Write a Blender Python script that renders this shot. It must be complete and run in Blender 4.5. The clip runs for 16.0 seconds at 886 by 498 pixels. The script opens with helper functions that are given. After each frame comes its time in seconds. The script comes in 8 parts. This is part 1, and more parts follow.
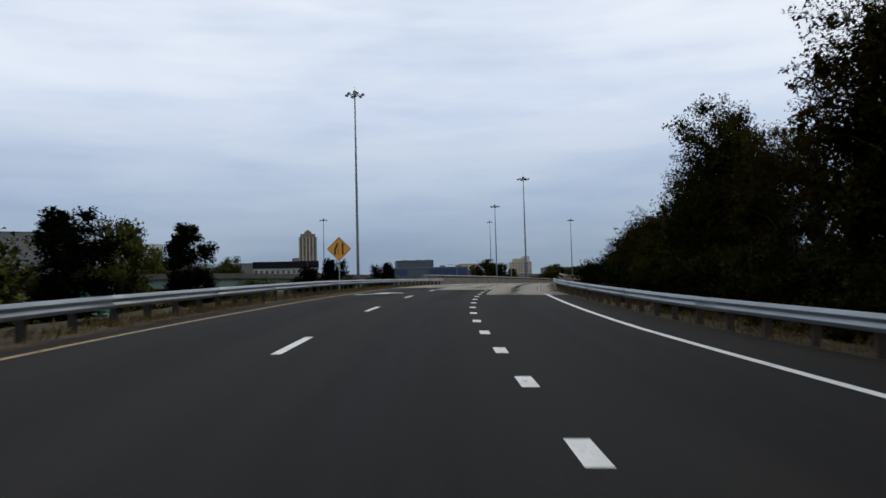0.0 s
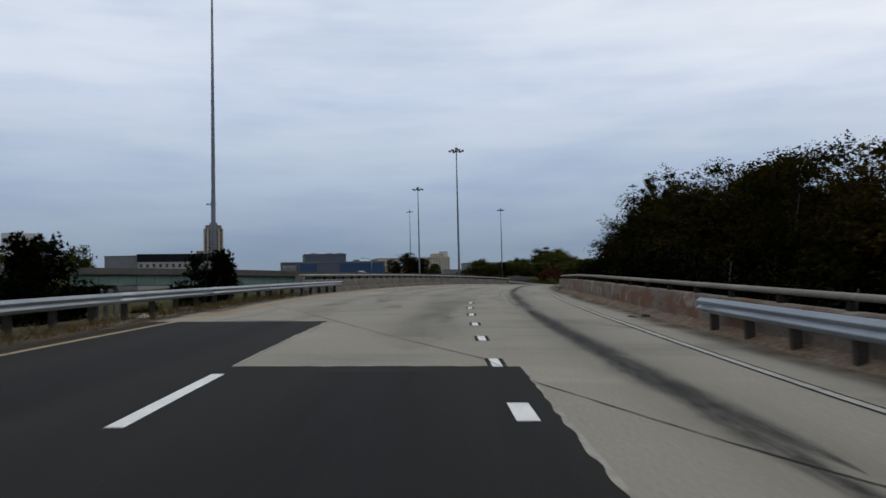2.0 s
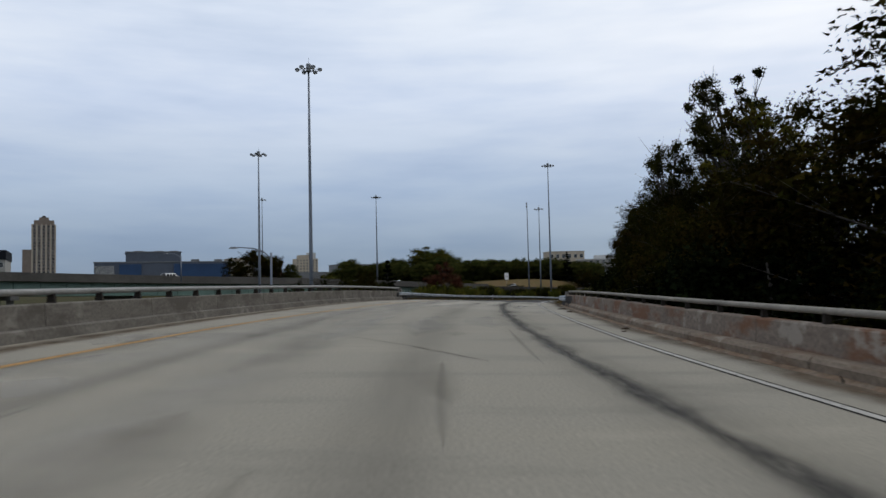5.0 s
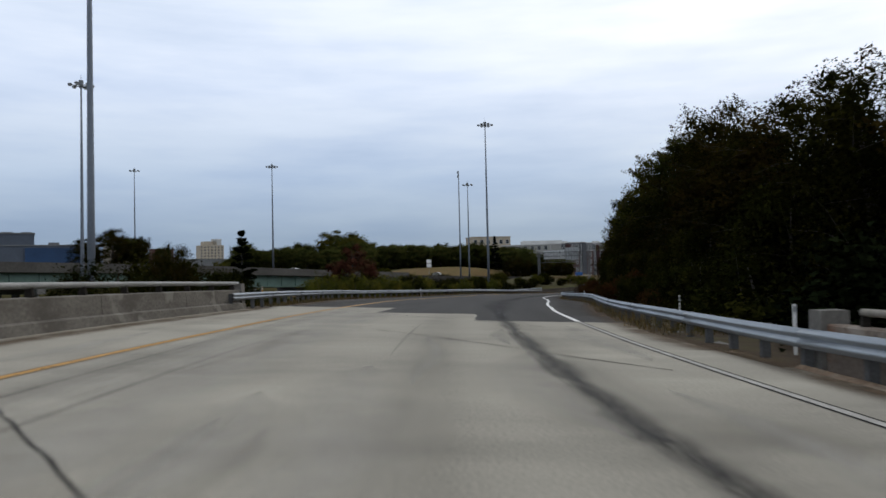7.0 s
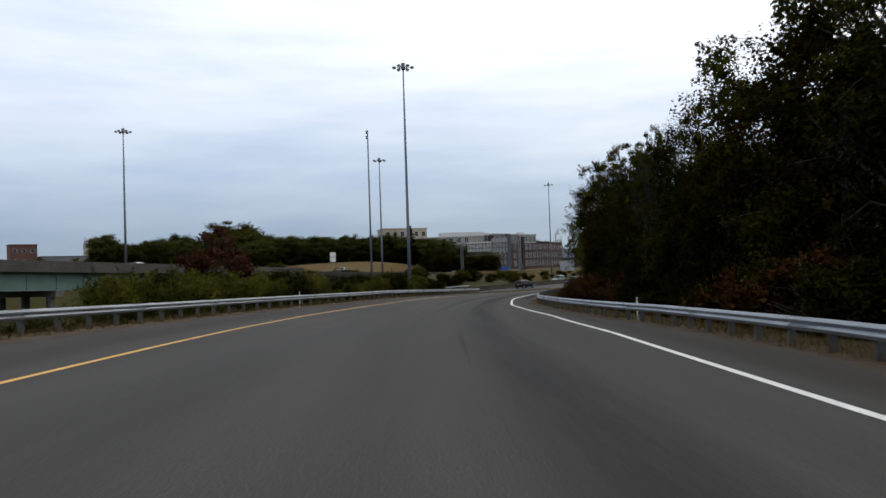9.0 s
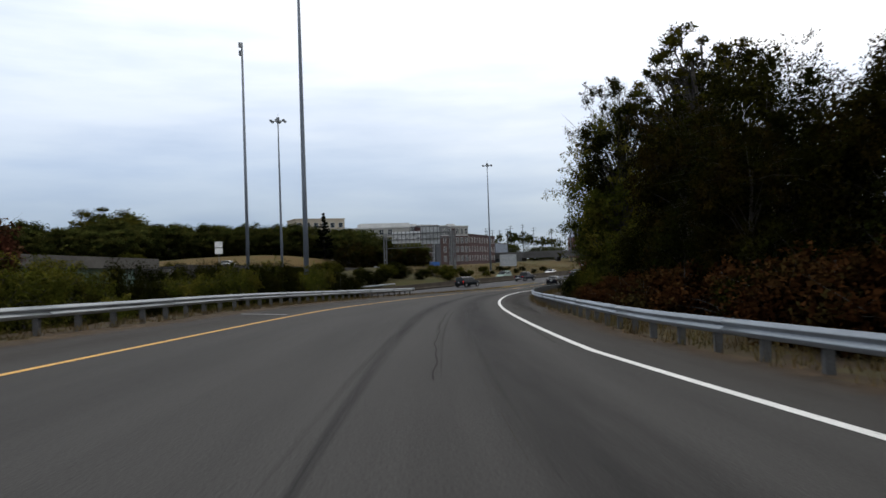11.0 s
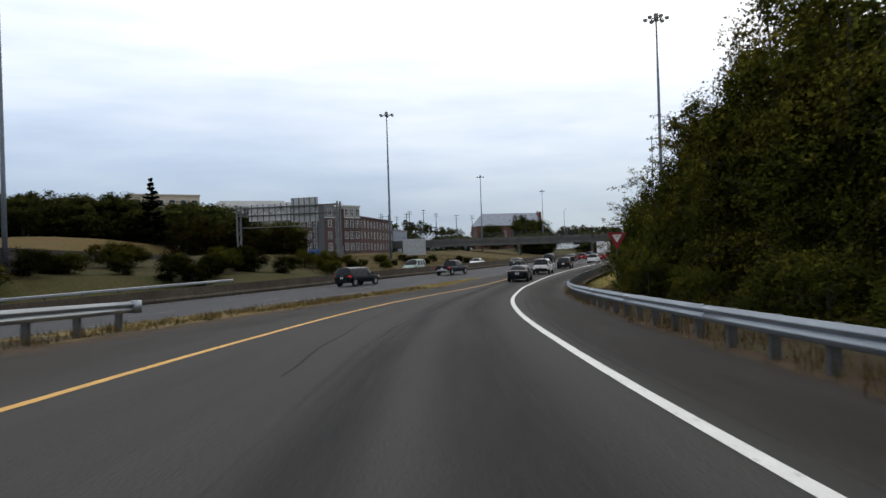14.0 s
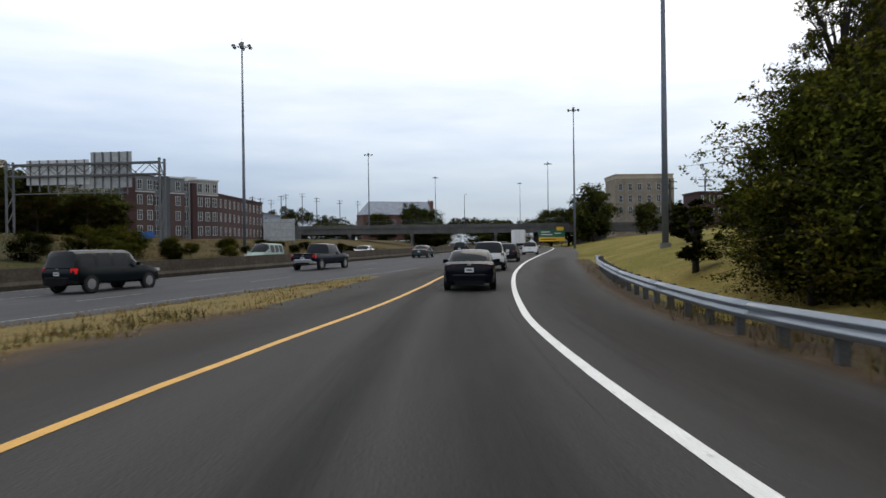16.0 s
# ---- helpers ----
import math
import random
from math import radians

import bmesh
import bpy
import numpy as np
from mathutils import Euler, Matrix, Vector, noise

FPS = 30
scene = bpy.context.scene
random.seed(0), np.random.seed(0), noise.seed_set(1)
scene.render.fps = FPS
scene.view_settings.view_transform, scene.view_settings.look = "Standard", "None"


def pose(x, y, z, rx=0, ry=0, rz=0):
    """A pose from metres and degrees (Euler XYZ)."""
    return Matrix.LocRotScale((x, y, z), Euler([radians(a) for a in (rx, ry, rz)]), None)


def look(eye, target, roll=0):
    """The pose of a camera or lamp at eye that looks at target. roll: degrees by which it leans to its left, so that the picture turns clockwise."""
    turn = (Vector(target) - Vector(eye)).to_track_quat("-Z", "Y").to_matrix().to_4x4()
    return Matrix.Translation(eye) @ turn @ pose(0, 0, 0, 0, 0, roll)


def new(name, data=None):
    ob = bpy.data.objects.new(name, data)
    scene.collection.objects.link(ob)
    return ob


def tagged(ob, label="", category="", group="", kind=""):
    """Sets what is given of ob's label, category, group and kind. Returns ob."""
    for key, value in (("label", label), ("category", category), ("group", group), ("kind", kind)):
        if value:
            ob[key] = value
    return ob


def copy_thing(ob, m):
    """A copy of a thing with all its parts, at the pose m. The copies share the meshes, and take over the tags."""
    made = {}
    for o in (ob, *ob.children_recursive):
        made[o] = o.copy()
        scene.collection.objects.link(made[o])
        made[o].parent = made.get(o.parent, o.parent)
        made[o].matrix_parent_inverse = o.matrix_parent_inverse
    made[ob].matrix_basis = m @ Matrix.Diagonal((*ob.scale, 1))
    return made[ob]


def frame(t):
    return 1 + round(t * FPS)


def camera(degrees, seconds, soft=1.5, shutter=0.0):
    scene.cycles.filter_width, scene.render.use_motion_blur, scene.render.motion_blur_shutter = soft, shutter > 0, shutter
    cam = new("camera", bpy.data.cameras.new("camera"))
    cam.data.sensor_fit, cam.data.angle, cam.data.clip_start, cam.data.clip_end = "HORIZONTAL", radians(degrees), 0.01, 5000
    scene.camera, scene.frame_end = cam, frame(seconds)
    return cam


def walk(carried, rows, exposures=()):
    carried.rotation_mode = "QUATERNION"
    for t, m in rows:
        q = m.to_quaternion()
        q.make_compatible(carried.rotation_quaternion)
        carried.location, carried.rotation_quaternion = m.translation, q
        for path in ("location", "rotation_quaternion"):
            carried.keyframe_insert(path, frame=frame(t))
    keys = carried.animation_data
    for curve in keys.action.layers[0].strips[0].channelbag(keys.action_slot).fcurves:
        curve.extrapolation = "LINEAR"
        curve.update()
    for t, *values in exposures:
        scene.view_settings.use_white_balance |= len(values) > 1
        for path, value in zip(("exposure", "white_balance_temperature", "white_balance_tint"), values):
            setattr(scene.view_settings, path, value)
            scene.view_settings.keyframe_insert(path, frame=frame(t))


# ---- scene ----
import collections

# ---------------------------------------------------------------- camera
cam = camera(60.97, 16.0, soft=1.5, shutter=0.14)
PATH = [
    (0, (0.000, -0.000, 1.300), (0.005, 9.982, 1.907), -1.51),
    (0.5, (-0.175, 10.721, 1.678), (0.128, 20.692, 2.379), -2.26),
    (1, (0.011, 21.093, 2.034), (0.624, 31.057, 2.629), -2.24),
    (1.5, (0.481, 31.394, 2.453), (1.355, 41.326, 3.217), -1.59),
    (2, (1.190, 41.936, 2.688), (2.299, 51.861, 3.202), -1.31),
    (2.5, (2.138, 52.386, 2.990), (3.510, 62.270, 3.654), -1.99),
    (3, (3.367, 62.878, 3.318), (5.032, 72.720, 3.928), -0.78),
    (3.5, (4.932, 73.247, 3.576), (6.886, 83.037, 4.151), -0.22),
    (4, (6.832, 83.492, 3.766), (9.072, 93.222, 4.322), -0.33),
    (4.5, (9.035, 93.612, 3.905), (11.553, 103.275, 4.446), -0.79),
    (5, (11.507, 103.607, 4.014), (14.294, 113.197, 4.528), -1.29),
    (5.5, (14.215, 113.475, 4.112), (17.259, 122.990, 4.572), -1.54),
    (6, (17.159, 123.217, 4.199), (20.448, 132.653, 4.580), -1.53),
    (6.5, (20.262, 132.575, 4.253), (23.832, 141.909, 4.616), -1.40),
    (7, (23.606, 141.852, 4.289), (27.455, 151.076, 4.620), -1.31),
    (7.5, (27.219, 151.014, 4.305), (31.356, 160.114, 4.553), -1.32),
    (8, (31.199, 160.216, 4.173), (35.608, 169.189, 4.373), -2.59),
    (8.5, (35.400, 169.282, 4.060), (39.985, 178.167, 4.213), -2.21),
    (9, (39.884, 178.375, 3.925), (44.792, 187.084, 4.179), -1.85),
    (9.5, (44.586, 187.332, 3.731), (49.768, 195.879, 4.031), -1.67),
    (10, (49.504, 196.154, 3.478), (54.917, 204.557, 3.771), -1.66),
    (10.5, (54.660, 204.858, 3.196), (60.272, 213.131, 3.449), -1.76),
    (11, (60.076, 213.462, 2.917), (65.866, 221.613, 3.117), -1.93),
    (11.5, (65.771, 221.986, 2.674), (71.734, 230.012, 2.826), -2.11),
    (12, (71.747, 230.429, 2.515), (77.875, 238.331, 2.627), -2.30),
    (12.5, (77.767, 238.530, 2.254), (84.067, 246.295, 2.349), -2.28),
    (13, (83.793, 246.266, 1.970), (90.278, 253.878, 2.023), -2.12),
    (13.5, (90.072, 253.906, 1.689), (96.762, 261.339, 1.775), -2.33),
    (14, (96.731, 261.553, 1.432), (103.624, 268.798, 1.511), -1.81),
    (14.5, (103.575, 269.002, 1.220), (110.692, 276.027, 1.202), -1.33),
    (15, (110.460, 276.026, 0.987), (117.869, 282.742, 0.904), -0.74),
    (15.5, (117.670, 282.805, 0.741), (125.347, 289.213, 0.697), -0.64),
    (16, (125.248, 289.323, 0.464), (133.158, 295.441, 0.421), -0.73),]
EXPOSURES = [(0.0, -0.4, 6520, 10), (1.5, -0.52, 6480, 10), (3.0, -0.55, 6450, 10), (6.0, -0.33, 6450, 10), (8.5, -0.1, 6700, 10), (11.5, 0.0, 6780, 10), (16.0, 0.0, 6720, 10)]
walk(cam, [(t, look(eye, target, roll)) for t, eye, target, roll in PATH], EXPOSURES)


# ---------------------------------------------------------------- sky and sun
world = bpy.data.worlds.new("overcast_sky")
scene.world = world
world.use_nodes = True
wn, wl = world.node_tree.nodes, world.node_tree.links
wn.clear()
w_out = wn.new("ShaderNodeOutputWorld")
w_bg = wn.new("ShaderNodeBackground")
w_sky = wn.new("ShaderNodeTexSky")
w_sky.sky_type, w_sky.sun_disc = "NISHITA", False
w_sky.sun_elevation, w_sky.sun_rotation = radians(48), radians(70)
w_co = wn.new("ShaderNodeTexCoord")
w_sep = wn.new("ShaderNodeSeparateXYZ")
w_ramp = wn.new("ShaderNodeValToRGB")
w_map = wn.new("ShaderNodeMapping")
w_map.inputs["Scale"].default_value = (1.0, 1.0, 3.4)
w_n1 = wn.new("ShaderNodeTexNoise")
w_n1.inputs["Scale"].default_value, w_n1.inputs["Detail"].default_value, w_n1.inputs["Roughness"].default_value = 2.6, 7, 0.52
w_n1.inputs["Distortion"].default_value = 0.08
w_map2 = wn.new("ShaderNodeMapping")
w_map2.inputs["Scale"].default_value = (1.0, 1.0, 7.0)
w_n2 = wn.new("ShaderNodeTexNoise")
w_n2.inputs["Scale"].default_value, w_n2.inputs["Detail"].default_value, w_n2.inputs["Roughness"].default_value = 4.5, 5, 0.5
w_add = wn.new("ShaderNodeMix")
w_add.inputs[0].default_value = 0.42
w_cr = wn.new("ShaderNodeValToRGB")
for pos, col in ((0.3, (0.76, 0.81, 0.88)), (0.45, (0.93, 0.95, 0.98)), (0.56, (1.06, 1.05, 1.03)), (0.7, (1.17, 1.14, 1.1))):
    el = w_cr.color_ramp.elements.new(pos)
    el.color = (*col, 1)
w_cr.color_ramp.elements.remove(w_cr.color_ramp.elements[0])
w_cr.color_ramp.elements.remove(w_cr.color_ramp.elements[-1])
w_mul = wn.new("ShaderNodeMix")
w_mul.data_type, w_mul.blend_type = "RGBA", "MULTIPLY"
w_mul.inputs[0].default_value = 1.0
w_scale = wn.new("ShaderNodeMix")
w_scale.data_type, w_scale.blend_type = "RGBA", "MULTIPLY"
w_scale.inputs[0].default_value = 1.0
w_scale.inputs[7].default_value = (0.09, 0.09, 0.09, 1)
w_mix = wn.new("ShaderNodeMix")
w_mix.data_type = "RGBA"
w_mix.inputs[0].default_value = 0.93
ramp = w_ramp.color_ramp
for pos, col in ((0.0, (0.33, 0.42, 0.54)), (0.05, (0.36, 0.47, 0.63)), (0.13, (0.57, 0.7, 0.9)), (0.24, (0.9, 1.01, 1.2)), (0.4, (1.12, 1.2, 1.32)), (1.0, (1.15, 1.2, 1.28))):
    el = ramp.elements.new(pos) if pos not in (0.0, 1.0) else ramp.elements[0 if pos == 0.0 else -1]
    el.color = (*col, 1)
wl.new(w_co.outputs["Generated"], w_sep.inputs[0])
wl.new(w_sep.outputs[2], w_ramp.inputs[0])
wl.new(w_co.outputs["Generated"], w_map.inputs["Vector"])
wl.new(w_map.outputs[0], w_n1.inputs["Vector"])
wl.new(w_co.outputs["Generated"], w_map2.inputs["Vector"])
wl.new(w_map2.outputs[0], w_n2.inputs["Vector"])
wl.new(w_n1.outputs["Fac"], w_add.inputs[2])
wl.new(w_n2.outputs["Fac"], w_add.inputs[3])
wl.new(w_add.outputs[0], w_cr.inputs[0])
wl.new(w_ramp.outputs[0], w_mul.inputs[6])
wl.new(w_cr.outputs[0], w_mul.inputs[7])
w_east = wn.new("ShaderNodeValToRGB")
w_east.color_ramp.elements[0].position, w_east.color_ramp.elements[0].color = 0.34, (1, 1, 1, 1)
w_east.color_ramp.elements[1].color = (1.5, 1.36, 1.19, 1)
wl.new(w_sep.outputs[0], w_east.inputs[0])
w_thin = wn.new("ShaderNodeMix")
w_thin.data_type, w_thin.blend_type = "RGBA", "MULTIPLY"
w_thin.inputs[0].default_value = 1.0
wl.new(w_mul.outputs[2], w_thin.inputs[6])
wl.new(w_east.outputs[0], w_thin.inputs[7])
wl.new(w_sky.outputs[0], w_scale.inputs[6])
wl.new(w_scale.outputs[2], w_mix.inputs[6])
wl.new(w_thin.outputs[2], w_mix.inputs[7])
wl.new(w_mix.outputs[2], w_bg.inputs[0])
w_bg.inputs[1].default_value = 1.0
wl.new(w_bg.outputs[0], w_out.inputs[0])

sun_data = bpy.data.lights.new("sun", "SUN")
sun_data.energy, sun_data.angle, sun_data.color = 0.6, radians(30), (1.0, 0.96, 0.9)
sun = new("sun", sun_data)
sun.matrix_world = look((94, 34, 111), (0, 0, 0))


# ---------------------------------------------------------------- materials
MATS = {}


def mat(name, col, rough=0.8, metal=0.0, var=0.25, scale=1.5, fine=25.0, fine_var=0.2, bump=0.15, second=None, stretch=(1, 1, 1), uv=False, per=0.0, island=0.0, spec=0.5, emit=None, coat=0.0):
    """A surface with variation at two scales: stains of size 1/scale and grain of size 1/fine, in metres."""
    if name in MATS:
        return MATS[name]
    m = bpy.data.materials.new(name)
    m.use_nodes = True
    n, k = m.node_tree.nodes, m.node_tree.links
    b = n["Principled BSDF"]
    b.inputs["Roughness"].default_value, b.inputs["Metallic"].default_value = rough, metal
    b.inputs["Specular IOR Level"].default_value = spec
    b.inputs["Coat Weight"].default_value = coat
    co = n.new("ShaderNodeTexCoord")
    mp = n.new("ShaderNodeMapping")
    mp.inputs["Scale"].default_value = stretch
    k.new(co.outputs["UV" if uv else "Object"], mp.inputs["Vector"])
    big = n.new("ShaderNodeTexNoise")
    big.inputs["Scale"].default_value, big.inputs["Detail"].default_value, big.inputs["Roughness"].default_value = scale, 6, 0.62
    k.new(mp.outputs[0], big.inputs["Vector"])
    small = n.new("ShaderNodeTexNoise")
    small.inputs["Scale"].default_value, small.inputs["Detail"].default_value = fine, 3
    k.new(co.outputs["UV" if uv else "Object"], small.inputs["Vector"])
    r1 = n.new("ShaderNodeMapRange")
    r1.inputs["From Min"].default_value, r1.inputs["From Max"].default_value = 0.28, 0.72
    r1.inputs["To Min"].default_value, r1.inputs["To Max"].default_value = 1 - var, 1 + var
    k.new(big.outputs["Fac"], r1.inputs["Value"])
    r2 = n.new("ShaderNodeMapRange")
    r2.inputs["From Min"].default_value, r2.inputs["From Max"].default_value = 0.3, 0.7
    r2.inputs["To Min"].default_value, r2.inputs["To Max"].default_value = 1 - fine_var, 1 + fine_var
    k.new(small.outputs["Fac"], r2.inputs["Value"])
    mu = n.new("ShaderNodeMath")
    mu.operation = "MULTIPLY"
    k.new(r1.outputs[0], mu.inputs[0])
    k.new(r2.outputs[0], mu.inputs[1])
    last = mu.outputs[0]
    for amount, node, out in ((per, "ShaderNodeObjectInfo", "Random"), (island, "ShaderNodeNewGeometry", "Random Per Island")):
        if amount:
            inf = n.new(node)
            r3 = n.new("ShaderNodeMapRange")
            r3.inputs["To Min"].default_value, r3.inputs["To Max"].default_value = 1 - amount, 1 + amount
            k.new(inf.outputs[out], r3.inputs["Value"])
            m3 = n.new("ShaderNodeMath")
            m3.operation = "MULTIPLY"
            k.new(last, m3.inputs[0])
            k.new(r3.outputs[0], m3.inputs[1])
            last = m3.outputs[0]
    base = n.new("ShaderNodeMix")
    base.data_type = "RGBA"
    base.inputs[6].default_value, base.inputs[7].default_value = (*col, 1), (*(second or col), 1)
    sharp = n.new("ShaderNodeMapRange")
    sharp.inputs["From Min"].default_value, sharp.inputs["From Max"].default_value = 0.46, 0.58
    k.new(big.outputs["Fac"], sharp.inputs["Value"])
    k.new(sharp.outputs[0], base.inputs[0])
    mx = n.new("ShaderNodeMix")
    mx.data_type, mx.blend_type = "RGBA", "MULTIPLY"
    mx.inputs[0].default_value = 1.0
    k.new(base.outputs[2], mx.inputs[6])
    k.new(last, mx.inputs[7])
    k.new(mx.outputs[2], b.inputs["Base Color"])
    if bump:
        bp = n.new("ShaderNodeBump")
        bp.inputs["Strength"].default_value, bp.inputs["Distance"].default_value = bump, 0.02
        k.new(small.outputs["Fac"], bp.inputs["Height"])
        k.new(bp.outputs[0], b.inputs["Normal"])
    if emit:
        b.inputs["Emission Color"].default_value, b.inputs["Emission Strength"].default_value = (*emit[0], 1), emit[1]
    MATS[name] = m
    return m


def soft_edges(m, strength=0.6, scale=1.0, stretch=(0.09, 2.6, 1)):
    """A stain that thins out towards both sides of its strip and breaks up along it; u runs 0..1 across."""
    n, k = m.node_tree.nodes, m.node_tree.links
    co, sp, tx, mp = n.new("ShaderNodeTexCoord"), n.new("ShaderNodeSeparateXYZ"), n.new("ShaderNodeTexNoise"), n.new("ShaderNodeMapping")
    k.new(co.outputs["UV"], sp.inputs[0])
    mp.inputs["Scale"].default_value = stretch
    k.new(co.outputs["UV"], mp.inputs["Vector"])
    tx.inputs["Scale"].default_value, tx.inputs["Detail"].default_value, tx.inputs["Roughness"].default_value = scale, 6, 0.65
    k.new(mp.outputs[0], tx.inputs["Vector"])
    pp = n.new("ShaderNodeMath")
    pp.operation = "PINGPONG"
    pp.inputs[1].default_value = 0.5
    k.new(sp.outputs[1], pp.inputs[0])
    fall = n.new("ShaderNodeMapRange")
    fall.interpolation_type = "SMOOTHSTEP"
    fall.inputs["From Min"].default_value, fall.inputs["From Max"].default_value = 0.0, 0.5
    k.new(pp.outputs[0], fall.inputs["Value"])
    br = n.new("ShaderNodeMapRange")
    br.inputs["From Min"].default_value, br.inputs["From Max"].default_value = 0.3, 0.68
    br.inputs["To Min"].default_value, br.inputs["To Max"].default_value = 0.25 * strength, strength
    k.new(tx.outputs["Fac"], br.inputs["Value"])
    mu = n.new("ShaderNodeMath")
    mu.operation = "MULTIPLY"
    k.new(fall.outputs[0], mu.inputs[0])
    k.new(br.outputs[0], mu.inputs[1])
    k.new(mu.outputs[0], n["Principled BSDF"].inputs["Alpha"])
    return m


def ragged(m, scale=3.0, low=0.4, high=0.6, stretch=(1, 1, 1)):
    """Lets what lies below show through the worn gaps of a thin painted or spilt layer."""
    n, k = m.node_tree.nodes, m.node_tree.links
    co, mp, tx, mr = n.new("ShaderNodeTexCoord"), n.new("ShaderNodeMapping"), n.new("ShaderNodeTexNoise"), n.new("ShaderNodeMapRange")
    mp.inputs["Scale"].default_value = stretch
    tx.inputs["Scale"].default_value, tx.inputs["Detail"].default_value = scale, 5
    mr.inputs["From Min"].default_value, mr.inputs["From Max"].default_value = low, high
    k.new(co.outputs["UV"], mp.inputs["Vector"])
    k.new(mp.outputs[0], tx.inputs["Vector"])
    k.new(tx.outputs["Fac"], mr.inputs["Value"])
    k.new(mr.outputs[0], n["Principled BSDF"].inputs["Alpha"])
    return m


ASPHALT = mat("dark_asphalt", (0.0136, 0.0127, 0.0114), 0.9, var=0.3, scale=0.9, fine=38, fine_var=0.35, bump=0.35, uv=True, stretch=(0.05, 0.8, 1), spec=0.12)
ASPHALT_2 = mat("grey_asphalt", (0.0455, 0.044, 0.042), 0.9, var=0.2, scale=0.9, fine=38, fine_var=0.35, bump=0.35, uv=True, stretch=(0.05, 0.8, 1), spec=0.12)
ASPHALT_MAIN = mat("worn_asphalt", (0.052, 0.052, 0.056), 0.9, var=0.2, scale=0.9, fine=30, fine_var=0.3, bump=0.3, uv=True, stretch=(0.05, 0.8, 1), spec=0.15)
CONCRETE = mat("deck_concrete", (0.238, 0.222, 0.184), 0.92, var=0.33, scale=0.4, fine=22, fine_var=0.13, bump=0.12, second=(0.205, 0.19, 0.155), uv=True, stretch=(0.9, 0.3, 1), spec=0.15)
CONCRETE_2 = mat("slab_concrete", (0.262, 0.245, 0.205), 0.92, var=0.3, scale=0.4, fine=22, fine_var=0.13, bump=0.12, second=(0.24, 0.225, 0.187), uv=True, stretch=(0.9, 0.3, 1), spec=0.15)
WALLCON = mat("weathered_concrete", (0.135, 0.126, 0.112), 0.9, var=0.3, scale=0.6, fine=9, fine_var=0.2, bump=0.3, stretch=(1, 1, 1.6))


def streaked(name, pale, grey, stain, low, high):
    """Old concrete with wide patches of a stain and upright pale runs; the first coordinate runs along the wall, in metres."""
    m = mat(name, grey, 0.92, var=0.22, scale=1.1, fine=11, fine_var=0.25, bump=0.35, uv=True, spec=0.15)
    n, k = m.node_tree.nodes, m.node_tree.links
    co = n.new("ShaderNodeTexCoord")
    old = n["Principled BSDF"].inputs["Base Color"].links[0].from_socket
    for col, stretch, lo, hi in ((stain, (0.5, 1.3, 1), low, high), (pale, (1.0, 1.1, 1), 0.57, 0.63)):
        mp, tx, mr, mx = n.new("ShaderNodeMapping"), n.new("ShaderNodeTexNoise"), n.new("ShaderNodeMapRange"), n.new("ShaderNodeMix")
        mp.inputs["Scale"].default_value = stretch
        tx.inputs["Scale"].default_value, tx.inputs["Detail"].default_value, tx.inputs["Roughness"].default_value = 1.0, 5, 0.6
        mr.inputs["From Min"].default_value, mr.inputs["From Max"].default_value = lo, hi
        mr.inputs["To Max"].default_value = 0.85
        mx.data_type = "RGBA"
        mx.inputs[7].default_value = (*col, 1)
        k.new(co.outputs["UV"], mp.inputs["Vector"])
        k.new(mp.outputs[0], tx.inputs["Vector"])
        k.new(tx.outputs["Fac"], mr.inputs["Value"])
        k.new(mr.outputs[0], mx.inputs[0])
        k.new(old, mx.inputs[6])
        old = mx.outputs[2]
    k.new(old, n["Principled BSDF"].inputs["Base Color"])
    return m


RUSTCON = streaked("stained_concrete", (0.25, 0.222, 0.19), (0.15, 0.122, 0.1), (0.135, 0.066, 0.036), 0.49, 0.6)
STAINCON = streaked("streaked_grey_concrete", (0.19, 0.178, 0.158), (0.125, 0.115, 0.1), (0.078, 0.07, 0.06), 0.5, 0.62)
KERBWORN = streaked("worn_kerb_concrete", (0.23, 0.2, 0.165), (0.16, 0.128, 0.098), (0.125, 0.082, 0.055), 0.48, 0.6)
YELLOW = ragged(mat("yellow_paint", (0.55, 0.3, 0.055), 0.7, var=0.15, scale=2, fine=40, uv=True), 9, 0.2, 0.36)
YELLOW_F = ragged(mat("faded_yellow_paint", (0.3, 0.22, 0.12), 0.75, var=0.2, scale=2, fine=40, uv=True, spec=0.2), 9, 0.25, 0.42)
YELLOW_A = ragged(mat("amber_worn_paint", (0.36, 0.2, 0.055), 0.75, var=0.2, scale=2, fine=40, uv=True, spec=0.2), 9, 0.28, 0.45)
SKID = soft_edges(mat("skid_mark", (0.05, 0.048, 0.044), 0.8, spec=0.1), 0.22, 1.0, (0.2, 2.0, 1))
BLOTCH = soft_edges(mat("brown_blotch", (0.1, 0.088, 0.068), 0.92, var=0.3, scale=1.2, spec=0.1), 0.17, 1.0, (0.5, 1.5, 1))
BLOTCH_L = soft_edges(mat("pale_scuff", (0.34, 0.325, 0.29), 0.92, var=0.2, scale=1.2, spec=0.1), 0.45, 1.0, (0.5, 1.5, 1))
DUST = soft_edges(mat("road_dust", (0.056, 0.047, 0.037), 0.95, var=0.25, scale=1.5, spec=0.1), 0.33, 1.0, (0.12, 2.0, 1))
WHITE = ragged(mat("white_paint", (0.62, 0.62, 0.6), 0.7, var=0.12, scale=2, fine=40, uv=True), 9, 0.22, 0.36)
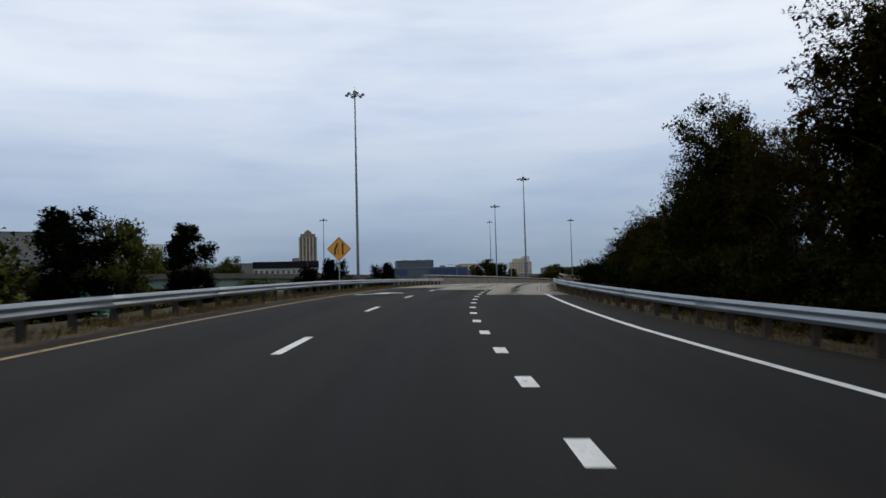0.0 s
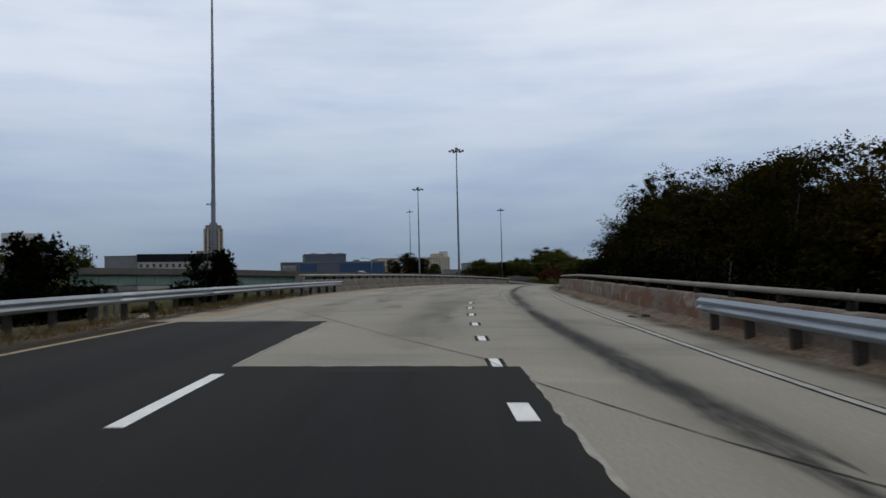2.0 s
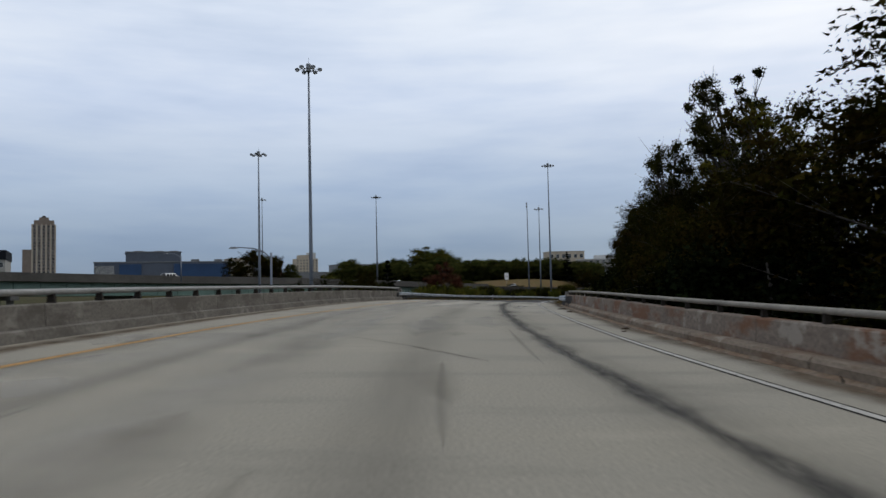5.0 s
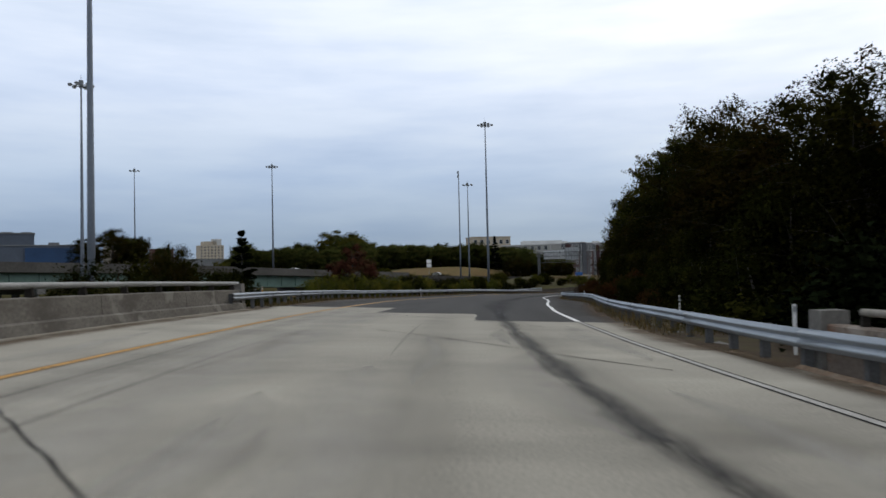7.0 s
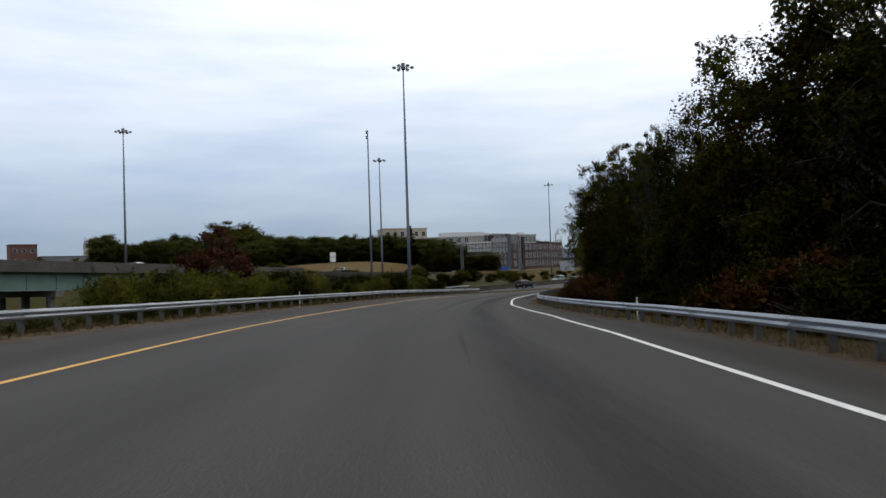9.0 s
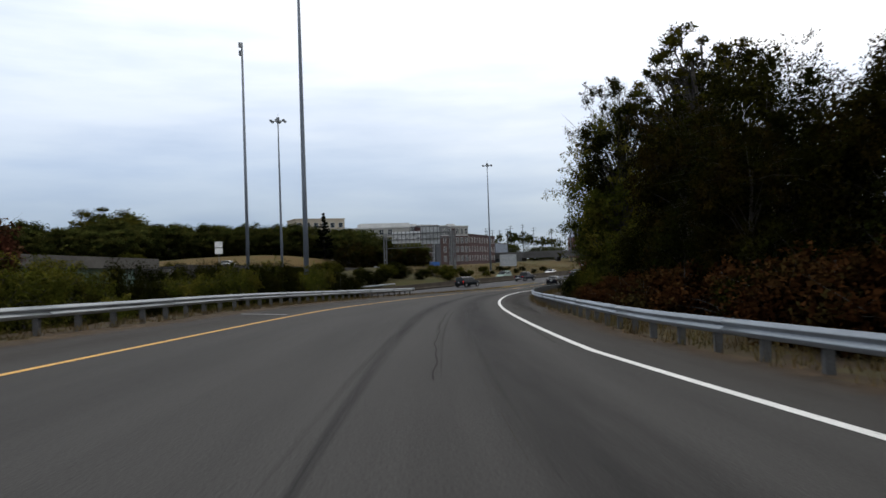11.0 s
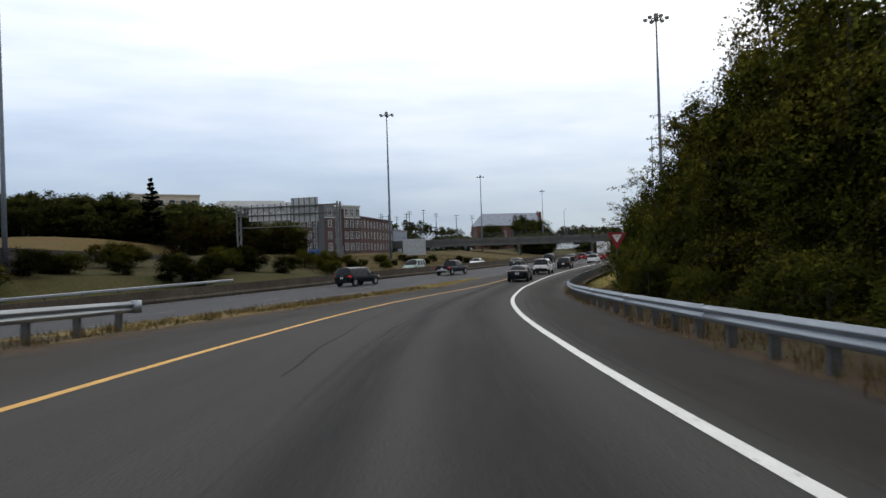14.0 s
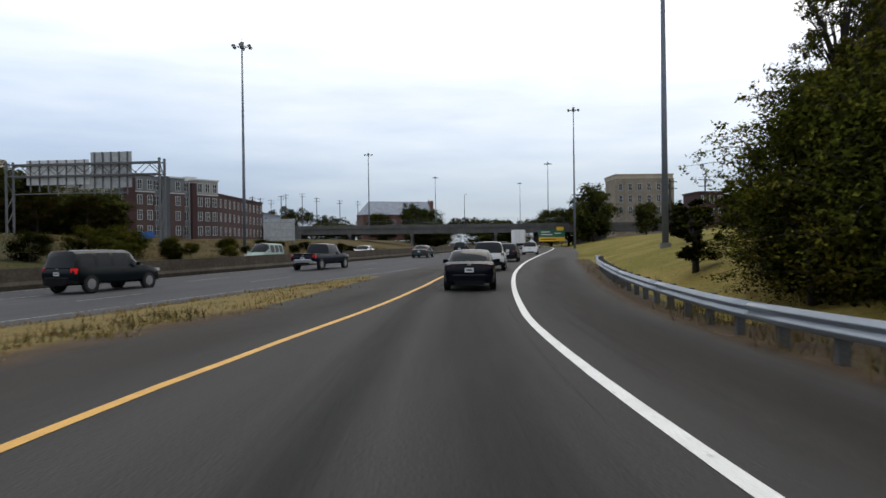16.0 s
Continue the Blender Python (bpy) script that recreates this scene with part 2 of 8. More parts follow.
TAR = soft_edges(mat("crack_sealer", (0.014, 0.014, 0.014), 0.75, var=0.3, scale=3, fine=20, spec=0.2), 0.85, 2.0, (0.8, 2.0, 1))
OIL = soft_edges(mat("oil_and_dark_strip", (0.008, 0.008, 0.0085), 0.75, var=0.3, scale=3, fine=20, spec=0.2), 0.6)
TYRE = soft_edges(mat("grey_tyre_stain", (0.075, 0.071, 0.062), 0.85, spec=0.1), 0.2)
BROWN = soft_edges(mat("washed_dirt", (0.1, 0.07, 0.045), 0.95, var=0.3, scale=1.5, spec=0.1), 0.9, 1.0, (0.8, 1.5, 1))
CRACK = mat("crack", (0.016, 0.015, 0.014), 0.95, var=0.3, spec=0.1)
WORN = ragged(mat("worn_grey_paint", (0.27, 0.265, 0.245), 0.85, var=0.2, scale=2, fine=40, uv=True, spec=0.15), 7, 0.38, 0.56)
WORN_W = ragged(mat("dulled_white_paint", (0.32, 0.31, 0.285), 0.85, var=0.2, scale=2, fine=40, uv=True, spec=0.15), 7, 0.25, 0.42)
DIRT = mat("dirt_verge", (0.047, 0.033, 0.021), 0.95, var=0.35, scale=0.8, fine=9, fine_var=0.35, bump=0.6, second=(0.047, 0.04, 0.02), spec=0.1)
GALV = mat("galvanised_steel", (0.25, 0.275, 0.3), 0.45, 0.65, var=0.18, scale=1.2, fine=30, fine_var=0.1, bump=0.05, stretch=(0.4, 0.4, 2.5))
POSTM = mat("weathered_post", (0.07, 0.071, 0.072), 0.9, 0.0, var=0.3, scale=4, fine=30)
POST_D = mat("dark_weathered_post", (0.026, 0.025, 0.023), 0.9, 0.0, var=0.3, scale=4, fine=30, spec=0.15)
POST_B = mat("soil_splashed_post", (0.05, 0.041, 0.033), 0.9, 0.0, var=0.3, scale=4, fine=30, spec=0.15)
POLE = mat("pole_steel", (0.13, 0.15, 0.18), 0.55, 0.35, var=0.15, scale=0.8, fine=12, stretch=(1, 1, 0.3))
LAMPM = mat("lamp_housing", (0.13, 0.14, 0.15), 0.5, 0.4, var=0.2)
LENS = mat("lamp_lens", (0.6, 0.62, 0.64), 0.2, var=0.1)
GIRDER = mat("green_girder_paint", (0.1, 0.165, 0.14), 0.6, var=0.22, scale=0.35, fine=8, fine_var=0.12)
DARKCON = mat("dark_concrete", (0.1, 0.098, 0.092), 0.9, var=0.3, scale=0.3, fine=6, fine_var=0.2)
GRASS = mat("rough_low_ground", (0.05, 0.044, 0.019), 0.95, var=0.35, scale=0.15, fine=5.0, fine_var=0.35, bump=0.7, second=(0.036, 0.036, 0.014), spec=0.05)
GRASS_Y = mat("mown_dry_grass", (0.12, 0.106, 0.022), 0.95, var=0.25, scale=0.15, fine=5.0, fine_var=0.3, bump=0.7, second=(0.145, 0.112, 0.03), spec=0.05)
GRASS_T = mat("tan_hill_grass", (0.1, 0.068, 0.03), 0.95, var=0.25, scale=0.15, fine=5.0, fine_var=0.3, bump=0.7, second=(0.075, 0.06, 0.024), spec=0.05)
BARK = mat("bark", (0.026, 0.022, 0.018), 0.9, var=0.3, scale=2, fine=18, bump=0.6, stretch=(1, 1, 0.3))


def leaf_mat(name, col, second):
    """Foliage that is shaded by the way in which its clumps face."""
    m = mat(name, col, 0.8, var=0.55, scale=0.38, fine=2.2, fine_var=0.3, bump=0, second=second, island=0.22, per=0.25, spec=0.0)
    n, k = m.node_tree.nodes, m.node_tree.links
    at_, vt = n.new("ShaderNodeAttribute"), n.new("ShaderNodeVectorTransform")
    at_.attribute_name = "clump_face"
    vt.vector_type, vt.convert_from, vt.convert_to = "NORMAL", "OBJECT", "WORLD"
    k.new(at_.outputs["Vector"], vt.inputs[0])
    k.new(vt.outputs[0], n["Principled BSDF"].inputs["Normal"])
    return m


def straw_mat(name, col, second):
    return mat(name, col, 0.7, var=0.3, scale=0.7, fine=6, fine_var=0.25, bump=0, second=second, island=0.5, per=0.2, spec=0.06)


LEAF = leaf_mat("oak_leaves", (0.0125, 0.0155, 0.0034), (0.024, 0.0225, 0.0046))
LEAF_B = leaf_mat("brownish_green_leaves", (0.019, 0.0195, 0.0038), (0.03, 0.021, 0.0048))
LEAF_Y = leaf_mat("yellowing_leaves", (0.051, 0.056, 0.0085), (0.07, 0.06, 0.0095))
LEAF_G = leaf_mat("olive_leaves", (0.078, 0.09, 0.014), (0.122, 0.106, 0.017))
LEAF_F = leaf_mat("hill_leaves", (0.05, 0.062, 0.016), (0.066, 0.064, 0.016))
# dark evergreens' own colour; on the bushes under the wood it paints in shade
LEAF_D = leaf_mat("evergreen_and_shaded_leaves", (0.0048, 0.0072, 0.003), (0.0065, 0.0088, 0.0034))
LEAF_R = leaf_mat("russet_leaves", (0.07, 0.026, 0.016), (0.045, 0.026, 0.013))
LEAF_O = leaf_mat("brown_vine_leaves", (0.054, 0.022, 0.008), (0.028, 0.021, 0.007))
STRAW_L = straw_mat("pale_straw", (0.19, 0.128, 0.036), (0.14, 0.1, 0.028))
STRAW_B = straw_mat("brown_straw", (0.14, 0.094, 0.036), (0.08, 0.068, 0.025))
STRAW = straw_mat("straw", (0.105, 0.07, 0.027), (0.072, 0.058, 0.021))


# ---------------------------------------------------------------- building helpers
class Shape:
    """Vertices and faces of one mesh, in metres."""

    def __init__(self):
        self.v, self.f, self.uv = [], [], []

    def add(self, verts, faces, uv=None):
        o = len(self.v)
        self.v += [tuple(p) for p in verts]
        self.f += [tuple(i + o for i in q) for q in faces]
        self.uv += uv if uv else [(p[0], p[1]) for p in verts]
        return self

    def box(self, c, size, rz=0.0, taper=1.0):
        cx, cy, cz = c
        a, b, h = size[0] / 2, size[1] / 2, size[2] / 2
        co, si = math.cos(rz), math.sin(rz)
        pts = []
        for z, k in ((-h, 1.0), (h, taper)):
            for x, y in ((-a, -b), (a, -b), (a, b), (-a, b)):
                pts.append((cx + (x * co - y * si) * k, cy + (x * si + y * co) * k, cz + z))
        return self.add(pts, [(3, 2, 1, 0), (4, 5, 6, 7), (0, 1, 5, 4), (1, 2, 6, 5), (2, 3, 7, 6), (3, 0, 4, 7)])

    def tube(self, pts, radii, n=8, cap=True):
        pts = [Vector(p) for p in pts]
        rings = []
        for i, p in enumerate(pts):
            d = (pts[min(i + 1, len(pts) - 1)] - pts[max(i - 1, 0)]).normalized()
            a = d.cross(Vector((0, 0, 1)) if abs(d.z) < 0.9 else Vector((1, 0, 0))).normalized()
            b = d.cross(a)
            r = radii[i] if isinstance(radii, (list, tuple)) else radii
            rings.append([p + (a * math.cos(t) + b * math.sin(t)) * r for t in (2 * math.pi * j / n for j in range(n))])
        verts = [q for ring in rings for q in ring]
        faces = [(i * n + j, i * n + (j + 1) % n, (i + 1) * n + (j + 1) % n, (i + 1) * n + j) for i in range(len(pts) - 1) for j in range(n)]
        if cap:
            faces += [tuple(range(n))[::-1], tuple((len(pts) - 1) * n + j for j in range(n))]
        return self.add(verts, faces)

    def mesh(self, name, material, smooth=False):
        me = bpy.data.meshes.new(name)
        me.from_pydata(self.v, [], self.f)
        lay = me.uv_layers.new(name="UVMap")
        idx = np.empty(len(me.loops), dtype=np.int32)
        me.loops.foreach_get("vertex_index", idx)
        lay.data.foreach_set("uv", np.array(self.uv, dtype=np.float32)[idx].ravel())
        for m in material if isinstance(material, (list, tuple)) else [material]:
            me.materials.append(m)
        if smooth:
            me.polygons.foreach_set("use_smooth", [True] * len(me.polygons))
        me.update()
        return me


def part(name, shape, material, parent=None, label="", smooth=False):
    """One mesh object under a thing or under a part."""
    ob = new(name, shape if isinstance(shape, bpy.types.Mesh) else shape.mesh(name, material, smooth))
    if parent is not None:
        ob.parent = parent
    return tagged(ob, label=label)


def thing(name, label, category, group="", kind="", m=None):
    ob = new(name)
    if m is not None:
        ob.matrix_basis = m
    return tagged(ob, label, category, group, kind)


def solid(name, shape, material, label, category="", kind="", group="", smooth=False):
    return tagged(part(name, shape, material, None, "", smooth), label, category, group, kind)


# ---------------------------------------------------------------- the ramp's line: every 20 m x, y, height, crossfall
RAMP = [
    (0.00, -0.00, -0.117, -0.0264),
    (-0.01, 20.00, 0.592, -0.0328),
    (1.05, 39.97, 1.233, -0.0283),
    (3.00, 59.87, 1.794, -0.0183),
    (6.09, 79.63, 2.262, -0.0107),
    (10.38, 99.16, 2.543, -0.0175),
    (15.69, 118.44, 2.734, -0.0246),
    (21.98, 137.42, 2.850, -0.0256),
    (29.35, 156.01, 2.801, -0.0324),
    (37.78, 174.15, 2.560, -0.0349),
    (47.08, 191.85, 2.174, -0.0308),
    (57.27, 209.05, 1.648, -0.0327),
    (68.37, 225.69, 1.171, -0.0372),
    (80.26, 241.77, 0.731, -0.0386),
    (92.94, 257.23, 0.179, -0.0332),
    (106.45, 271.98, -0.300, -0.0208),
    (120.99, 285.70, -0.803, -0.0134),]


def build_line():
    a = np.array(RAMP)
    rows = []
    for s in np.arange(0, 320.0, 1.0):
        i = min(int(s // 20), len(a) - 2)
        t = s / 20 - i
        p0, p1, p2, p3 = a[max(i - 1, 0)], a[i], a[i + 1], a[min(i + 2, len(a) - 1)]
        if i == 0:
            p0 = 2 * p1 - p2
        if i == len(a) - 2:
            p3 = 2 * p2 - p1 + (p2 - 2 * p1 + p0)
        rows.append(0.5 * (2 * p1 + (p2 - p0) * t + (2 * p0 - 5 * p1 + 4 * p2 - p3) * t**2 + (3 * p1 - p0 - 3 * p2 + p3) * t**3))
    rows = np.array(rows)
    h = np.unwrap(np.arctan2(np.gradient(rows[:, 0]), np.gradient(rows[:, 1])))
    rows = np.column_stack([rows, h])
    first = [rows[0] + np.array([math.sin(rows[0, 4]) * s, math.cos(rows[0, 4]) * s, 0.036 * s, 0, 0]) for s in range(-80, 0)]
    last, (x, y, z, e, hh) = [], rows[-1]
    for s in range(320, 1400):
        d = s - 325.6
        hh += float(np.interp(d, [0, 98, 110, 300, 310], [0.0043, 0, -0.0005, -0.0005, 0]))
        x, y = x + math.sin(hh), y + math.cos(hh)
        z += np.interp(d, [0, 18, 30, 120, 160], [-0.025, 0, 0.007, 0.007, 0])
        last.append([x, y, z, e * min(max(1 - d / 60, 0), 1), hh])
    return np.concatenate([first, rows, last])


LINE = build_line()
LINE_S = np.arange(-80, 1400, 1.0)


def at(s):
    return [float(np.interp(s, LINE_S, LINE[:, i])) for i in range(5)]


def place(s, u, h=0.0):
    """The point at station s, u metres to the right of the ramp's line, h above its surface."""
    x, y, z, e, a = at(s)
    return (x + math.cos(a) * u, y - math.sin(a) * u, z + e * u + h)


def curve(rows):
    xs, ys = [r[0] for r in rows], [r[1] for r in rows]
    return lambda s: float(np.interp(s, xs, ys))


def sweep(sh, s0, s1, prof, step=2.0, close=False):
    """A band along the ramp: prof(s) gives rows of (u, height)."""
    n = max(1, int(math.ceil((s1 - s0) / step)))
    verts, uv, faces = [], [], []
    for i in range(n + 1):
        s = s0 + (s1 - s0) * i / n
        row = prof(s)
        for u, h in row:
            verts.append(place(s, u, h))
            uv.append((s, u + h))
    k = len(row)
    for i in range(n):
        for j in range(k if close else k - 1):
            a, b = i * k + j, i * k + (j + 1) % k
            faces.append((a, a + k, b + k, b))
    if close:
        faces += [tuple(range(k)), tuple(n * k + j for j in range(k))[::-1]]
    return sh.add(verts, faces, uv)


YEL = curve([(-60, -6.8), (12, -6.62), (25, -6.42), (40, -6.5), (54, -6.8), (65, -6.9), (75, -7.1), (90, -7.4), (110, -7.25), (127, -6.9), (145, -6.1), (164, -5.7), (185, -5.88), (200, -6.3), (210, -6.65), (220, -6.8), (232, -6.5), (246, -6.05), (266, -5.5), (284, -4.98), (294, -4.45), (303, -4.15), (313, -3.92), (319, -3.74), (325, -3.56), (333.6, -3.04), (336, -2.8), (338.5, -2.58), (342, -2.2), (344.7, -1.92), (349, -1.6), (355.4, -1.31), (365, -1.16), (380, -1.1)])
WHT = curve([(-60, 5.2), (8, 4.95), (19, 4.7), (29, 4.6), (40, 4.52), (49, 4.38), (60, 4.55), (71, 4.62), (85, 4.9), (100, 4.75), (122, 4.5), (142, 4.5), (162, 4.36), (182, 4.6), (187, 4.8), (192, 4.86), (198, 5.05), (208, 5.35), (222, 5.05), (241, 3.32), (263, 2.75), (281, 2.51), (301, 2.4), (310, 2.26), (321, 2.14), (330, 2.05), (332, 2.03), (337, 1.98), (342, 1.93), (348, 2.05), (357, 2.2), (364, 2.3), (400, 3.0), (460, 3.6), (1300, 3.6)])


# ---------------------------------------------------------------- ramp: asphalt, concrete bridge deck, asphalt
EDGE_L = curve([(-60, -7.6), (20, -7.4), (45, -7.5), (58, -7.6), (66, -7.75), (73, -8.3), (86, -9.0), (178, -9.0), (184, -9.2), (205, -11.2), (225, -10.6), (250, -9.1), (290, -8.7), (318, -7.0), (328, -6.87), (337, -6.2), (339.4, -5.9), (343.5, -5.2), (347, -4.8), (355, -4.6), (362, -4.4), (392, -3.4)])
EDGE_R = curve([(-60, 7.2), (12, 6.9), (22, 6.35), (31, 6.1), (45, 5.5), (52, 5.4), (62, 5.55), (72, 5.5), (92, 5.45), (124, 5.5), (150, 5.65), (165, 5.6), (178, 6.4), (200, 8.2), (213, 8.1), (230, 6.4), (245, 5.3), (284, 4.9), (316, 5.3), (334, 5.1), (346, 5.2), (357, 5.75), (372, 6.6), (420, 7.4), (1300, 7.4)])


def strip(sh, s0, s1, left, right, lift=0.0, cols=3, step=2.0):
    return sweep(sh, s0, s1, lambda s: [(left(s) + (right(s) - left(s)) * i / cols, lift) for i in range(cols + 1)], step)


def wedge(sh, rows, lift=0.0):
    """Flat pieces between slanting joints: quads of (s, u) corners."""
    for q in rows:
        n = 10
        for i in range(n):
            a0, a1 = i / n, (i + 1) / n
            row = []
            for a in (a0, a1):
                row.append(((q[0][0] * (1 - a) + q[1][0] * a), q[0][1] * (1 - a) + q[1][1] * a))
                row.append(((q[3][0] * (1 - a) + q[2][0] * a), q[3][1] * (1 - a) + q[2][1] * a))
            pts = [row[0], row[2], row[3], row[1]]
            sh.add([place(s, u, lift) for s, u in pts], [(0, 1, 2, 3)], pts)
    return sh


LANE1 = curve([(-60, -2.62), (40, -2.64), (62, -2.86), (88, -3.1), (130, -3.3), (200, -3.3)])
LANE2 = curve([(-60, 1.2), (41, 1.18), (53, 1.28), (120, 1.1), (176, 0.86), (200, 0.8)])

sh = Shape()
strip(sh, -70, 61.65, EDGE_L, LANE1)
strip(sh, -70, 52.6, LANE1, LANE2)
strip(sh, -70, 41.6, LANE2, EDGE_R)
solid("road_1", sh, ASPHALT, "dark grey asphalt carriageway before the bridge", kind="structure")
SKEW = curve([(-4.7, 152.9), (-2.2, 149.6), (1.65, 143.8), (3.5, 140.6), (4.4, 139.4), (6.5, 136.4)])
DECK_END = lambda u: SKEW(u) if u > -4.7 else 152.9 - 1.25 * (u + 4.7)


def skewed(sh, s0, s1, left, right, cols=6, n=40):
    """A strip whose ends s0 and s1 depend on the offset across the road."""

    def end(f, share):
        s = f(0.0)
        for _ in range(12):
            s = f(left(s) + (right(s) - left(s)) * share)
        return s

    ends = [(end(s0, j / cols), end(s1, j / cols)) for j in range(cols + 1)]
    rows = []
    for i in range(n + 1):
        for j, (a, b) in enumerate(ends):
            s = a + (b - a) * i / n
            rows.append((s, left(s) + (right(s) - left(s)) * j / cols))
    k = cols + 1
    return sh.add([place(s, u) for s, u in rows], [(i * k + j, (i + 1) * k + j, (i + 1) * k + j + 1, i * k + j + 1) for i in range(n) for j in range(cols)], rows)


deck = thing("bridge_deck", "pale brushed concrete bridge deck", "bridge deck", kind="structure")
slab = thing("approach_slab", "paler concrete approach slab beyond the deck joint", "road", kind="structure")
for left, right, a, b in ((EDGE_L, LANE1, 61.65, 182.3), (LANE1, LANE2, 52.6, 176.2), (LANE2, EDGE_R, 41.6, 170.6)):
    part("lane_slab", skewed(Shape(), lambda u: a, DECK_END, left, right), CONCRETE, deck)
    part("lane_slab", skewed(Shape(), DECK_END, lambda u: b, left, right, n=20), CONCRETE_2, slab)
sh = Shape()
strip(sh, 182.3, 392, EDGE_L, LANE1)
strip(sh, 176.2, 392, LANE1, LANE2)
strip(sh, 170.6, 1000, LANE2, EDGE_R, step=4)
solid("road_2", sh, ASPHALT_2, "grey asphalt ramp narrowing to one lane", kind="structure")

# painted lines
PAVE = thing("road_marking", "worn painted lane lines on the ramp", "road marking", kind="structure")
for a, b, m, lab in ((-70, 63, YELLOW_F, "faded yellow edge line"), (63, 182, YELLOW_A, "worn amber edge line on the concrete"), (182, 364, YELLOW, "yellow edge line")):
    sh = sweep(Shape(), a, b, lambda s: [(YEL(s) - 0.075, 0.006), (YEL(s) + 0.075, 0.006)], 2)
    part("yellow_line", sh, m, PAVE, lab)
for a, b, m, half in ((-70, 42, WHITE, 0.09), (42, 171, WORN_W, 0.06), (171, 700, WHITE, 0.09)):
    sh = sweep(Shape(), a, b, lambda s: [(WHT(s) - half, 0.007), (WHT(s) + half, 0.007)], 2)
    part("white_line", sh, m, PAVE, "solid white edge line" if m == WHITE else "worn grey edge line on the concrete")
sh = Shape()
sweep(sh, 364, 371, lambda s: [(YEL(s) - 0.09, 0.006), (YEL(s) + 0.09, 0.006)], 2)
for s in np.arange(372, 640, 12.2):
    sweep(sh, s, s + 3.05, lambda q: [(-2.1, 0.006), (-1.93, 0.006)], 2)
part("lane_dash", sh, WHITE, PAVE, "white dashes where the ramp joins")
for i in (-3, -2, -1, 0, 1, 2, 3, 5, 6, 7):
    s0, e = 12.6 + 12.05 * i - 0.35 * (i < 3), 0.2 * (i == 3)
    d = Shape()
    sweep(d, s0 - e, s0 + 3.05, lambda q: [(LANE1(q) - 0.02 - 0.09 * (i < 3) - e * 0.2, 0.006), (LANE1(q) + 0.15 - 0.09 * (i < 3) - e * 0.2, 0.006)], 1.6)
    part("lane_dash", d, WHITE if s0 < 60 else WORN, PAVE)
DASH_U = curve([(-20, 1.2), (0, 1.06), (6, 1.0), (10, 0.96), (13.4, 0.93), (17, 0.84), (20, 0.77), (24, 0.7), (28, 0.66), (38, 0.63), (42, 0.69), (46, 0.75), (53, 0.83), (60, 0.82), (68, 0.76), (80, 0.75), (100, 0.72)])
DASHES = [6.3 + 3.6 * i for i in range(-8, 11)] + [42.3 + 3.7 * i for i in range(1, 15)]
for s0 in DASHES:
    d = Shape()
    c0 = DASH_U(s0)
    e = 0.0 if s0 < 53 else 0.04
    sweep(d, s0 - 0.9, s0, lambda q: [(c0 + e, 0.006), (c0 + 0.22 - e, 0.006)], 1)
    part("short_dash", d, WHITE if s0 < 72 else WORN, PAVE)
# lane-merge arrow in the closing lane
sh = Shape()
wedge(sh, [((41.2, -6.12), (43.4, -4.85), (43.0, -4.6), (40.7, -5.85)), ((43.1, -5.35), (45.0, -5.2), (45.05, -3.9), (44.2, -3.8)), ((43.0, -4.9), (44.3, -4.75), (44.3, -4.3), (42.9, -4.62))], 0.006)
part("merge_arrow", sh, WHITE, PAVE, "worn white lane-merge arrow")
# black borders of the markings on the pale deck
sh = Shape()
for off in (-0.105, 0.065):
    sweep(sh, 44, 172, lambda s: [(WHT(s) + off, 0.0065), (WHT(s) + off + 0.04, 0.0065)], 2)
for s0 in DASHES:
    if s0 > 53:
        c0 = DASH_U(s0)
        for a, b in ((c0 - 0.025, c0 + 0.035), (c0 + 0.185, c0 + 0.245)):
            sweep(sh, s0 - 0.92, s0 + 0.03, lambda q: [(a, 0.006), (b, 0.006)], 1)
for i in range(5, 8):
    s0 = 12.6 + 12.05 * i
    for a, b in ((-0.1, -0.025), (0.155, 0.23)):
        sweep(sh, s0, s0 + 3.05, lambda q: [(LANE1(q) + a, 0.006), (LANE1(q) + b, 0.006)], 1.6)
part("black_border", sh, CRACK, PAVE, "black contrast edging of the lines on concrete")
sh = Shape()
for off in (-0.13, 0.085):
    sweep(sh, 64, 180, lambda s: [(YEL(s) + off, 0.005), (YEL(s) + off + 0.04, 0.005)], 2)
part("brown_border", sh, mat("brown_edging", (0.16, 0.1, 0.045), 0.9), PAVE, "dark edging of the yellow line")

# sealed cracks, expansion joints and oil track
STAINS = thing("road_stain", "dark sealer, joints and oil track on the road", "stain", kind="structure")
TRK = curve([(-60, 3.6), (0, 3.4), (20, 3.45), (40, 2.65), (60, 2.78), (80, 2.85), (104, 2.75), (122, 2.5), (132, 2.36), (140, 2.22), (155, 2.0), (170, 1.93), (190, 1.8), (205, 1.9), (225, 1.6), (250, 1.3), (283, 0.78), (300, 0.75), (350, 0.6), (420, 0.5)])
def stain(sh, s0, s1, mid, half, lift, step=2.0):
    """A strip with u across 0..1 for materials that thin out at the sides."""
    n = max(1, int((s1 - s0) / step))
    v, uv = [], []
    for i in range(n + 1):
        s = s0 + (s1 - s0) * i / n
        for j in range(5):
            v.append(place(s, mid(s) + (half(i / n) if callable(half) else half) * (j / 2 - 1), lift))
            uv.append((s, j / 4))
    return sh.add(v, [(i * 5 + j, i * 5 + 5 + j, i * 5 + 6 + j, i * 5 + 1 + j) for i in range(n) for j in range(4)], uv)


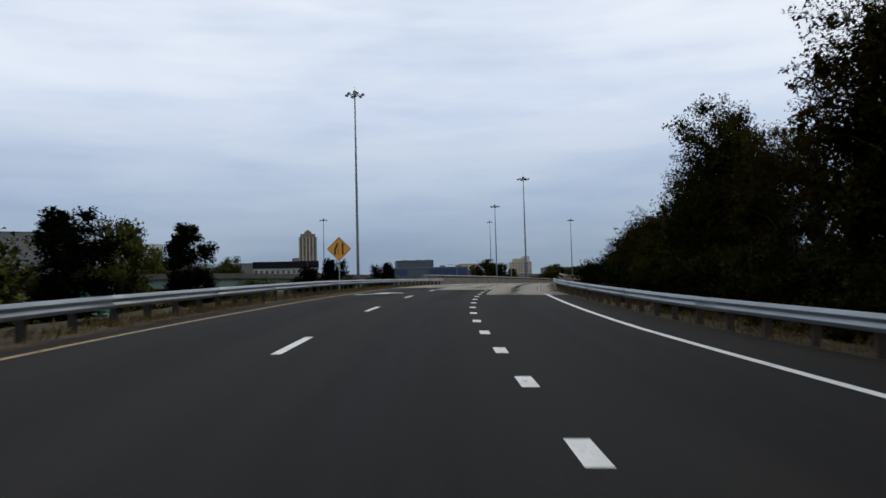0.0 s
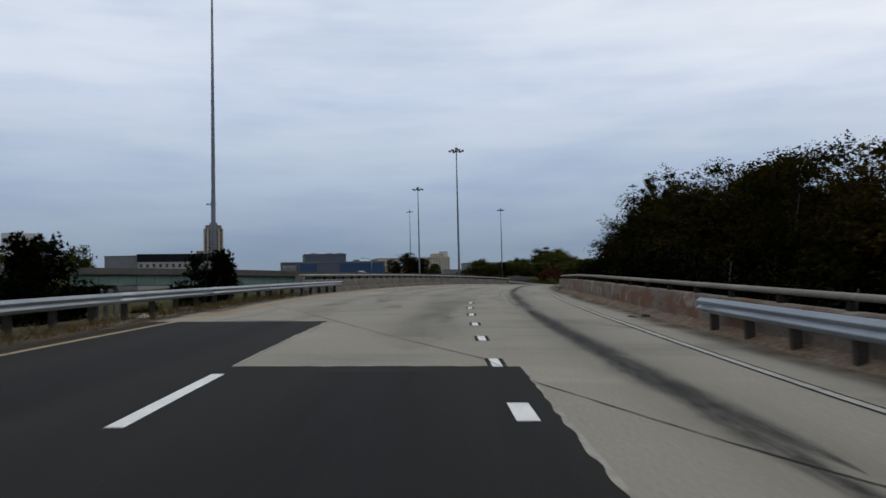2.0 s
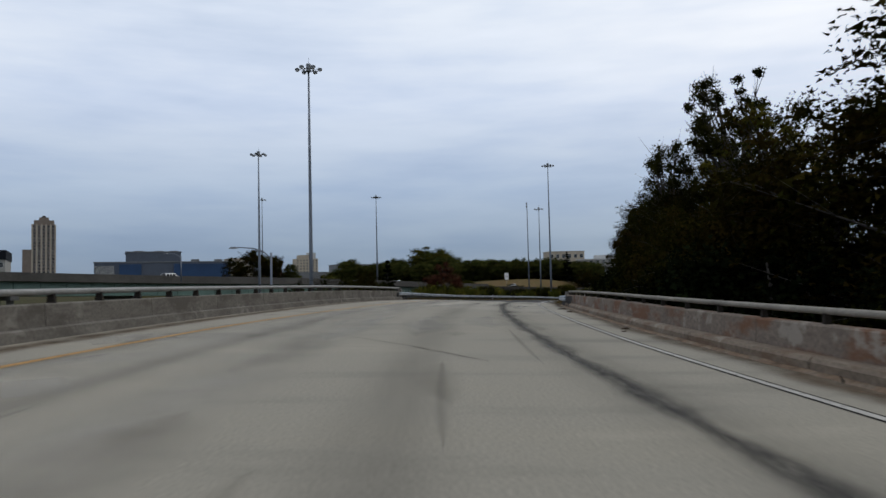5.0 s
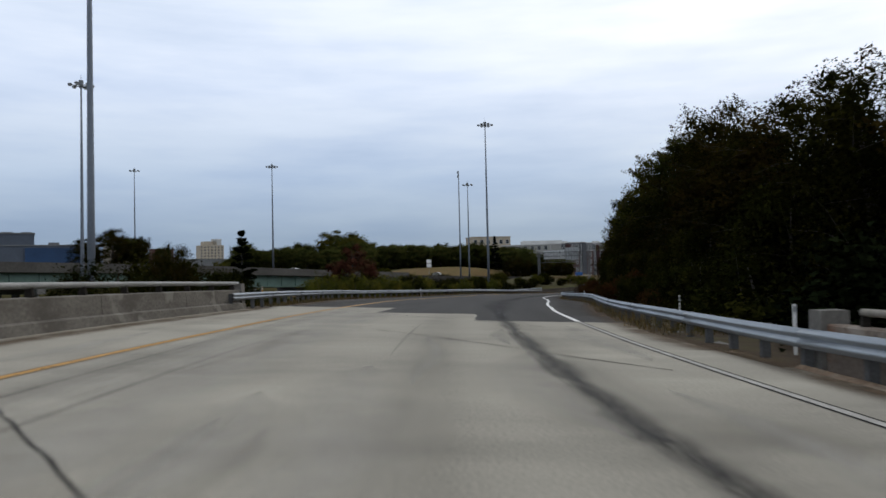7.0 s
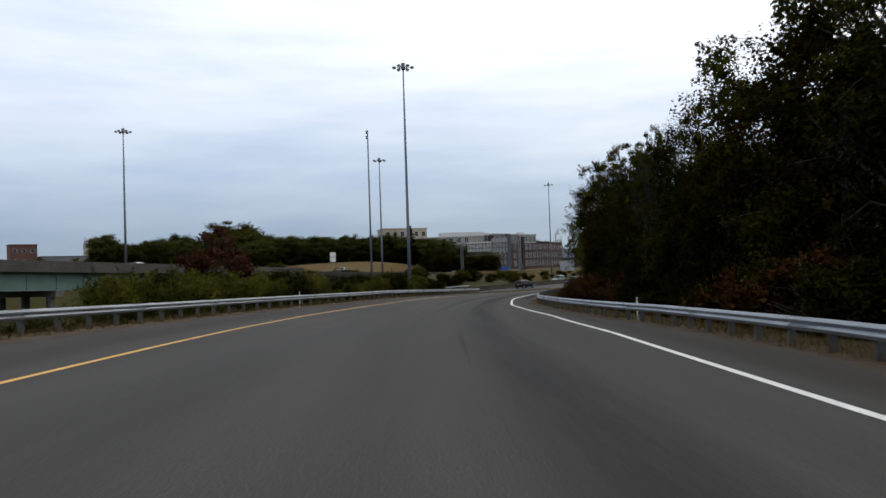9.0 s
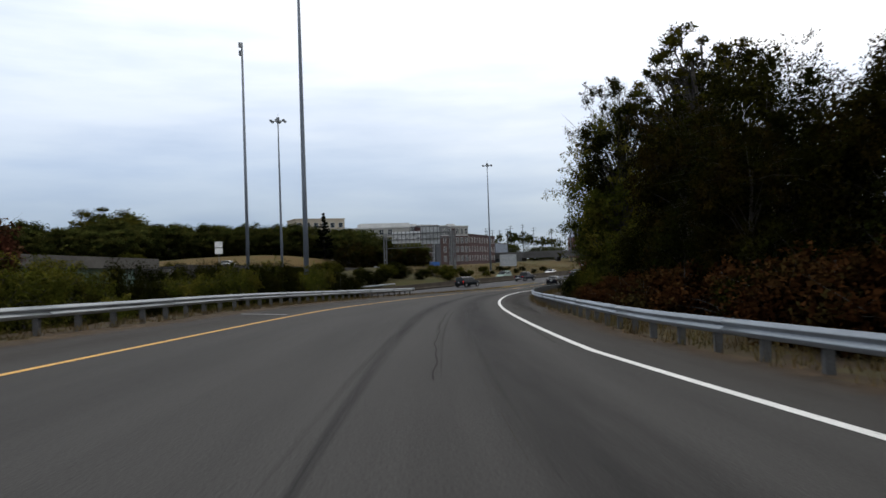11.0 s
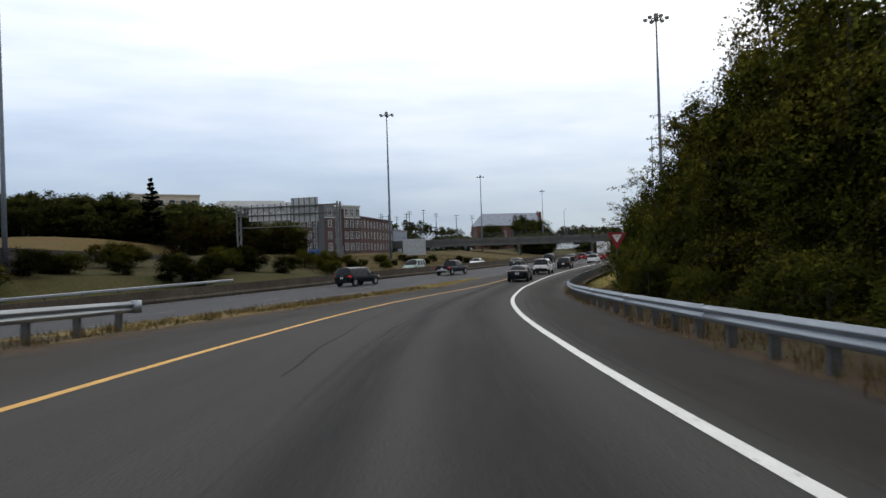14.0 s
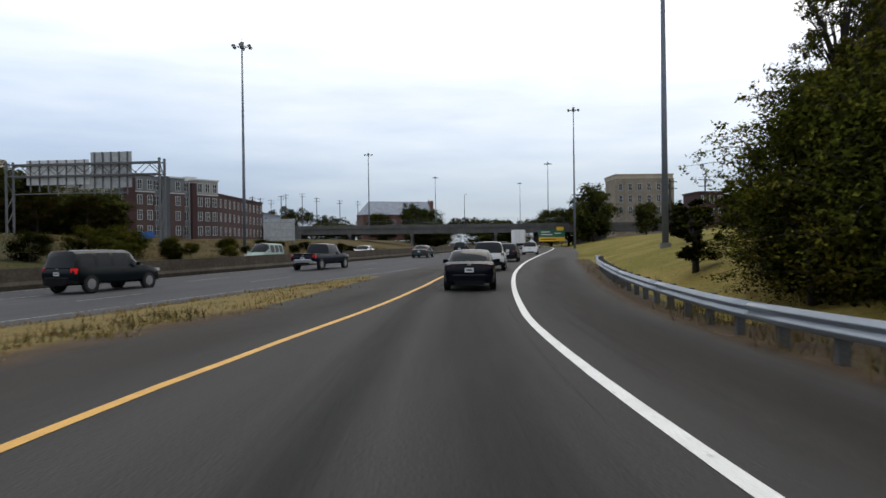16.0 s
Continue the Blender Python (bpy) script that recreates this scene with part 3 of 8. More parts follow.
sh = stain(Shape(), 43.5, 178, lambda s: TRK(s) + 0.08 * noise.noise((s * 0.35, 2.2, 0)) + 0.05 * noise.noise((s * 1.4, 5.1, 0)), lambda t: 0.31 + 0.2 * noise.noise((t * 60, 0, 0)) + 0.1 * noise.noise((t * 200, 1, 0)), 0.005, 0.5)
stain(sh, 47, 66, lambda s: TRK(s) + 0.25 - 0.018 * (s - 47), lambda t: 0.4 * math.sin(math.pi * t) ** 0.5, 0.0054, 0.5)
part("sealer_track", sh, TAR, STAINS, "ragged black sealer track along the lane")
sh = Shape()
stain(sh, 46, 171, lambda s: TRK(s) + 0.1, 1.15, 0.0035)
stain(sh, 57, 175, lambda s: -0.35 + 0.2 * math.sin(s * 0.05), 1.0, 0.003)
stain(sh, 70, 178, lambda s: LANE1(s) - 1.6, 0.55, 0.003)
part("tyre_stain", sh, TYRE, STAINS, "grey tyre stain on concrete")
sh = Shape()
stain(sh, -70, 44, lambda s: TRK(s) - 0.1, 1.1, 0.004)
stain(sh, 176, 420, lambda s: TRK(s), lambda t: 1.15 * min(1.0, t * 24 + 0.02) ** 0.7, 0.004)
stain(sh, -70, 52, lambda s: -0.7, 1.2, 0.004)
stain(sh, 225, 420, lambda s: -0.9, lambda t: 0.62 * min(1.0, t * 4 + 0.02), 0.004)
stain(sh, -70, 62, lambda s: -4.6, 1.2, 0.004)
# darkens the right shoulder between the white line and the pavement edge
stain(sh, 258, 400, lambda s: (WHT(s) + EDGE_R(s)) / 2 + 0.15, lambda t: 1.5 * min(1.0, t * 5 + 0.02), 0.0041)
part("oil_track", sh, OIL, STAINS, "dark oil track in the lanes and a darker strip on the right shoulder")
sh = Shape()
stain(sh, 48, 160, lambda s: EDGE_R(s) + 0.12 + 0.12 * math.sin(s * 0.7) * math.sin(s * 0.23), 0.6, 0.006, 1.0)
stain(sh, 160, 262, lambda s: EDGE_R(s) - 0.1, 0.75, 0.006, 1.5)
stain(sh, 262, 392, lambda s: EDGE_R(s) + 0.05, 0.5, 0.006, 1.5)
stain(sh, 66, 180, lambda s: EDGE_L(s) + 0.15, 0.6, 0.006, 1.5)
stain(sh, -70, 64, lambda s: EDGE_L(s), 0.45, 0.006, 1.5)
stain(sh, 184, 345, lambda s: EDGE_L(s) + 0.2, 0.9, 0.006, 1.5)
part("washed_dirt", sh, BROWN, STAINS, "brown dirt washed along the pavement edges")


sh = Shape()
for a, b, mid, half in ((-70, 50, lambda s: (WHT(s) + EDGE_R(s)) / 2 + 0.3, 0.9), (-70, 62, lambda s: YEL(s) - 0.5, 0.6), (176, 392, lambda s: (WHT(s) + EDGE_R(s)) / 2, 1.5), (182, 372, lambda s: (YEL(s) + EDGE_L(s)) / 2, 1.9)):
    stain(sh, a, b, mid, half, 0.0045)
part("road_dust", sh, DUST, STAINS, "pale brown dust on the shoulders")


sh = Shape()
stain(sh, 92, 181, lambda s: YEL(s) + 1.5, 1.9, 0.0015)
stain(sh, 66, 175.5, lambda s: LANE1(s) + 0.2, 1.1, 0.0016)
part("scoured_concrete", sh, BLOTCH_L, STAINS, "paler scoured concrete of the outer lane")
rnd = random.Random(21)
sh = Shape()
for i in range(9):
    a = rnd.uniform(62, 165)
    mid = rnd.choice((-5.2, -4.1, -1.6, -0.4, 0.4, 2.2, 3.4)) + rnd.uniform(-0.5, 0.5)
    drift, wid_s = rnd.uniform(-0.008, 0.008), rnd.uniform(0.06, 0.13)
    stain(sh, a, a + rnd.uniform(7, 22), lambda s: mid + drift * (s - a), lambda t: wid_s * math.sin(math.pi * t) ** 0.6, 0.0042, 1.0)
for i in range(36):
    a = rnd.uniform(184, 370)
    wid_s = rnd.uniform(0.05, 0.12)
    mid = rnd.choice((-3.2, -1.2, 0.3, 1.2, 2.6)) + rnd.uniform(-0.5, 0.5)
    stain(sh, a, a + rnd.uniform(8, 26), lambda s: mid + 0.006 * (s - a), lambda t: wid_s * math.sin(math.pi * t) ** 0.6, 0.0052, 1.0)
part("skid_mark", sh, SKID, STAINS, "thin dark skid marks along the lanes")
for m, count, lab in ((BLOTCH, 34, "brownish worn blotches of the deck"), (BLOTCH_L, 40, "pale scuffed streaks of the deck")):
    sh = Shape()
    for i in range(count):
        a, u, wid_s = rnd.uniform(56, 168), rnd.uniform(-8, 4), rnd.uniform(0.25, 1.3)
        if m is BLOTCH and i < 6:
            a, u, wid_s = (54.5, -0.4, 1.7) if i == 0 else (56 + 4.5 * i, rnd.uniform(-1.6, 0.8), 1.4)
        stain(sh, a, a + rnd.uniform(2, 11), lambda s: u + 0.15 * math.sin(s * 0.8), lambda t: wid_s * math.sin(math.pi * t) ** 0.7 + 0.01, 0.0022 + 0.00005 * i, 0.7)
    part("worn_blotch", sh, m, STAINS, lab)
part("worn_patch", wedge(Shape(), [((68.1, -2.2), (69.9, -2.25), (69.85, -1.65), (68.1, -1.5))], 0.0052), mat("dark_patch", (0.15, 0.138, 0.115), 0.9, var=0.3, scale=2, fine=20, spec=0.1), STAINS, "dark repair patch in the deck")


def joint(sh, pts, w=0.045):
    """A thin wandering crack through (s, u) points."""
    rnd = random.Random(len(sh.v) + 7)
    rows = []
    for (s0, u0), (s1, u1) in zip(pts, pts[1:]):
        n = max(2, int(math.hypot(s1 - s0, u1 - u0) / 0.35))
        for i in range(n):
            t = i / n
            rows.append((s0 + (s1 - s0) * t + rnd.uniform(-0.03, 0.03), u0 + (u1 - u0) * t))
    rows.append(pts[-1])
    verts = []
    for s, u in rows:
        k = w * rnd.uniform(0.35, 1.0)
        verts += [place(s - k, u, 0.006), place(s + k, u, 0.006)]
    sh.add(verts, [(2 * i, 2 * i + 1, 2 * i + 3, 2 * i + 2) for i in range(len(rows) - 1)])


sh = Shape()
for pts in ([(72.3, -7.4), (66.2, -4.62), (62.5, -3.05), (61.9, -2.78), (60.2, -2.08), (57.5, -1.0), (53.4, 0.8), (51.0, 1.3), (47.9, 2.4), (44.0, 4.1)], [(92.5, -8.9), (77.0, -2.85), (70.1, 0.1), (65.4, 1.9), (61.0, 3.4), (58.0, 4.9)], [(129.5, -6.4), (123.8, -2.3), (121.2, -0.7), (118.0, 0.9)], [(152.9, -4.7), (149.6, -2.2), (147.6, -0.9)], [(165.2, -1.8), (163.3, -0.45), (160.9, 1.1), (158.2, 2.6), (156.5, 3.7)], [(168.2, 2.5), (166.0, 3.7)], [(108.0, -6.9), (97.5, -2.2), (91.0, 1.4), (85.5, 4.6)], [(61.65, -2.72), (59.6, -2.76), (57.4, -2.6)], [(62.5, -3.02), (62.05, -3.2)], [(180.2, -6.0), (177.6, -4.4), (173.25, -1.4), (171.65, 0.05), (170.8, 0.75), (168.2, 2.5)]):
    joint(sh, pts)
part("joint", sh, CRACK, STAINS, "skewed expansion joints in the deck")


def frayed(sh, a, b, side, most):
    """A broken edge of concrete spilt over the asphalt along a joint from a to b, in (s, u)."""
    rnd = random.Random(int(a[0] * 10) + 3)
    n = max(3, int(math.hypot(b[0] - a[0], b[1] - a[1]) / 0.16))
    v, wide = [], 0.05
    for i in range(n + 1):
        t = i / n
        wide = min(most, max(0.008, wide * 0.6 + rnd.uniform(-0.3, 0.5) * most * 0.6))
        s, u = a[0] + (b[0] - a[0]) * t, a[1] + (b[1] - a[1]) * t
        v += [place(s - 0.03 * side[0], u - 0.03 * side[1], 0.0062), place(s + wide * side[0], u + wide * side[1], 0.0046)]
    sh.add(v, [(2 * i, 2 * i + 1, 2 * i + 3, 2 * i + 2) for i in range(n)])


sh = Shape()
for a, b, side, most in (((182.3, EDGE_L(182.3)), (182.3, LANE1(182.3)), (1, 0), 0.5), ((182.3, LANE1(180)), (176.2, LANE1(177)), (0, 1), 0.22), ((176.2, LANE1(176.2)), (176.2, LANE2(176.2)), (1, 0), 0.4), ((176.2, LANE2(176)), (170.6, LANE2(171)), (0, 1), 0.3), ((170.6, LANE2(170.6)), (170.6, EDGE_R(170.6)), (1, 0), 0.35), ((61.65, EDGE_L(61.65)), (61.65, LANE1(61.65)), (-1, 0), 0.25), ((61.65, LANE1(62)), (52.6, LANE1(53)), (0, -1), 0.12), ((52.6, LANE1(52.6)), (52.6, LANE2(52.6)), (-1, 0), 0.2), ((52.6, LANE2(52)), (41.6, LANE2(42)), (0, -1), 0.1), ((41.6, LANE2(41.6)), (41.6, EDGE_R(41.6)), (-1, 0), 0.15)):
    frayed(sh, a, b, side, most)
part("frayed_edge", sh, mat("spilt_concrete", (0.26, 0.245, 0.21), 0.92, var=0.3, scale=2, fine=20, spec=0.15), STAINS, "broken pale edge of the concrete against the asphalt")
sh = Shape()
verts = []
for s in np.arange(236, 262, 0.6):
    u = 0.1 + 0.03 * math.sin(s * 0.9) + 0.02 * math.sin(s * 2.3)
    verts += [place(s, u - 0.013, 0.005), place(s, u + 0.013, 0.005)]
sh.add(verts, [(2 * i, 2 * i + 1, 2 * i + 3, 2 * i + 2) for i in range(len(verts) // 2 - 1)])
verts = []
for s in np.arange(296, 330, 0.8):
    u = -2.1 - (s - 296) * 0.028 + 0.04 * math.sin(s)
    verts += [place(s, u - 0.012, 0.005), place(s, u + 0.012, 0.005)]
sh.add(verts, [(2 * i, 2 * i + 1, 2 * i + 3, 2 * i + 2) for i in range(len(verts) // 2 - 1)])
part("long_crack", sh, CRACK, STAINS, "long wandering crack in the asphalt")
drain = Shape()
wedge(drain, [((255.55, -8.2), (255.3, -6.3), (255.65, -6.25), (255.9, -8.25))], 0.01)
part("drain_cover", drain, LAMPM, STAINS, "dark iron drain cover")

# ---------------------------------------------------------------- bare verges beside the pavement
def verge(name, s0, s1, inner, side, drop, label, wide=1.0):
    sh = Shape()
    sweep(sh, s0, s1, lambda s: [(inner(s) + side * d, 0.004 - 0.02 * (d > 0.2) + drop * d + 0.06 * noise.noise((s * 0.9, d * 2.0, side)) * min(d, 1)) for d in (0, 0.35 * wide, 0.8 * wide, 1.5 * wide, 2.4 * wide, 3.6 * wide)], 1.0)
    return solid(name, sh, DIRT, label, kind="structure")


verge("verge_1", -70, 87, EDGE_L, -1, -0.04, "brown dirt and dead grass verge under the guardrail")
verge("verge_2", -70, 52, EDGE_R, 1, -0.05, "brown dirt verge under the guardrail")
verge("verge_3", 178, 306, EDGE_L, -1, -0.06, "brown dirt and dead grass verge under the guardrail")
verge("verge_4", 156, 342, EDGE_R, 1, -0.03, "brown dirt verge strewn with dead leaves")
verge("verge_5", 342, 392, EDGE_R, 1, -0.03, "narrow brown dirt verge before the grass slope", 0.3)

# ---------------------------------------------------------------- other roads, as bands along lines of points
MAIN = [(-260, 232, -4.2), (-120, 262, -4.0), (0, 287, -3.6), (50, 298, -3.0), (97, 309.5, -2.4), (120, 314.5, -1.9), (140, 320.3, -1.5), (157, 325.6, -1.2), (178, 333.5, -1.0), (215, 352, -0.75), (253, 373.5, -0.55), (320, 415, -0.45), (500, 527, -0.4), (900, 777, -0.4)]
UPPER = [(-330, 20, 6.6), (-170, 110, 6.0), (-90, 165, 6.5), (-66, 189, 7.35), (-33, 222, 7.1), (-3, 246, 6.25), (25, 269, 5.8), (54, 293, 4.8), (78, 314.5, 4.0), (100, 335, 3.5), (130, 370, 2.9), (160, 398, 2.2), (200, 424, 1.6), (270, 468, 2.4), (360, 525, 3.4)]


def offset_line(pts, off, lift=0.0, every=4.0):
    """Points every few metres along a line, moved to its right."""
    a = np.array(pts, float)
    d = np.r_[0, np.cumsum(np.hypot(*np.diff(a[:, :2], axis=0).T))]
    t = np.arange(0, d[-1], every)
    b = np.column_stack([np.interp(t, d, a[:, i]) for i in range(3)])
    k = np.hanning(15)
    k /= k.sum()
    for i in range(3):
        b[7:-7, i] = np.convolve(b[:, i], k, "valid")
    g = np.gradient(b[:, :2], axis=0)
    g /= np.hypot(*g.T)[:, None]
    out = b.copy()
    out[:, 0] += g[:, 1] * off
    out[:, 1] -= g[:, 0] * off
    out[:, 2] += lift
    return out


def band(sh, pts, prof, close=True, i0=0, i1=None, every=4.0):
    """prof: rows of (offset to the right, height) carried along the line."""
    lines = [offset_line(pts, u, h, every)[i0:i1] for u, h in prof]
    n, k = len(lines[0]), len(prof)
    verts = [tuple(lines[j][i]) for i in range(n) for j in range(k)]
    uv = [(i * every, prof[j][0] + prof[j][1]) for i in range(n) for j in range(k)]
    faces = []
    for i in range(n - 1):
        for j in range(k if close else k - 1):
            a, b = i * k + j, i * k + (j + 1) % k
            faces.append((a, a + k, b + k, b))
    if close:
        faces += [tuple(range(k)), tuple((n - 1) * k + j for j in range(k))[::-1]]
    return sh.add(verts, faces, uv)


solid("main_road", band(Shape(), MAIN, [(-7, 0), (-3, 0.02), (0, 0.03), (3, 0.02), (6.8, 0)], False), ASPHALT_MAIN, "worn grey asphalt of the main carriageway", kind="structure")
solid("opposite_road", band(Shape(), MAIN, [(-20, -0.1), (-14, 0), (-7.6, 0.0)], False), ASPHALT_MAIN, "worn grey asphalt of the opposite carriageway", kind="structure")
sh = Shape()
band(sh, MAIN, [(5.3, 0.02), (5.45, 0.02)], False)
band(sh, MAIN, [(-6.2, 0.02), (-6.05, 0.02)], False)
for off in (-2.2, 1.9):
    ln = offset_line(MAIN, off, 0.045)
    rt = offset_line(MAIN, off + 0.15, 0.045)
    for i in range(0, len(ln) - 1, 3):
        sh.add([ln[i], ln[i + 1], rt[i + 1], rt[i]], [(0, 1, 2, 3)])
solid("main_road_marking", sh, WORN, "white lane lines of the main carriageway", kind="structure")
sh = band(Shape(), MAIN, [(-7.3, -0.3), (-7.05, 0.0), (-7.0, 0.22), (-7.18, 0.4), (-7.24, 1.06), (-7.4, 1.06), (-7.46, 0.4), (-7.62, 0.2), (-7.65, -0.3)])
solid("median_barrier", sh, mat("grimy_barrier", (0.06, 0.051, 0.041), 0.95, var=0.35, scale=0.5, fine=6, fine_var=0.25, spec=0.1), "waist-high grimy concrete median barrier", kind="structure")
# grassy island between the ramp and the main road, and the paved gore beyond it


def station(xs, ys):
    """Station and offset of many points, by the nearest metre of the ramp's line."""
    s, u = np.empty(len(xs)), np.empty(len(xs))
    for i in range(0, len(xs), 4000):
        d2 = (xs[i : i + 4000, None] - LINE[None, :, 0]) ** 2 + (ys[i : i + 4000, None] - LINE[None, :, 1]) ** 2
        j = d2.argmin(1)
        dx, dy = xs[i : i + 4000] - LINE[j, 0], ys[i : i + 4000] - LINE[j, 1]
        s[i : i + 4000] = LINE_S[j]
        u[i : i + 4000] = dx * np.cos(LINE[j, 4]) - dy * np.sin(LINE[j, 4])
    return s, u


MAIN_R = offset_line(MAIN, 6.7, 0.0, 1.0)
MR_S, MR_U = station(MAIN_R[:, 0], MAIN_R[:, 1])
for nm, s0, s1, m, lift, lab in (("island", 302, 363, mat("straw_grass", (0.16, 0.115, 0.04), 0.95, var=0.35, scale=0.7, fine=7, fine_var=0.4, bump=0.8, second=(0.105, 0.085, 0.03), spec=0.1), 0.1, "dry yellow grass island between ramp and main road"), ("gore", 363, 392, ASPHALT_2, 0.0, "paved gore where the ramp joins the main road")):
    v, n = [], 0
    for i in range(len(MAIN_R)):
        if s0 <= MR_S[i] <= s1 and -60 < MR_U[i] < 0:
            a, b = Vector(place(MR_S[i], EDGE_L(MR_S[i]) + 0.02, 0.0)), Vector(MAIN_R[i])
            for j in range(7):
                t = j / 6
                q = a.lerp(b, t)
                q.z += lift * math.sin(math.pi * t) * (1 + 0.6 * noise.noise((q.x * 0.8, q.y * 0.8, 0))) + 0.003
                v.append(q)
            n += 1
    sh = Shape()
    sh.add(v, [(i * 7 + j, i * 7 + 7 + j, i * 7 + 8 + j, i * 7 + 1 + j) for i in range(n - 1) for j in range(6)])
    solid(nm, sh, m, lab, kind="structure")
# ---------------------------------------------------------------- ground: one sheet to the horizon
G_S = [-80, 0, 45, 58, 164, 176, 210, 290, 345, 420, 560, 1400]
G_U = [-400, -90, -56, -40, -25, -16, -10.5, 9, 14, 24, 60, 300]
G_Z = """-4 -5 -5 -5 -4.5 -4 -3.2 -3.3 -3.6 -4 -5 -5
-4 -4 -4 -4 -3.5 -2.2 0.0 -0.7 -1.0 -2 -4 -4
-4 -4 -4 -4 -3.5 -1.6 1.2 0.7 0.2 -1.5 -4 -4
-4 -4 -4 -4 -4 -4 -4 -4 -4 -4 -4 -4
-4 -4 -4 -4 -4 -4 -4 -4 -4 -4 -4 -4
-3 -3 -3.5 -3.5 -3 -0.4 2.4 2.0 1.2 -1 -3 -3
-2 -2 -3 -3 -2.6 -0.6 2.0 1.3 0.8 -1 -2 -2
5 6.6 2.2 -2.4 -2.4 -1.6 0.0 -0.5 -0.5 -1.0 -1 -1
6 5.8 1.8 -0.2 -2.2 -2.0 -1.6 -1.4 -0.3 1.2 3 4
5 3.4 1.6 0.2 -1.4 -1.4 -1.4 -0.8 0.5 2.2 4.5 5
5 4 2.4 0.4 -0.8 -0.8 -0.8 -0.5 0.6 2.4 4.5 5
5 6 6 1.5 -0.8 -0.8 -0.8 -0.5 0.6 2.4 4.5 5"""
G_T = np.array([[float(v) for v in row.split()] for row in G_Z.splitlines()])


MAIN_L, UP_L = offset_line(MAIN, -6.5), offset_line(UPPER, 0)


def ground_z(xs, ys):
    xs, ys = np.asarray(xs, float), np.asarray(ys, float)
    s, u = station(xs, ys)
    col = np.array([np.interp(s, G_S, G_T[:, j]) for j in range(len(G_U))])
    iu = np.clip(np.searchsorted(G_U, u) - 1, 0, len(G_U) - 2)
    t = np.clip((u - np.array(G_U)[iu]) / np.diff(G_U)[iu], 0, 1)
    n = np.arange(len(xs))
    z = col[iu, n] * (1 - t) + col[iu + 1, n] * t
    z += 2.9 * np.exp(-((xs - 141) ** 2 + (ys - 417) ** 2) / (2 * 23.0**2))
    z += 0.12 * np.sin(xs * 0.31 + ys * 0.17) * np.sin(ys * 0.23)
    road = np.interp(s, LINE_S, LINE[:, 2]) + np.interp(s, LINE_S, LINE[:, 3]) * u
    on = (u > -13.5) & (u < 10.5)
    z = np.where(on, np.minimum(z, road - 0.35), z)
    for ln, w, dz, keep in ((MAIN_L, 15.5, 0.45, 0), (UP_L, 8.0, 0.6, 57)):
        for i in range(0, len(xs), 4000):
            d2 = (xs[i : i + 4000, None] - ln[None, :, 0]) ** 2 + (ys[i : i + 4000, None] - ln[None, :, 1]) ** 2
            j = d2.argmin(1)
            near = np.sqrt(d2[np.arange(len(j)), j])
            lim = ln[j, 2] - dz + np.clip(near - w, 0, None) * 0.8
            z[i : i + 4000] = np.minimum(z[i : i + 4000], lim)
    return z


def axis(fine0, fine1, step, far):
    mid = np.arange(fine0, fine1 + step, step)
    grow, v, d = [], 0.0, step
    while v < far:
        d *= 1.35
        v += d
        grow.append(v)
    grow = np.array(grow)
    return np.r_[(fine0 - grow)[::-1], mid, mid[-1] + grow]


gx, gy = axis(-110, 330, 3.2, 3200), axis(-70, 500, 3.2, 3200)
GX, GY = np.meshgrid(gx, gy)
GZ = ground_z(GX.ravel(), GY.ravel())
sh = Shape()
nx, ny = len(gx), len(gy)
sh.add(list(zip(GX.ravel(), GY.ravel(), GZ)), [(j * nx + i, j * nx + i + 1, (j + 1) * nx + i + 1, (j + 1) * nx + i) for j in range(ny - 1) for i in range(nx - 1)])
ground = solid("ground", sh, [GRASS, mat("brown_bank_grass", (0.082, 0.058, 0.025), 0.95, var=0.35, scale=0.2, fine=4.0, fine_var=0.4, bump=0.8, second=(0.05, 0.046, 0.019), spec=0.05), GRASS_Y, GRASS_T], "uneven ground of rough dry yellow-green grass", kind="structure", smooth=True)
mid_l = offset_line(MAIN, -38)[60:170]
cxy = np.column_stack([(GX[:-1, :-1] + GX[1:, 1:]).ravel() / 2, (GY[:-1, :-1] + GY[1:, 1:]).ravel() / 2])
near_bank = np.array([((mid_l[:, 0] - x) ** 2 + (mid_l[:, 1] - y) ** 2).min() < 19**2 if 40 < x < 420 and 250 < y < 560 else False for x, y in cxy])
cs, cu = station(cxy[:, 0], cxy[:, 1])
up_d = np.array([((UP_L[:, 0] - x) ** 2 + (UP_L[:, 1] - y) ** 2).min() if 40 < x < 230 and 300 < y < 470 else 1e9 for x, y in cxy]) ** 0.5
cover = (near_bank & (cxy[:, 0] > 164)).astype(np.int32)
fray = np.array([noise.noise((x * 0.06, y * 0.06, 0)) + 0.6 * noise.noise((x * 0.21, y * 0.21, 4)) for x, y in cxy])
cover[(cs > 330 + 9 * fray) & (cu > 4) & (cu < 55 + 30 * fray) & (cs < 700 + 60 * fray)] = 2
cover[(up_d < 34) & (cu < -62) & (cxy[:, 0] > 60)] = 3
ground.data.polygons.foreach_set("material_index", cover)


def gz(x, y):
    return float(ground_z([x], [y])[0])


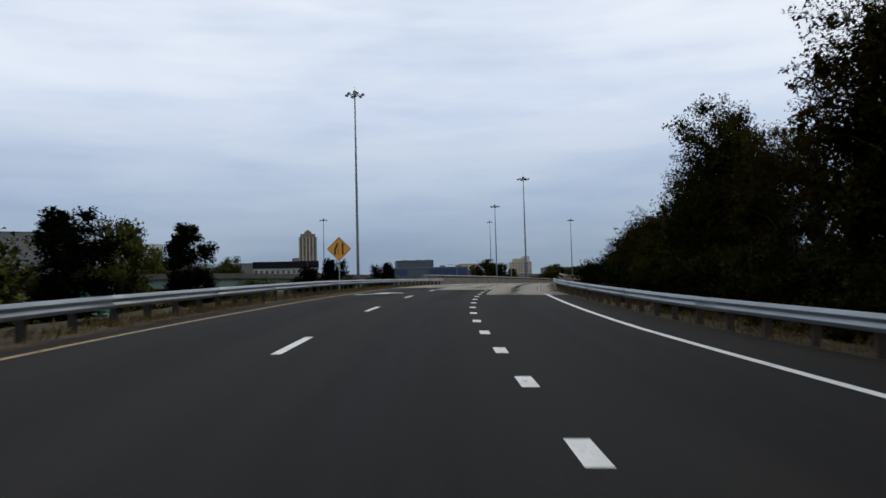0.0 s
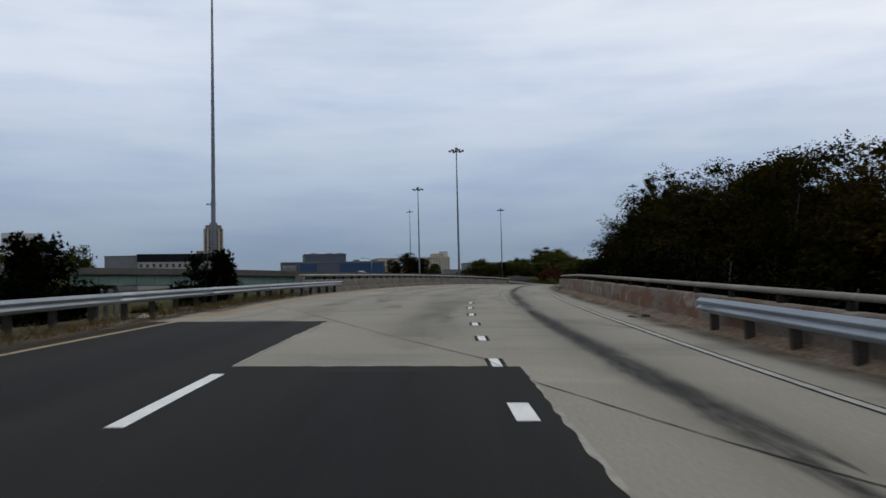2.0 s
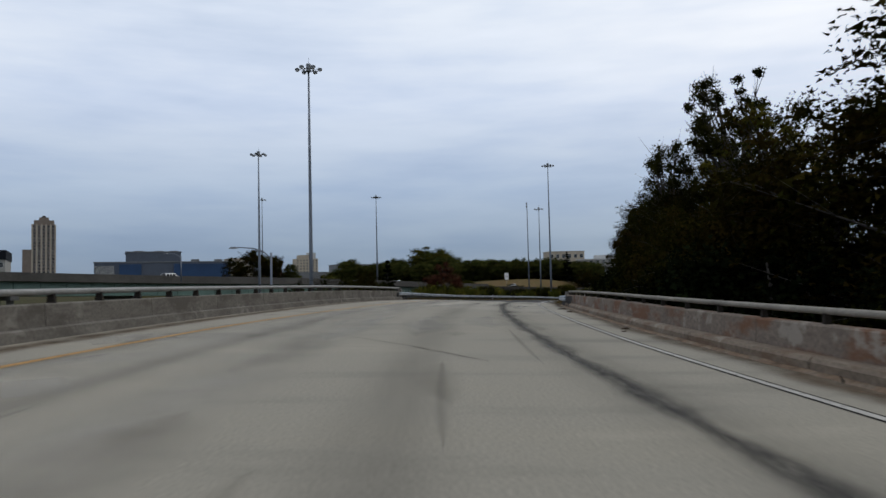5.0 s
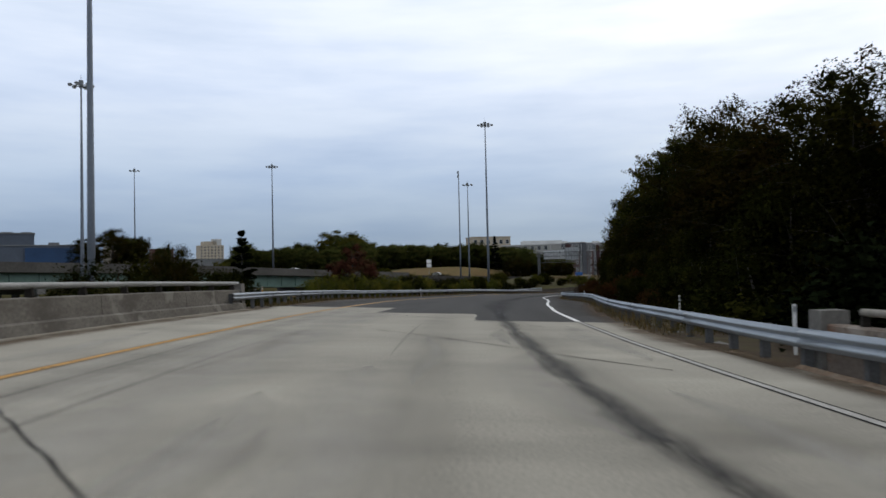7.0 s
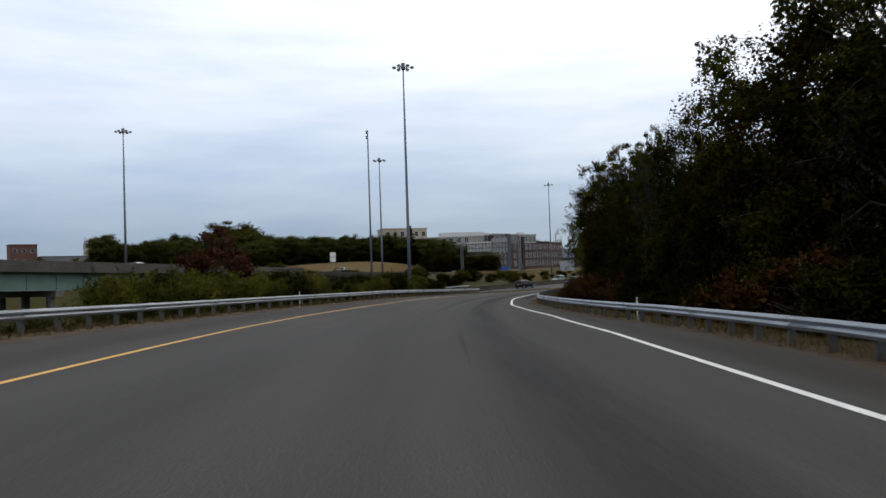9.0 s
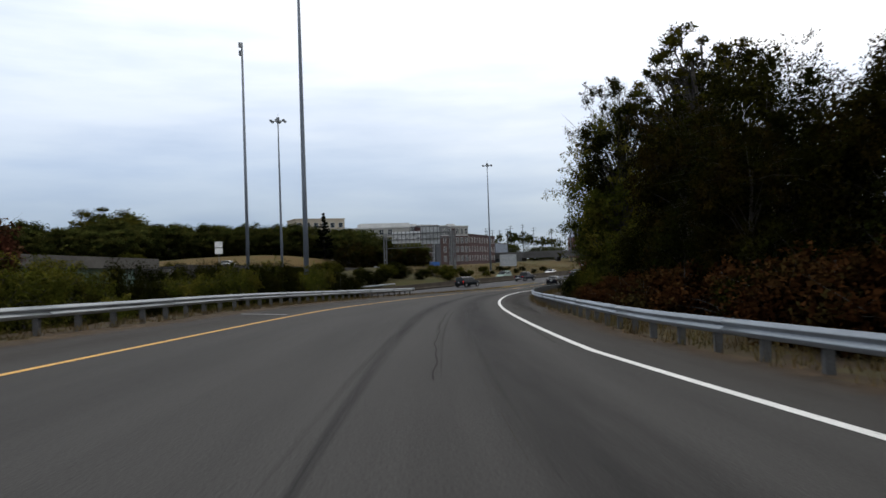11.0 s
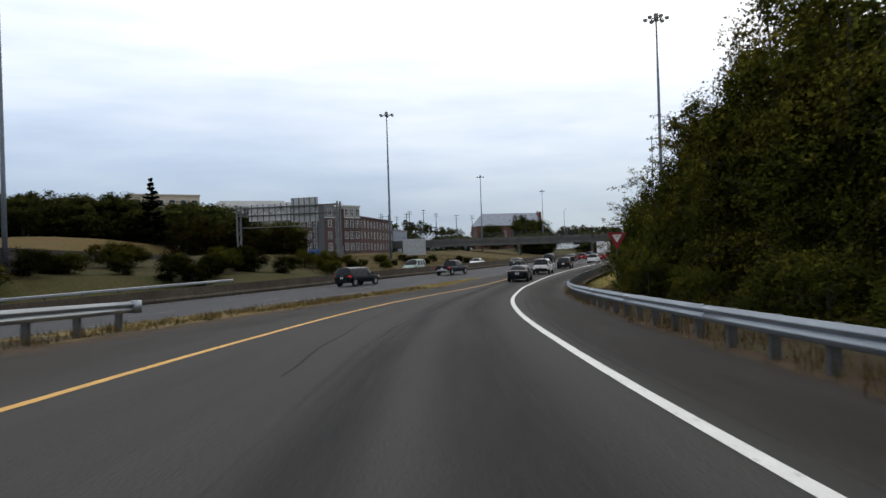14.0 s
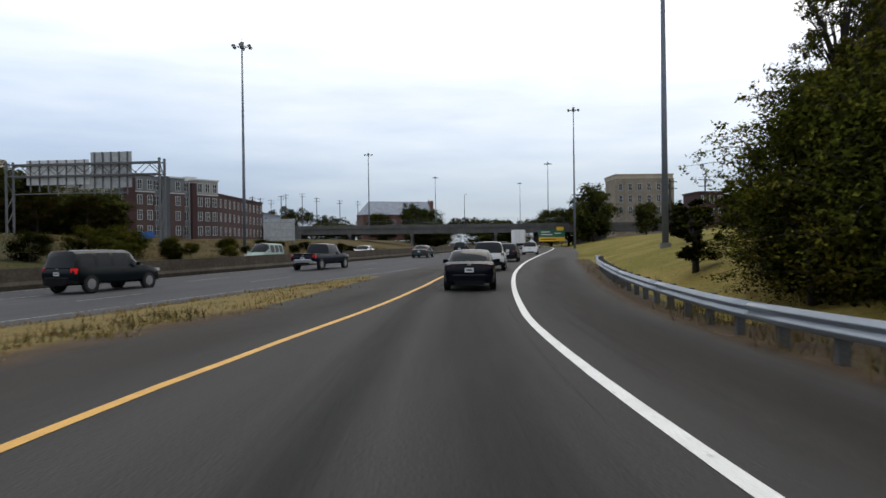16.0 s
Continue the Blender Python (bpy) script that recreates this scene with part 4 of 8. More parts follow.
# ---------------------------------------------------------------- bridge parapets
KERBCON = mat("red_brown_soil", (0.155, 0.108, 0.074), 0.95, var=0.4, scale=1.1, fine=9, fine_var=0.35, bump=0.5, second=(0.13, 0.105, 0.08), spec=0.1)
def parapet(name, s0, s1, face, side, label):
    """A concrete wall with a kerb ledge and a steel pipe on posts."""
    root = thing(name, label, "parapet", kind="structure")
    top, pipe = (0.73, 0.945) if side > 0 else (0.85, 1.13)
    sh = Shape()
    if side > 0:
        sweep(sh, s0, s1, lambda s: [(face(s) - 0.02, -0.3), (face(s) - 0.02, 0.0035), (face(s) + 0.45, 0.005), (face(s) + 0.45, -0.3)], 2, True)
        part("deck_edge", sh, CONCRETE, root, "pale concrete edge of the deck")
        sh = Shape()

        def heap(s):
            a = 0.1 * noise.noise((s * 0.9, 3.1, 0)) + 0.07 * noise.noise((s * 3.1, 7.7, 0))
            return [(face(s) + 0.24 + a, -0.02), (face(s) + 0.34 + a, 0.04), (face(s) + 0.48, 0.08 + a * 0.4), (face(s) + 0.63, 0.14 + a * 0.5), (face(s) + 0.66, -0.2)]

        sweep(sh, s0, s0 + 46, heap, 0.5, True)
        part("washed_soil", sh, KERBCON, root, "red-brown soil heaped against the wall")
        n = int((s1 - s0 - 42) / 6.1)
        for i in range(n):
            a, b = s0 + 42 + 6.1 * i, s0 + 42 + 6.1 * (i + 1) - 0.04
            p = Shape()
            sweep(p, a, b, lambda s: [(face(s) + 0.3, -0.3), (face(s) + 0.3, 0.17), (face(s) + 0.35, 0.235), (face(s) + 0.42, 0.255), (face(s) + 0.62, 0.26), (face(s) + 0.62, -0.3)], 3.05, True)
            part("kerb", p, KERBWORN, root, "rounded pale brown concrete kerb" if i == 0 else "")

        def drift(s):
            a = 0.09 * noise.noise((s * 0.5, 1.1, 0)) + 0.06 * noise.noise((s * 2.3, 5.2, 0))
            return [(face(s) + 0.1 + a, -0.02), (face(s) + 0.2 + a, 0.02), (face(s) + 0.31, 0.05 + a * 0.4), (face(s) + 0.31, -0.2)]

        part("washed_soil", sweep(Shape(), s0 + 42, s1, drift, 0.5, True), KERBCON, root, "dark soil and leaves along the kerb")
    else:
        sweep(sh, s0, s1, lambda s: [(face(s) + 0.02, -0.3), (face(s) + 0.02, 0.0035), (face(s) - 0.5, 0.005), (face(s) - 0.5, -0.3)], 2, True)
        part("deck_edge", sh, CONCRETE, root, "pale concrete edge of the deck")
        sh = Shape()
        sweep(sh, s0, s1, lambda s: [(face(s) - 0.42, -0.5), (face(s) - 0.42, 0.02), (face(s) - 0.46, 0.25), (face(s) - 0.52, 0.28), (face(s) - 0.62, 0.29), (face(s) - 0.62, -0.5)], 2, True)
        part("kerb", sh, STAINCON, root, "stained concrete kerb")
    n = int((s1 - s0) / 6.1)
    for i in range(n):
        a, b = s0 + (s1 - s0) * i / n, s0 + (s1 - s0) * (i + 1) / n - 0.03
        p = Shape()
        sweep(p, a, b, lambda s: [(face(s) + side * 0.62, -0.9), (face(s) + side * 0.62, 0.28), (face(s) + side * 0.65, top - 0.03), (face(s) + side * 0.68, top), (face(s) + side * 0.92, top), (face(s) + side * 0.95, top - 0.03), (face(s) + side * 0.95, -0.9)], 3.1, True)
        part("wall_panel", p, RUSTCON if side > 0 else STAINCON, root)
    sh = Shape()
    pts = [place(s, face(s) + side * 0.8, pipe) for s in np.arange(s0, s1 + 0.1, 2.0)]
    sh.tube(pts, 0.085 if side < 0 else 0.06, 10)
    part("pipe_rail", sh, mat("painted_pipe", (0.21, 0.21, 0.2), 0.6, 0.3, var=0.2, scale=1, fine=15) if side < 0 else mat("tarnished_pipe", (0.19, 0.175, 0.148), 0.75, 0.2, var=0.3, scale=1, fine=15, spec=0.25), root, "thick grey steel pipe rail", True)
    for s in np.arange(s0 + 0.6, s1, 2.45):
        p = Shape()
        x, y, z = place(s, face(s) + side * 0.8, 0.0)
        p.box((x, y, z + (top + pipe) / 2 - 0.03), (0.22, 0.12, 0.24) if side < 0 else (0.13, 0.09, 0.2), -at(s)[4], 0.7)
        part("rail_post", p, mat("rusty_post", (0.022, 0.019, 0.016), 0.9, var=0.3, spec=0.1), root)
    for s in (s0, s1):
        p = Shape()
        x, y, z = place(s, face(s) + side * 0.79, 0.0)
        p.box((x, y, z + pipe / 2 - 0.06), (0.5, 0.45, pipe + 0.12), -at(s)[4], 0.9)
        part("end_block", p, WALLCON, root, "square concrete end block")
    return root


parapet("parapet_1", 86, 178, EDGE_L, -1, "grey concrete bridge parapet with a pipe rail")
parapet("parapet_2", 50, 157, EDGE_R, 1, "rust-stained concrete bridge parapet with a pipe rail")
sh = Shape()
sweep(sh, 58, 172, lambda s: [(EDGE_L(s) - 1.2, -0.06), (EDGE_L(s) - 1.2, -1.7), (EDGE_R(s) + 1.2, -1.7), (EDGE_R(s) + 1.2, -0.06)], 3, True)
solid("bridge_slab", sh, DARKCON, "dark underside of the ramp bridge", kind="structure")

# ---------------------------------------------------------------- guardrails
def guardrail(label, s0, s1, line, side, post=1.9, flare=None, height=lambda s: 0.0, post_mat=POSTM):
    root = thing("guardrail", label, "guardrail", group="guardrails of the ramp")
    n = int(round((s1 - s0) / 7.6))
    for i in range(n):
        a, b = s0 + (s1 - s0) * i / n, s0 + (s1 - s0) * (i + 1) / n + 0.15
        sh = Shape()
        prof = [(0.0, 0.42), (0.0, 0.44), (-0.075, 0.485), (-0.075, 0.525), (0.0, 0.565), (0.0, 0.59), (-0.075, 0.63), (-0.075, 0.67), (0.0, 0.715), (0.0, 0.735)]
        bump = 0.004 * (i % 2)
        sweep(sh, a, b, lambda s: [(line(s) + side * (d + 0.02 + bump), h + height(s)) for d, h in prof] + [(line(s) + side * (d + 0.026 + bump), h + height(s)) for d, h in prof[::-1]], 1.9, True)
        part("rail", sh, GALV, root, "galvanised W-beam" if i == 0 else "", True)
    base = None
    for s in np.arange(s0 + 0.4, s1, post):
        x, y, z = place(s, line(s) + side * 0.24, 0.0)
        if base is None:
            p = Shape()
            p.box((0, 0, 0.0), (0.12, 0.16, 1.26))
            p.box((0, 0, 0.56), (0.11, 0.26, 0.28))
            base = p.mesh("post", post_mat)
        o = part("post", base, post_mat, root)
        o.matrix_basis = pose(x, y, z + height(s), 0, 0, 90 - math.degrees(at(s)[4]))
    if flare:
        x, y, z = place(flare, line(flare) - side * 0.02, 0.58 + height(flare))
        p = Shape()
        p.tube([(x, y, z - 0.17), (x, y, z + 0.17)], 0.16, 12)
        part("end_terminal", p, GALV, root, "rounded rail end", True)
    return root


GL1 = curve([(-60, -8.2), (0, -7.75), (13, -7.65), (23, -7.65), (35, -7.95), (46, -8.4), (60, -8.9), (90, -9.05)])
GL2 = curve([(176, -9.3), (184, -9.9), (205, -12.0), (222, -11.6), (250, -9.75), (290, -9.35), (306, -8.5)])
GR1 = curve([(-60, 7.6), (12, 6.95), (22, 6.3), (31, 6.05), (41, 5.8), (51, 5.6), (58, 5.65)])
GR2 = curve([(148, 5.75), (157, 5.8), (166, 6.3), (175, 6.6), (200, 8.3), (213, 8.2), (230, 6.5), (244, 5.35), (265, 5.3), (284, 4.95), (305, 5.15), (324, 5.15), (334, 5.2), (340, 5.3), (353, 5.95), (370, 7.0), (376, 7.6)])
guardrail("galvanised steel guardrail on short posts in dead grass", -66, 93, GL1, -1, post_mat=POST_D)
guardrail("galvanised steel guardrail leading on from the bridge", 176, 306, GL2, -1, flare=306)
guardrail("galvanised steel guardrail ending at the bridge parapet", -66, 58, GR1, 1, post_mat=POST_B)
guardrail("galvanised steel guardrail curving along the wooded verge", 149, 376, GR2, 1, flare=376, height=curve([(149, -0.03), (160, -0.09), (180, -0.09), (205, -0.02), (215, 0.0), (330, 0.0), (338, -0.07), (350, -0.07), (376, -0.04)]))


# ---------------------------------------------------------------- high-mast lights
def mast(x, y, top, r0=0.27, r1=0.1, z0=None):
    z0 = gz(x, y) if z0 is None else z0
    h = top - z0
    root = thing("high_mast_light", "tall tapered grey steel high-mast light with a ring of floodlights", "street light", group="high-mast lights", m=pose(x, y, z0, 0, 0, (x * 37 + y * 11) % 60))
    p = Shape()
    p.tube([(0, 0, -0.3), (0, 0, h * 0.35), (0, 0, h * 0.7), (0, 0, h - 0.4)], [r0, r0 * 0.82, r0 * 0.6, r1], 14)
    part("pole", p, POLE, root, "", True)
    p = Shape()
    p.tube([(0, 0, -0.1), (0, 0, 0.35)], r0 * 1.7, 12)
    part("base", p, WALLCON, root, "concrete footing")
    p = Shape()
    ring = [(0.62 * math.cos(a), 0.62 * math.sin(a), h - 0.55) for a in np.linspace(0, 2 * math.pi, 19)]
    p.tube(ring, 0.06, 6, False)
    p.tube([(0, 0, h - 0.8), (0, 0, h + 0.15)], 0.3, 10)
    p.tube([(0, 0, h + 0.1), (0, 0, h + 1.0)], [0.03, 0.012], 5)
    part("head_ring", p, LAMPM, root, "dark lowering ring")
    for i in range(6):
        a = math.pi / 3 * i
        c, s = math.cos(a), math.sin(a)
        p = Shape()
        p.tube([(0.55 * c, 0.55 * s, h - 0.55), (1.25 * c, 1.25 * s, h - 0.5)], 0.035, 5)
        p.tube([(1.35 * c, 1.35 * s, h - 0.32), (1.35 * c, 1.35 * s, h - 0.42), (1.35 * c, 1.35 * s, h - 0.62)], [0.14, 0.3, 0.27], 10)
        lum = part("floodlight", p, LAMPM, root)
        g = Shape()
        g.tube([(1.35 * c, 1.35 * s, h - 0.62), (1.35 * c, 1.35 * s, h - 0.72)], [0.25, 0.19], 10)
        part("lens", g, LENS, lum)
    return root


for x, y, top in ((-13.8, 122.1, 35.0), (21.4, 194.1, 31.2), (17.9, 251.6, 30.9), (25.3, 396.6, 39.4), (58.6, 341.9, 34.1), (-45.8, 289.7, 31.7), (116.4, 344.3, 31.0), (91.2, 280.0, 35.1), (197.1, 382.9, 31.5), (313.4, 466.6, 32.3), (433.6, 532.4, 36.4), (184.35, 312.3, 31.6), (288.1, 375.1, 33.2), (396.3, 444.1, 34.0), (545.2, 550.0, 41.0)):
    mast(x, y, top)


def slim_pole(x, y, top):
    """A straight pole with two small side lamps near its top."""
    z0 = gz(x, y)
    root = thing("camera_pole", "slim grey steel pole with small side boxes near its top", "pole", m=pose(x, y, z0, 0, 0, 50))
    h = top - z0
    p = Shape()
    p.tube([(0, 0, -0.3), (0, 0, h)], [0.2, 0.1], 12)
    part("pole", p, POLE, root, "", True)
    for k, dz in ((0.55, 0.2), (0.5, 1.0)):
        q = Shape()
        q.tube([(0, 0, h - dz), (-k, 0, h - dz)], 0.03, 5)
        q.box((-k, 0, h - dz - 0.2), (0.25, 0.25, 0.5))
        part("side_box", q, LAMPM, root)
    return root


slim_pole(87.8, 286.3, 25.9)


def arm_lamp(x, y, z0, h, arm, rz):
    root = thing("street_lamp", "galvanised street lamp with a long curved arm", "street lamp", group="arm lamps", m=pose(x, y, z0, 0, 0, rz))
    p = Shape()
    p.tube([(0, 0, 0), (0, 0, h)], [0.12, 0.08], 10)
    part("pole", p, POLE, root, "", True)
    p = Shape()
    p.tube([(0, 0, h - 0.5), (arm * 0.2, 0, h + 0.05), (arm * 0.5, 0, h + 0.42), (arm, 0, h + 0.55)], [0.06, 0.055, 0.05, 0.045], 8)
    part("arm", p, POLE, root, "", True)
    p = Shape()
    p.box((arm + 0.35, 0, h + 0.52), (0.8, 0.32, 0.16), 0, 0.6)
    part("lamp_head", p, LAMPM, root)
    return root


arm_lamp(15.4, 170.8, 1.0, 6.4, 3.0, 160)
arm_lamp(4.4, 238.5, 6.0, 4.4, 2.6, 150)
arm_lamp(320.6, 431.5, 6.0, 10.5, 2.0, 20)


# ---------------------------------------------------------------- upper bridge on green girders
UPB = thing("upper_bridge", "elevated road bridge on green steel girders with grey parapets", "bridge", kind="structure")
I_END = int(np.argmax(UP_L[:, 0] > 80))
part("deck", band(Shape(), UPPER, [(-5.6, -0.35), (-5.6, 0.0), (5.6, 0.0), (5.6, -0.35)], True, 0, I_END + 1), DARKCON, UPB)
for side in (-1, 1):
    part("bridge_parapet", band(Shape(), UPPER, [(side * 5.62, -0.4), (side * 5.62, 0.85), (side * 5.9, 0.92), (side * 6.0, -0.4)], True, 0, I_END + 1), mat("grey_brown_concrete", (0.05, 0.047, 0.042), 0.9, var=0.35, scale=0.25, fine=3), UPB, "weathered grey concrete parapet")
for off in (-4.8, -1.6, 1.6, 4.9):
    part("girder", band(Shape(), UPPER, [(off + du, dz) for du, dz in ((-0.22, -0.42), (-0.22, -0.48), (-0.02, -0.5), (-0.02, -2.42), (-0.25, -2.46), (-0.25, -2.52), (0.25, -2.52), (0.25, -2.46), (0.02, -2.42), (0.02, -0.5), (0.22, -0.48), (0.22, -0.42))], True, 0, I_END), GIRDER, UPB, "green painted steel girder")
ln_r = offset_line(UPPER, 4.95, 0)
for i in range(0, I_END, 1):
    p = Shape()
    a, b = ln_r[i], ln_r[i + 1]
    ang = math.atan2(b[1] - a[1], b[0] - a[0])
    p.box((a[0] + 0.03 * math.sin(ang), a[1], a[2] - 1.46), (0.04, 0.16, 1.9), ang)
    part("stiffener", p, GIRDER, UPB)
p = Shape()
a, b = ln_r[I_END - 5], ln_r[I_END - 4]
off = Vector((b[1] - a[1], -(b[0] - a[0]), 0)).normalized() * 0.05
p.add([Vector(a) + off + Vector((0, 0, -2.35)), Vector(b) + off + Vector((0, 0, -2.35)), Vector(b) + off + Vector((0, 0, -0.6)), Vector(a) + off + Vector((0, 0, -0.6))], [(0, 1, 2, 3)])
part("paint_patch", p, mat("pale_green_paint", (0.21, 0.28, 0.25), 0.7), UPB, "paler repainted patch on the girder")
for i in range(4, I_END + 1, 5):
    c = UP_L[i]
    d = UP_L[i] - UP_L[i - 1]
    ang = math.atan2(d[1], d[0])
    zg = gz(c[0], c[1])
    p = Shape()
    p.box((c[0], c[1], c[2] - 2.86), (1.2, 11.0, 0.7), ang)
    for k in (-4, 0, 4):
        x, y = c[0] - math.sin(ang) * k, c[1] + math.cos(ang) * k
        p.tube([(x, y, zg - 0.5), (x, y, c[2] - 2.6)], 0.5, 10)
    part("pier", p, DARKCON, UPB, "dark concrete pier")
c = UP_L[I_END]
ang = math.atan2(*(UP_L[I_END] - UP_L[I_END - 1])[[1, 0]])
p = Shape()
p.box((c[0] + 1, c[1] + 1, c[2] - 4.4), (2.2, 13, 7.9), ang)
part("abutment", p, DARKCON, UPB, "concrete abutment")
# beyond the bridge the upper road lies on its bank behind a low wall
solid("upper_road", band(Shape(), UPPER, [(-5.6, -0.8), (-5.6, 0.0), (5.6, 0.0), (5.6, -0.8)], True, I_END + 1), ASPHALT_MAIN, "worn asphalt of the upper road", kind="structure")
solid("upper_wall", band(Shape(), UPPER, [(5.7, -2.6), (5.7, 0.25), (6.0, 0.25), (6.0, -2.6)], True, I_END + 1, int(np.argmax(UP_L[:, 0] > 160))), mat("soot_wall", (0.02, 0.018, 0.016), 0.95, var=0.4, scale=0.4, fine=4), "dark sooty low wall beside the upper road", kind="structure")


# ---------------------------------------------------------------- trees
def leaves(rng, cen, rad, count, size, up=0.35, grow=0.45, mid=None):
    """Small pointed leaves strewn through the clumps; beside the corners comes the way in which each leaf's clump faces."""
    k = rng.integers(0, len(cen), count)
    d = rng.normal(size=(count, 3))
    d /= np.linalg.norm(d, axis=1)[:, None]
    r = rad[k] * rng.random(count) ** grow
    pos = cen[k] + d * r[:, None] * np.array([1, 1, 0.8])
    a = rng.normal(size=(count, 3))
    a[:, 2] *= 0.6
    a /= np.linalg.norm(a, axis=1)[:, None]
    nrm = rng.normal(size=(count, 3)) + np.array([0, 0, up * 2])
    b = np.cross(nrm, a)
    b /= np.linalg.norm(b, axis=1)[:, None] + 1e-9
    ln = size * rng.uniform(0.55, 1.45, count)
    pat = [(0, 0.36), (1, 0.05), (0.15, -0.36)]
    verts = np.stack([pos + a * (ln * p)[:, None] + b * (ln * q)[:, None] for p, q in pat], 1).reshape(-1, 3)
    out = pos - (cen.mean(0) if mid is None else mid)
    out /= np.linalg.norm(out, axis=1)[:, None] + 1e-9
    face = d * 0.75 + out * 0.5 + rng.normal(size=(count, 3)) * 0.28 + np.array([0, 0, 0.05])
    return verts, face / np.linalg.norm(face, axis=1)[:, None]


def leaf_mesh(name, sets, material):
    verts, face = np.concatenate([s[0] for s in sets]), np.concatenate([s[1] for s in sets])
    n = len(verts) // 3
    me = bpy.data.meshes.new(name)
    me.vertices.add(len(verts))
    me.vertices.foreach_set("co", verts.astype(np.float32).ravel())
    me.loops.add(len(verts))
    me.loops.foreach_set("vertex_index", np.arange(len(verts), dtype=np.int32))
    me.polygons.add(n)
    me.polygons.foreach_set("loop_start", np.arange(0, len(verts), 3, dtype=np.int32))
    me.attributes.new("clump_face", "FLOAT_VECTOR", "FACE").data.foreach_set("vector", face.astype(np.float32).ravel())
    me.materials.append(material)
    me.update(calc_edges=True)
    return me


def tree(seed, name, label, h, width, low, leaf, count, size, clumps, material, open_=0.0, cone=False, group="roadside trees", bare=0, dense=1.25, sprays=0):
    """A trunk with limbs that reach into the clumps of its crown; base at the origin."""
    rng = np.random.default_rng(seed)
    root = thing(name, label, "tree", group=group)
    cen, rad = [], []
    while len(cen) < clumps:
        p = rng.uniform(-1, 1, 3)
        z = (p[2] + 1) / 2
        lim = (1 - z) ** 0.8 * 0.95 + 0.08 if cone else math.sqrt(max(0.02, 1 - (1.55 * z - 0.62) ** 2)) * (0.75 + 0.35 * noise.noise((p[0] * 2 + seed, p[1] * 2, z * 3)))
        rr = math.hypot(p[0], p[1])
        if rr > lim or (rr < lim * 0.45 and rng.random() < 0.6):
            continue
        cen.append((p[0] * width / 2 * (1.1 - 0.1 * dense), p[1] * width / 2 * (1.1 - 0.1 * dense), low + (h - low) * (0.03 + (0.9 if open_ < 0.3 else 0.93) * z)))
        rad.append(rng.uniform(0.075, 0.135) * width * (1 - (0.2 if open_ < 0.3 else 0.35) * z) * (1 - 0.45 * open_) * dense)
    cen, rad = np.array(cen), np.array(rad)
    tr = Shape()
    bend = [(rng.normal() * 0.02 * h * t, rng.normal() * 0.02 * h * t, h * 0.86 * t) for t in (0, 0.25, 0.5, 0.75, 1.0)]
    bend[0] = (0, 0, -0.4)
    r0 = 0.016 * h + 0.06
    tr.tube(bend, [r0 * 1.25, r0, r0 * 0.72, r0 * 0.42, r0 * 0.12], 9)
    for i in range(0, clumps, max(1, clumps // (16 + bare))):
        c = cen[i]
        z0 = max(low * 0.55, min(c[2] * 0.62, h * 0.75))
        t = z0 / (h * 0.86)
        j = min(int(t * 4), 3)
        f = t * 4 - j
        base = np.array(bend[j]) * (1 - f) + np.array(bend[j + 1]) * f
        mid = (base + c) / 2 + np.array([0, 0, 0.06 * h]) * rng.uniform(0, 1)
        r = r0 * (0.5 if bare else 0.34) * (1 - 0.5 * t)
        tr.tube([base, mid, c], [r, r * 0.6, r * 0.12], 5, False)
        for q in range(2 + (3 if bare else 0)):
            e = c + rng.normal(size=3) * rad[i] * (1.1 if bare else 0.7)
            tr.tube([mid * 0.4 + c * 0.6, e], [r * 0.25, r * 0.05], 4, False)
    sets = [leaves(rng, cen, rad, count, size), leaves(rng, cen, rad * 0.62, count // 6, size * 1.8, grow=1.0)]
    if sprays:
        # leafy shoots that stand out beyond the clumps
        s_cen, s_rad = [], []
        for i in rng.integers(0, clumps, sprays):
            way = cen[i] * np.array([1, 1, 0]) / (np.hypot(*cen[i][:2]) + 0.01) + rng.normal(size=3) * 0.45 + np.array([0, 0, 0.35])
            way /= np.linalg.norm(way)
            long = rad[i] * rng.uniform(1.15, 1.9)
            tip = cen[i] + way * long - np.array([0, 0, 0.12 * long])
            tr.tube([cen[i], (cen[i] + tip) / 2 + np.array([0, 0, 0.08 * long]), tip], [0.018, 0.012, 0.004], 3, False)
            for f in (0.55, 0.68, 0.8, 0.9, 1.0):
                s_cen.append(cen[i] + (tip - cen[i]) * f + rng.normal(size=3) * 0.05)
                s_rad.append(0.34 * rad[i] * (1.25 - 0.75 * f))
        sets.append(leaves(rng, np.array(s_cen), np.array(s_rad), sprays * 62, size * 0.9, grow=0.6, mid=cen.mean(0)))
    part("trunk", tr, BARK, root, "", True)
    part("crown", leaf_mesh("crown", sets, material), None, root)
    return root


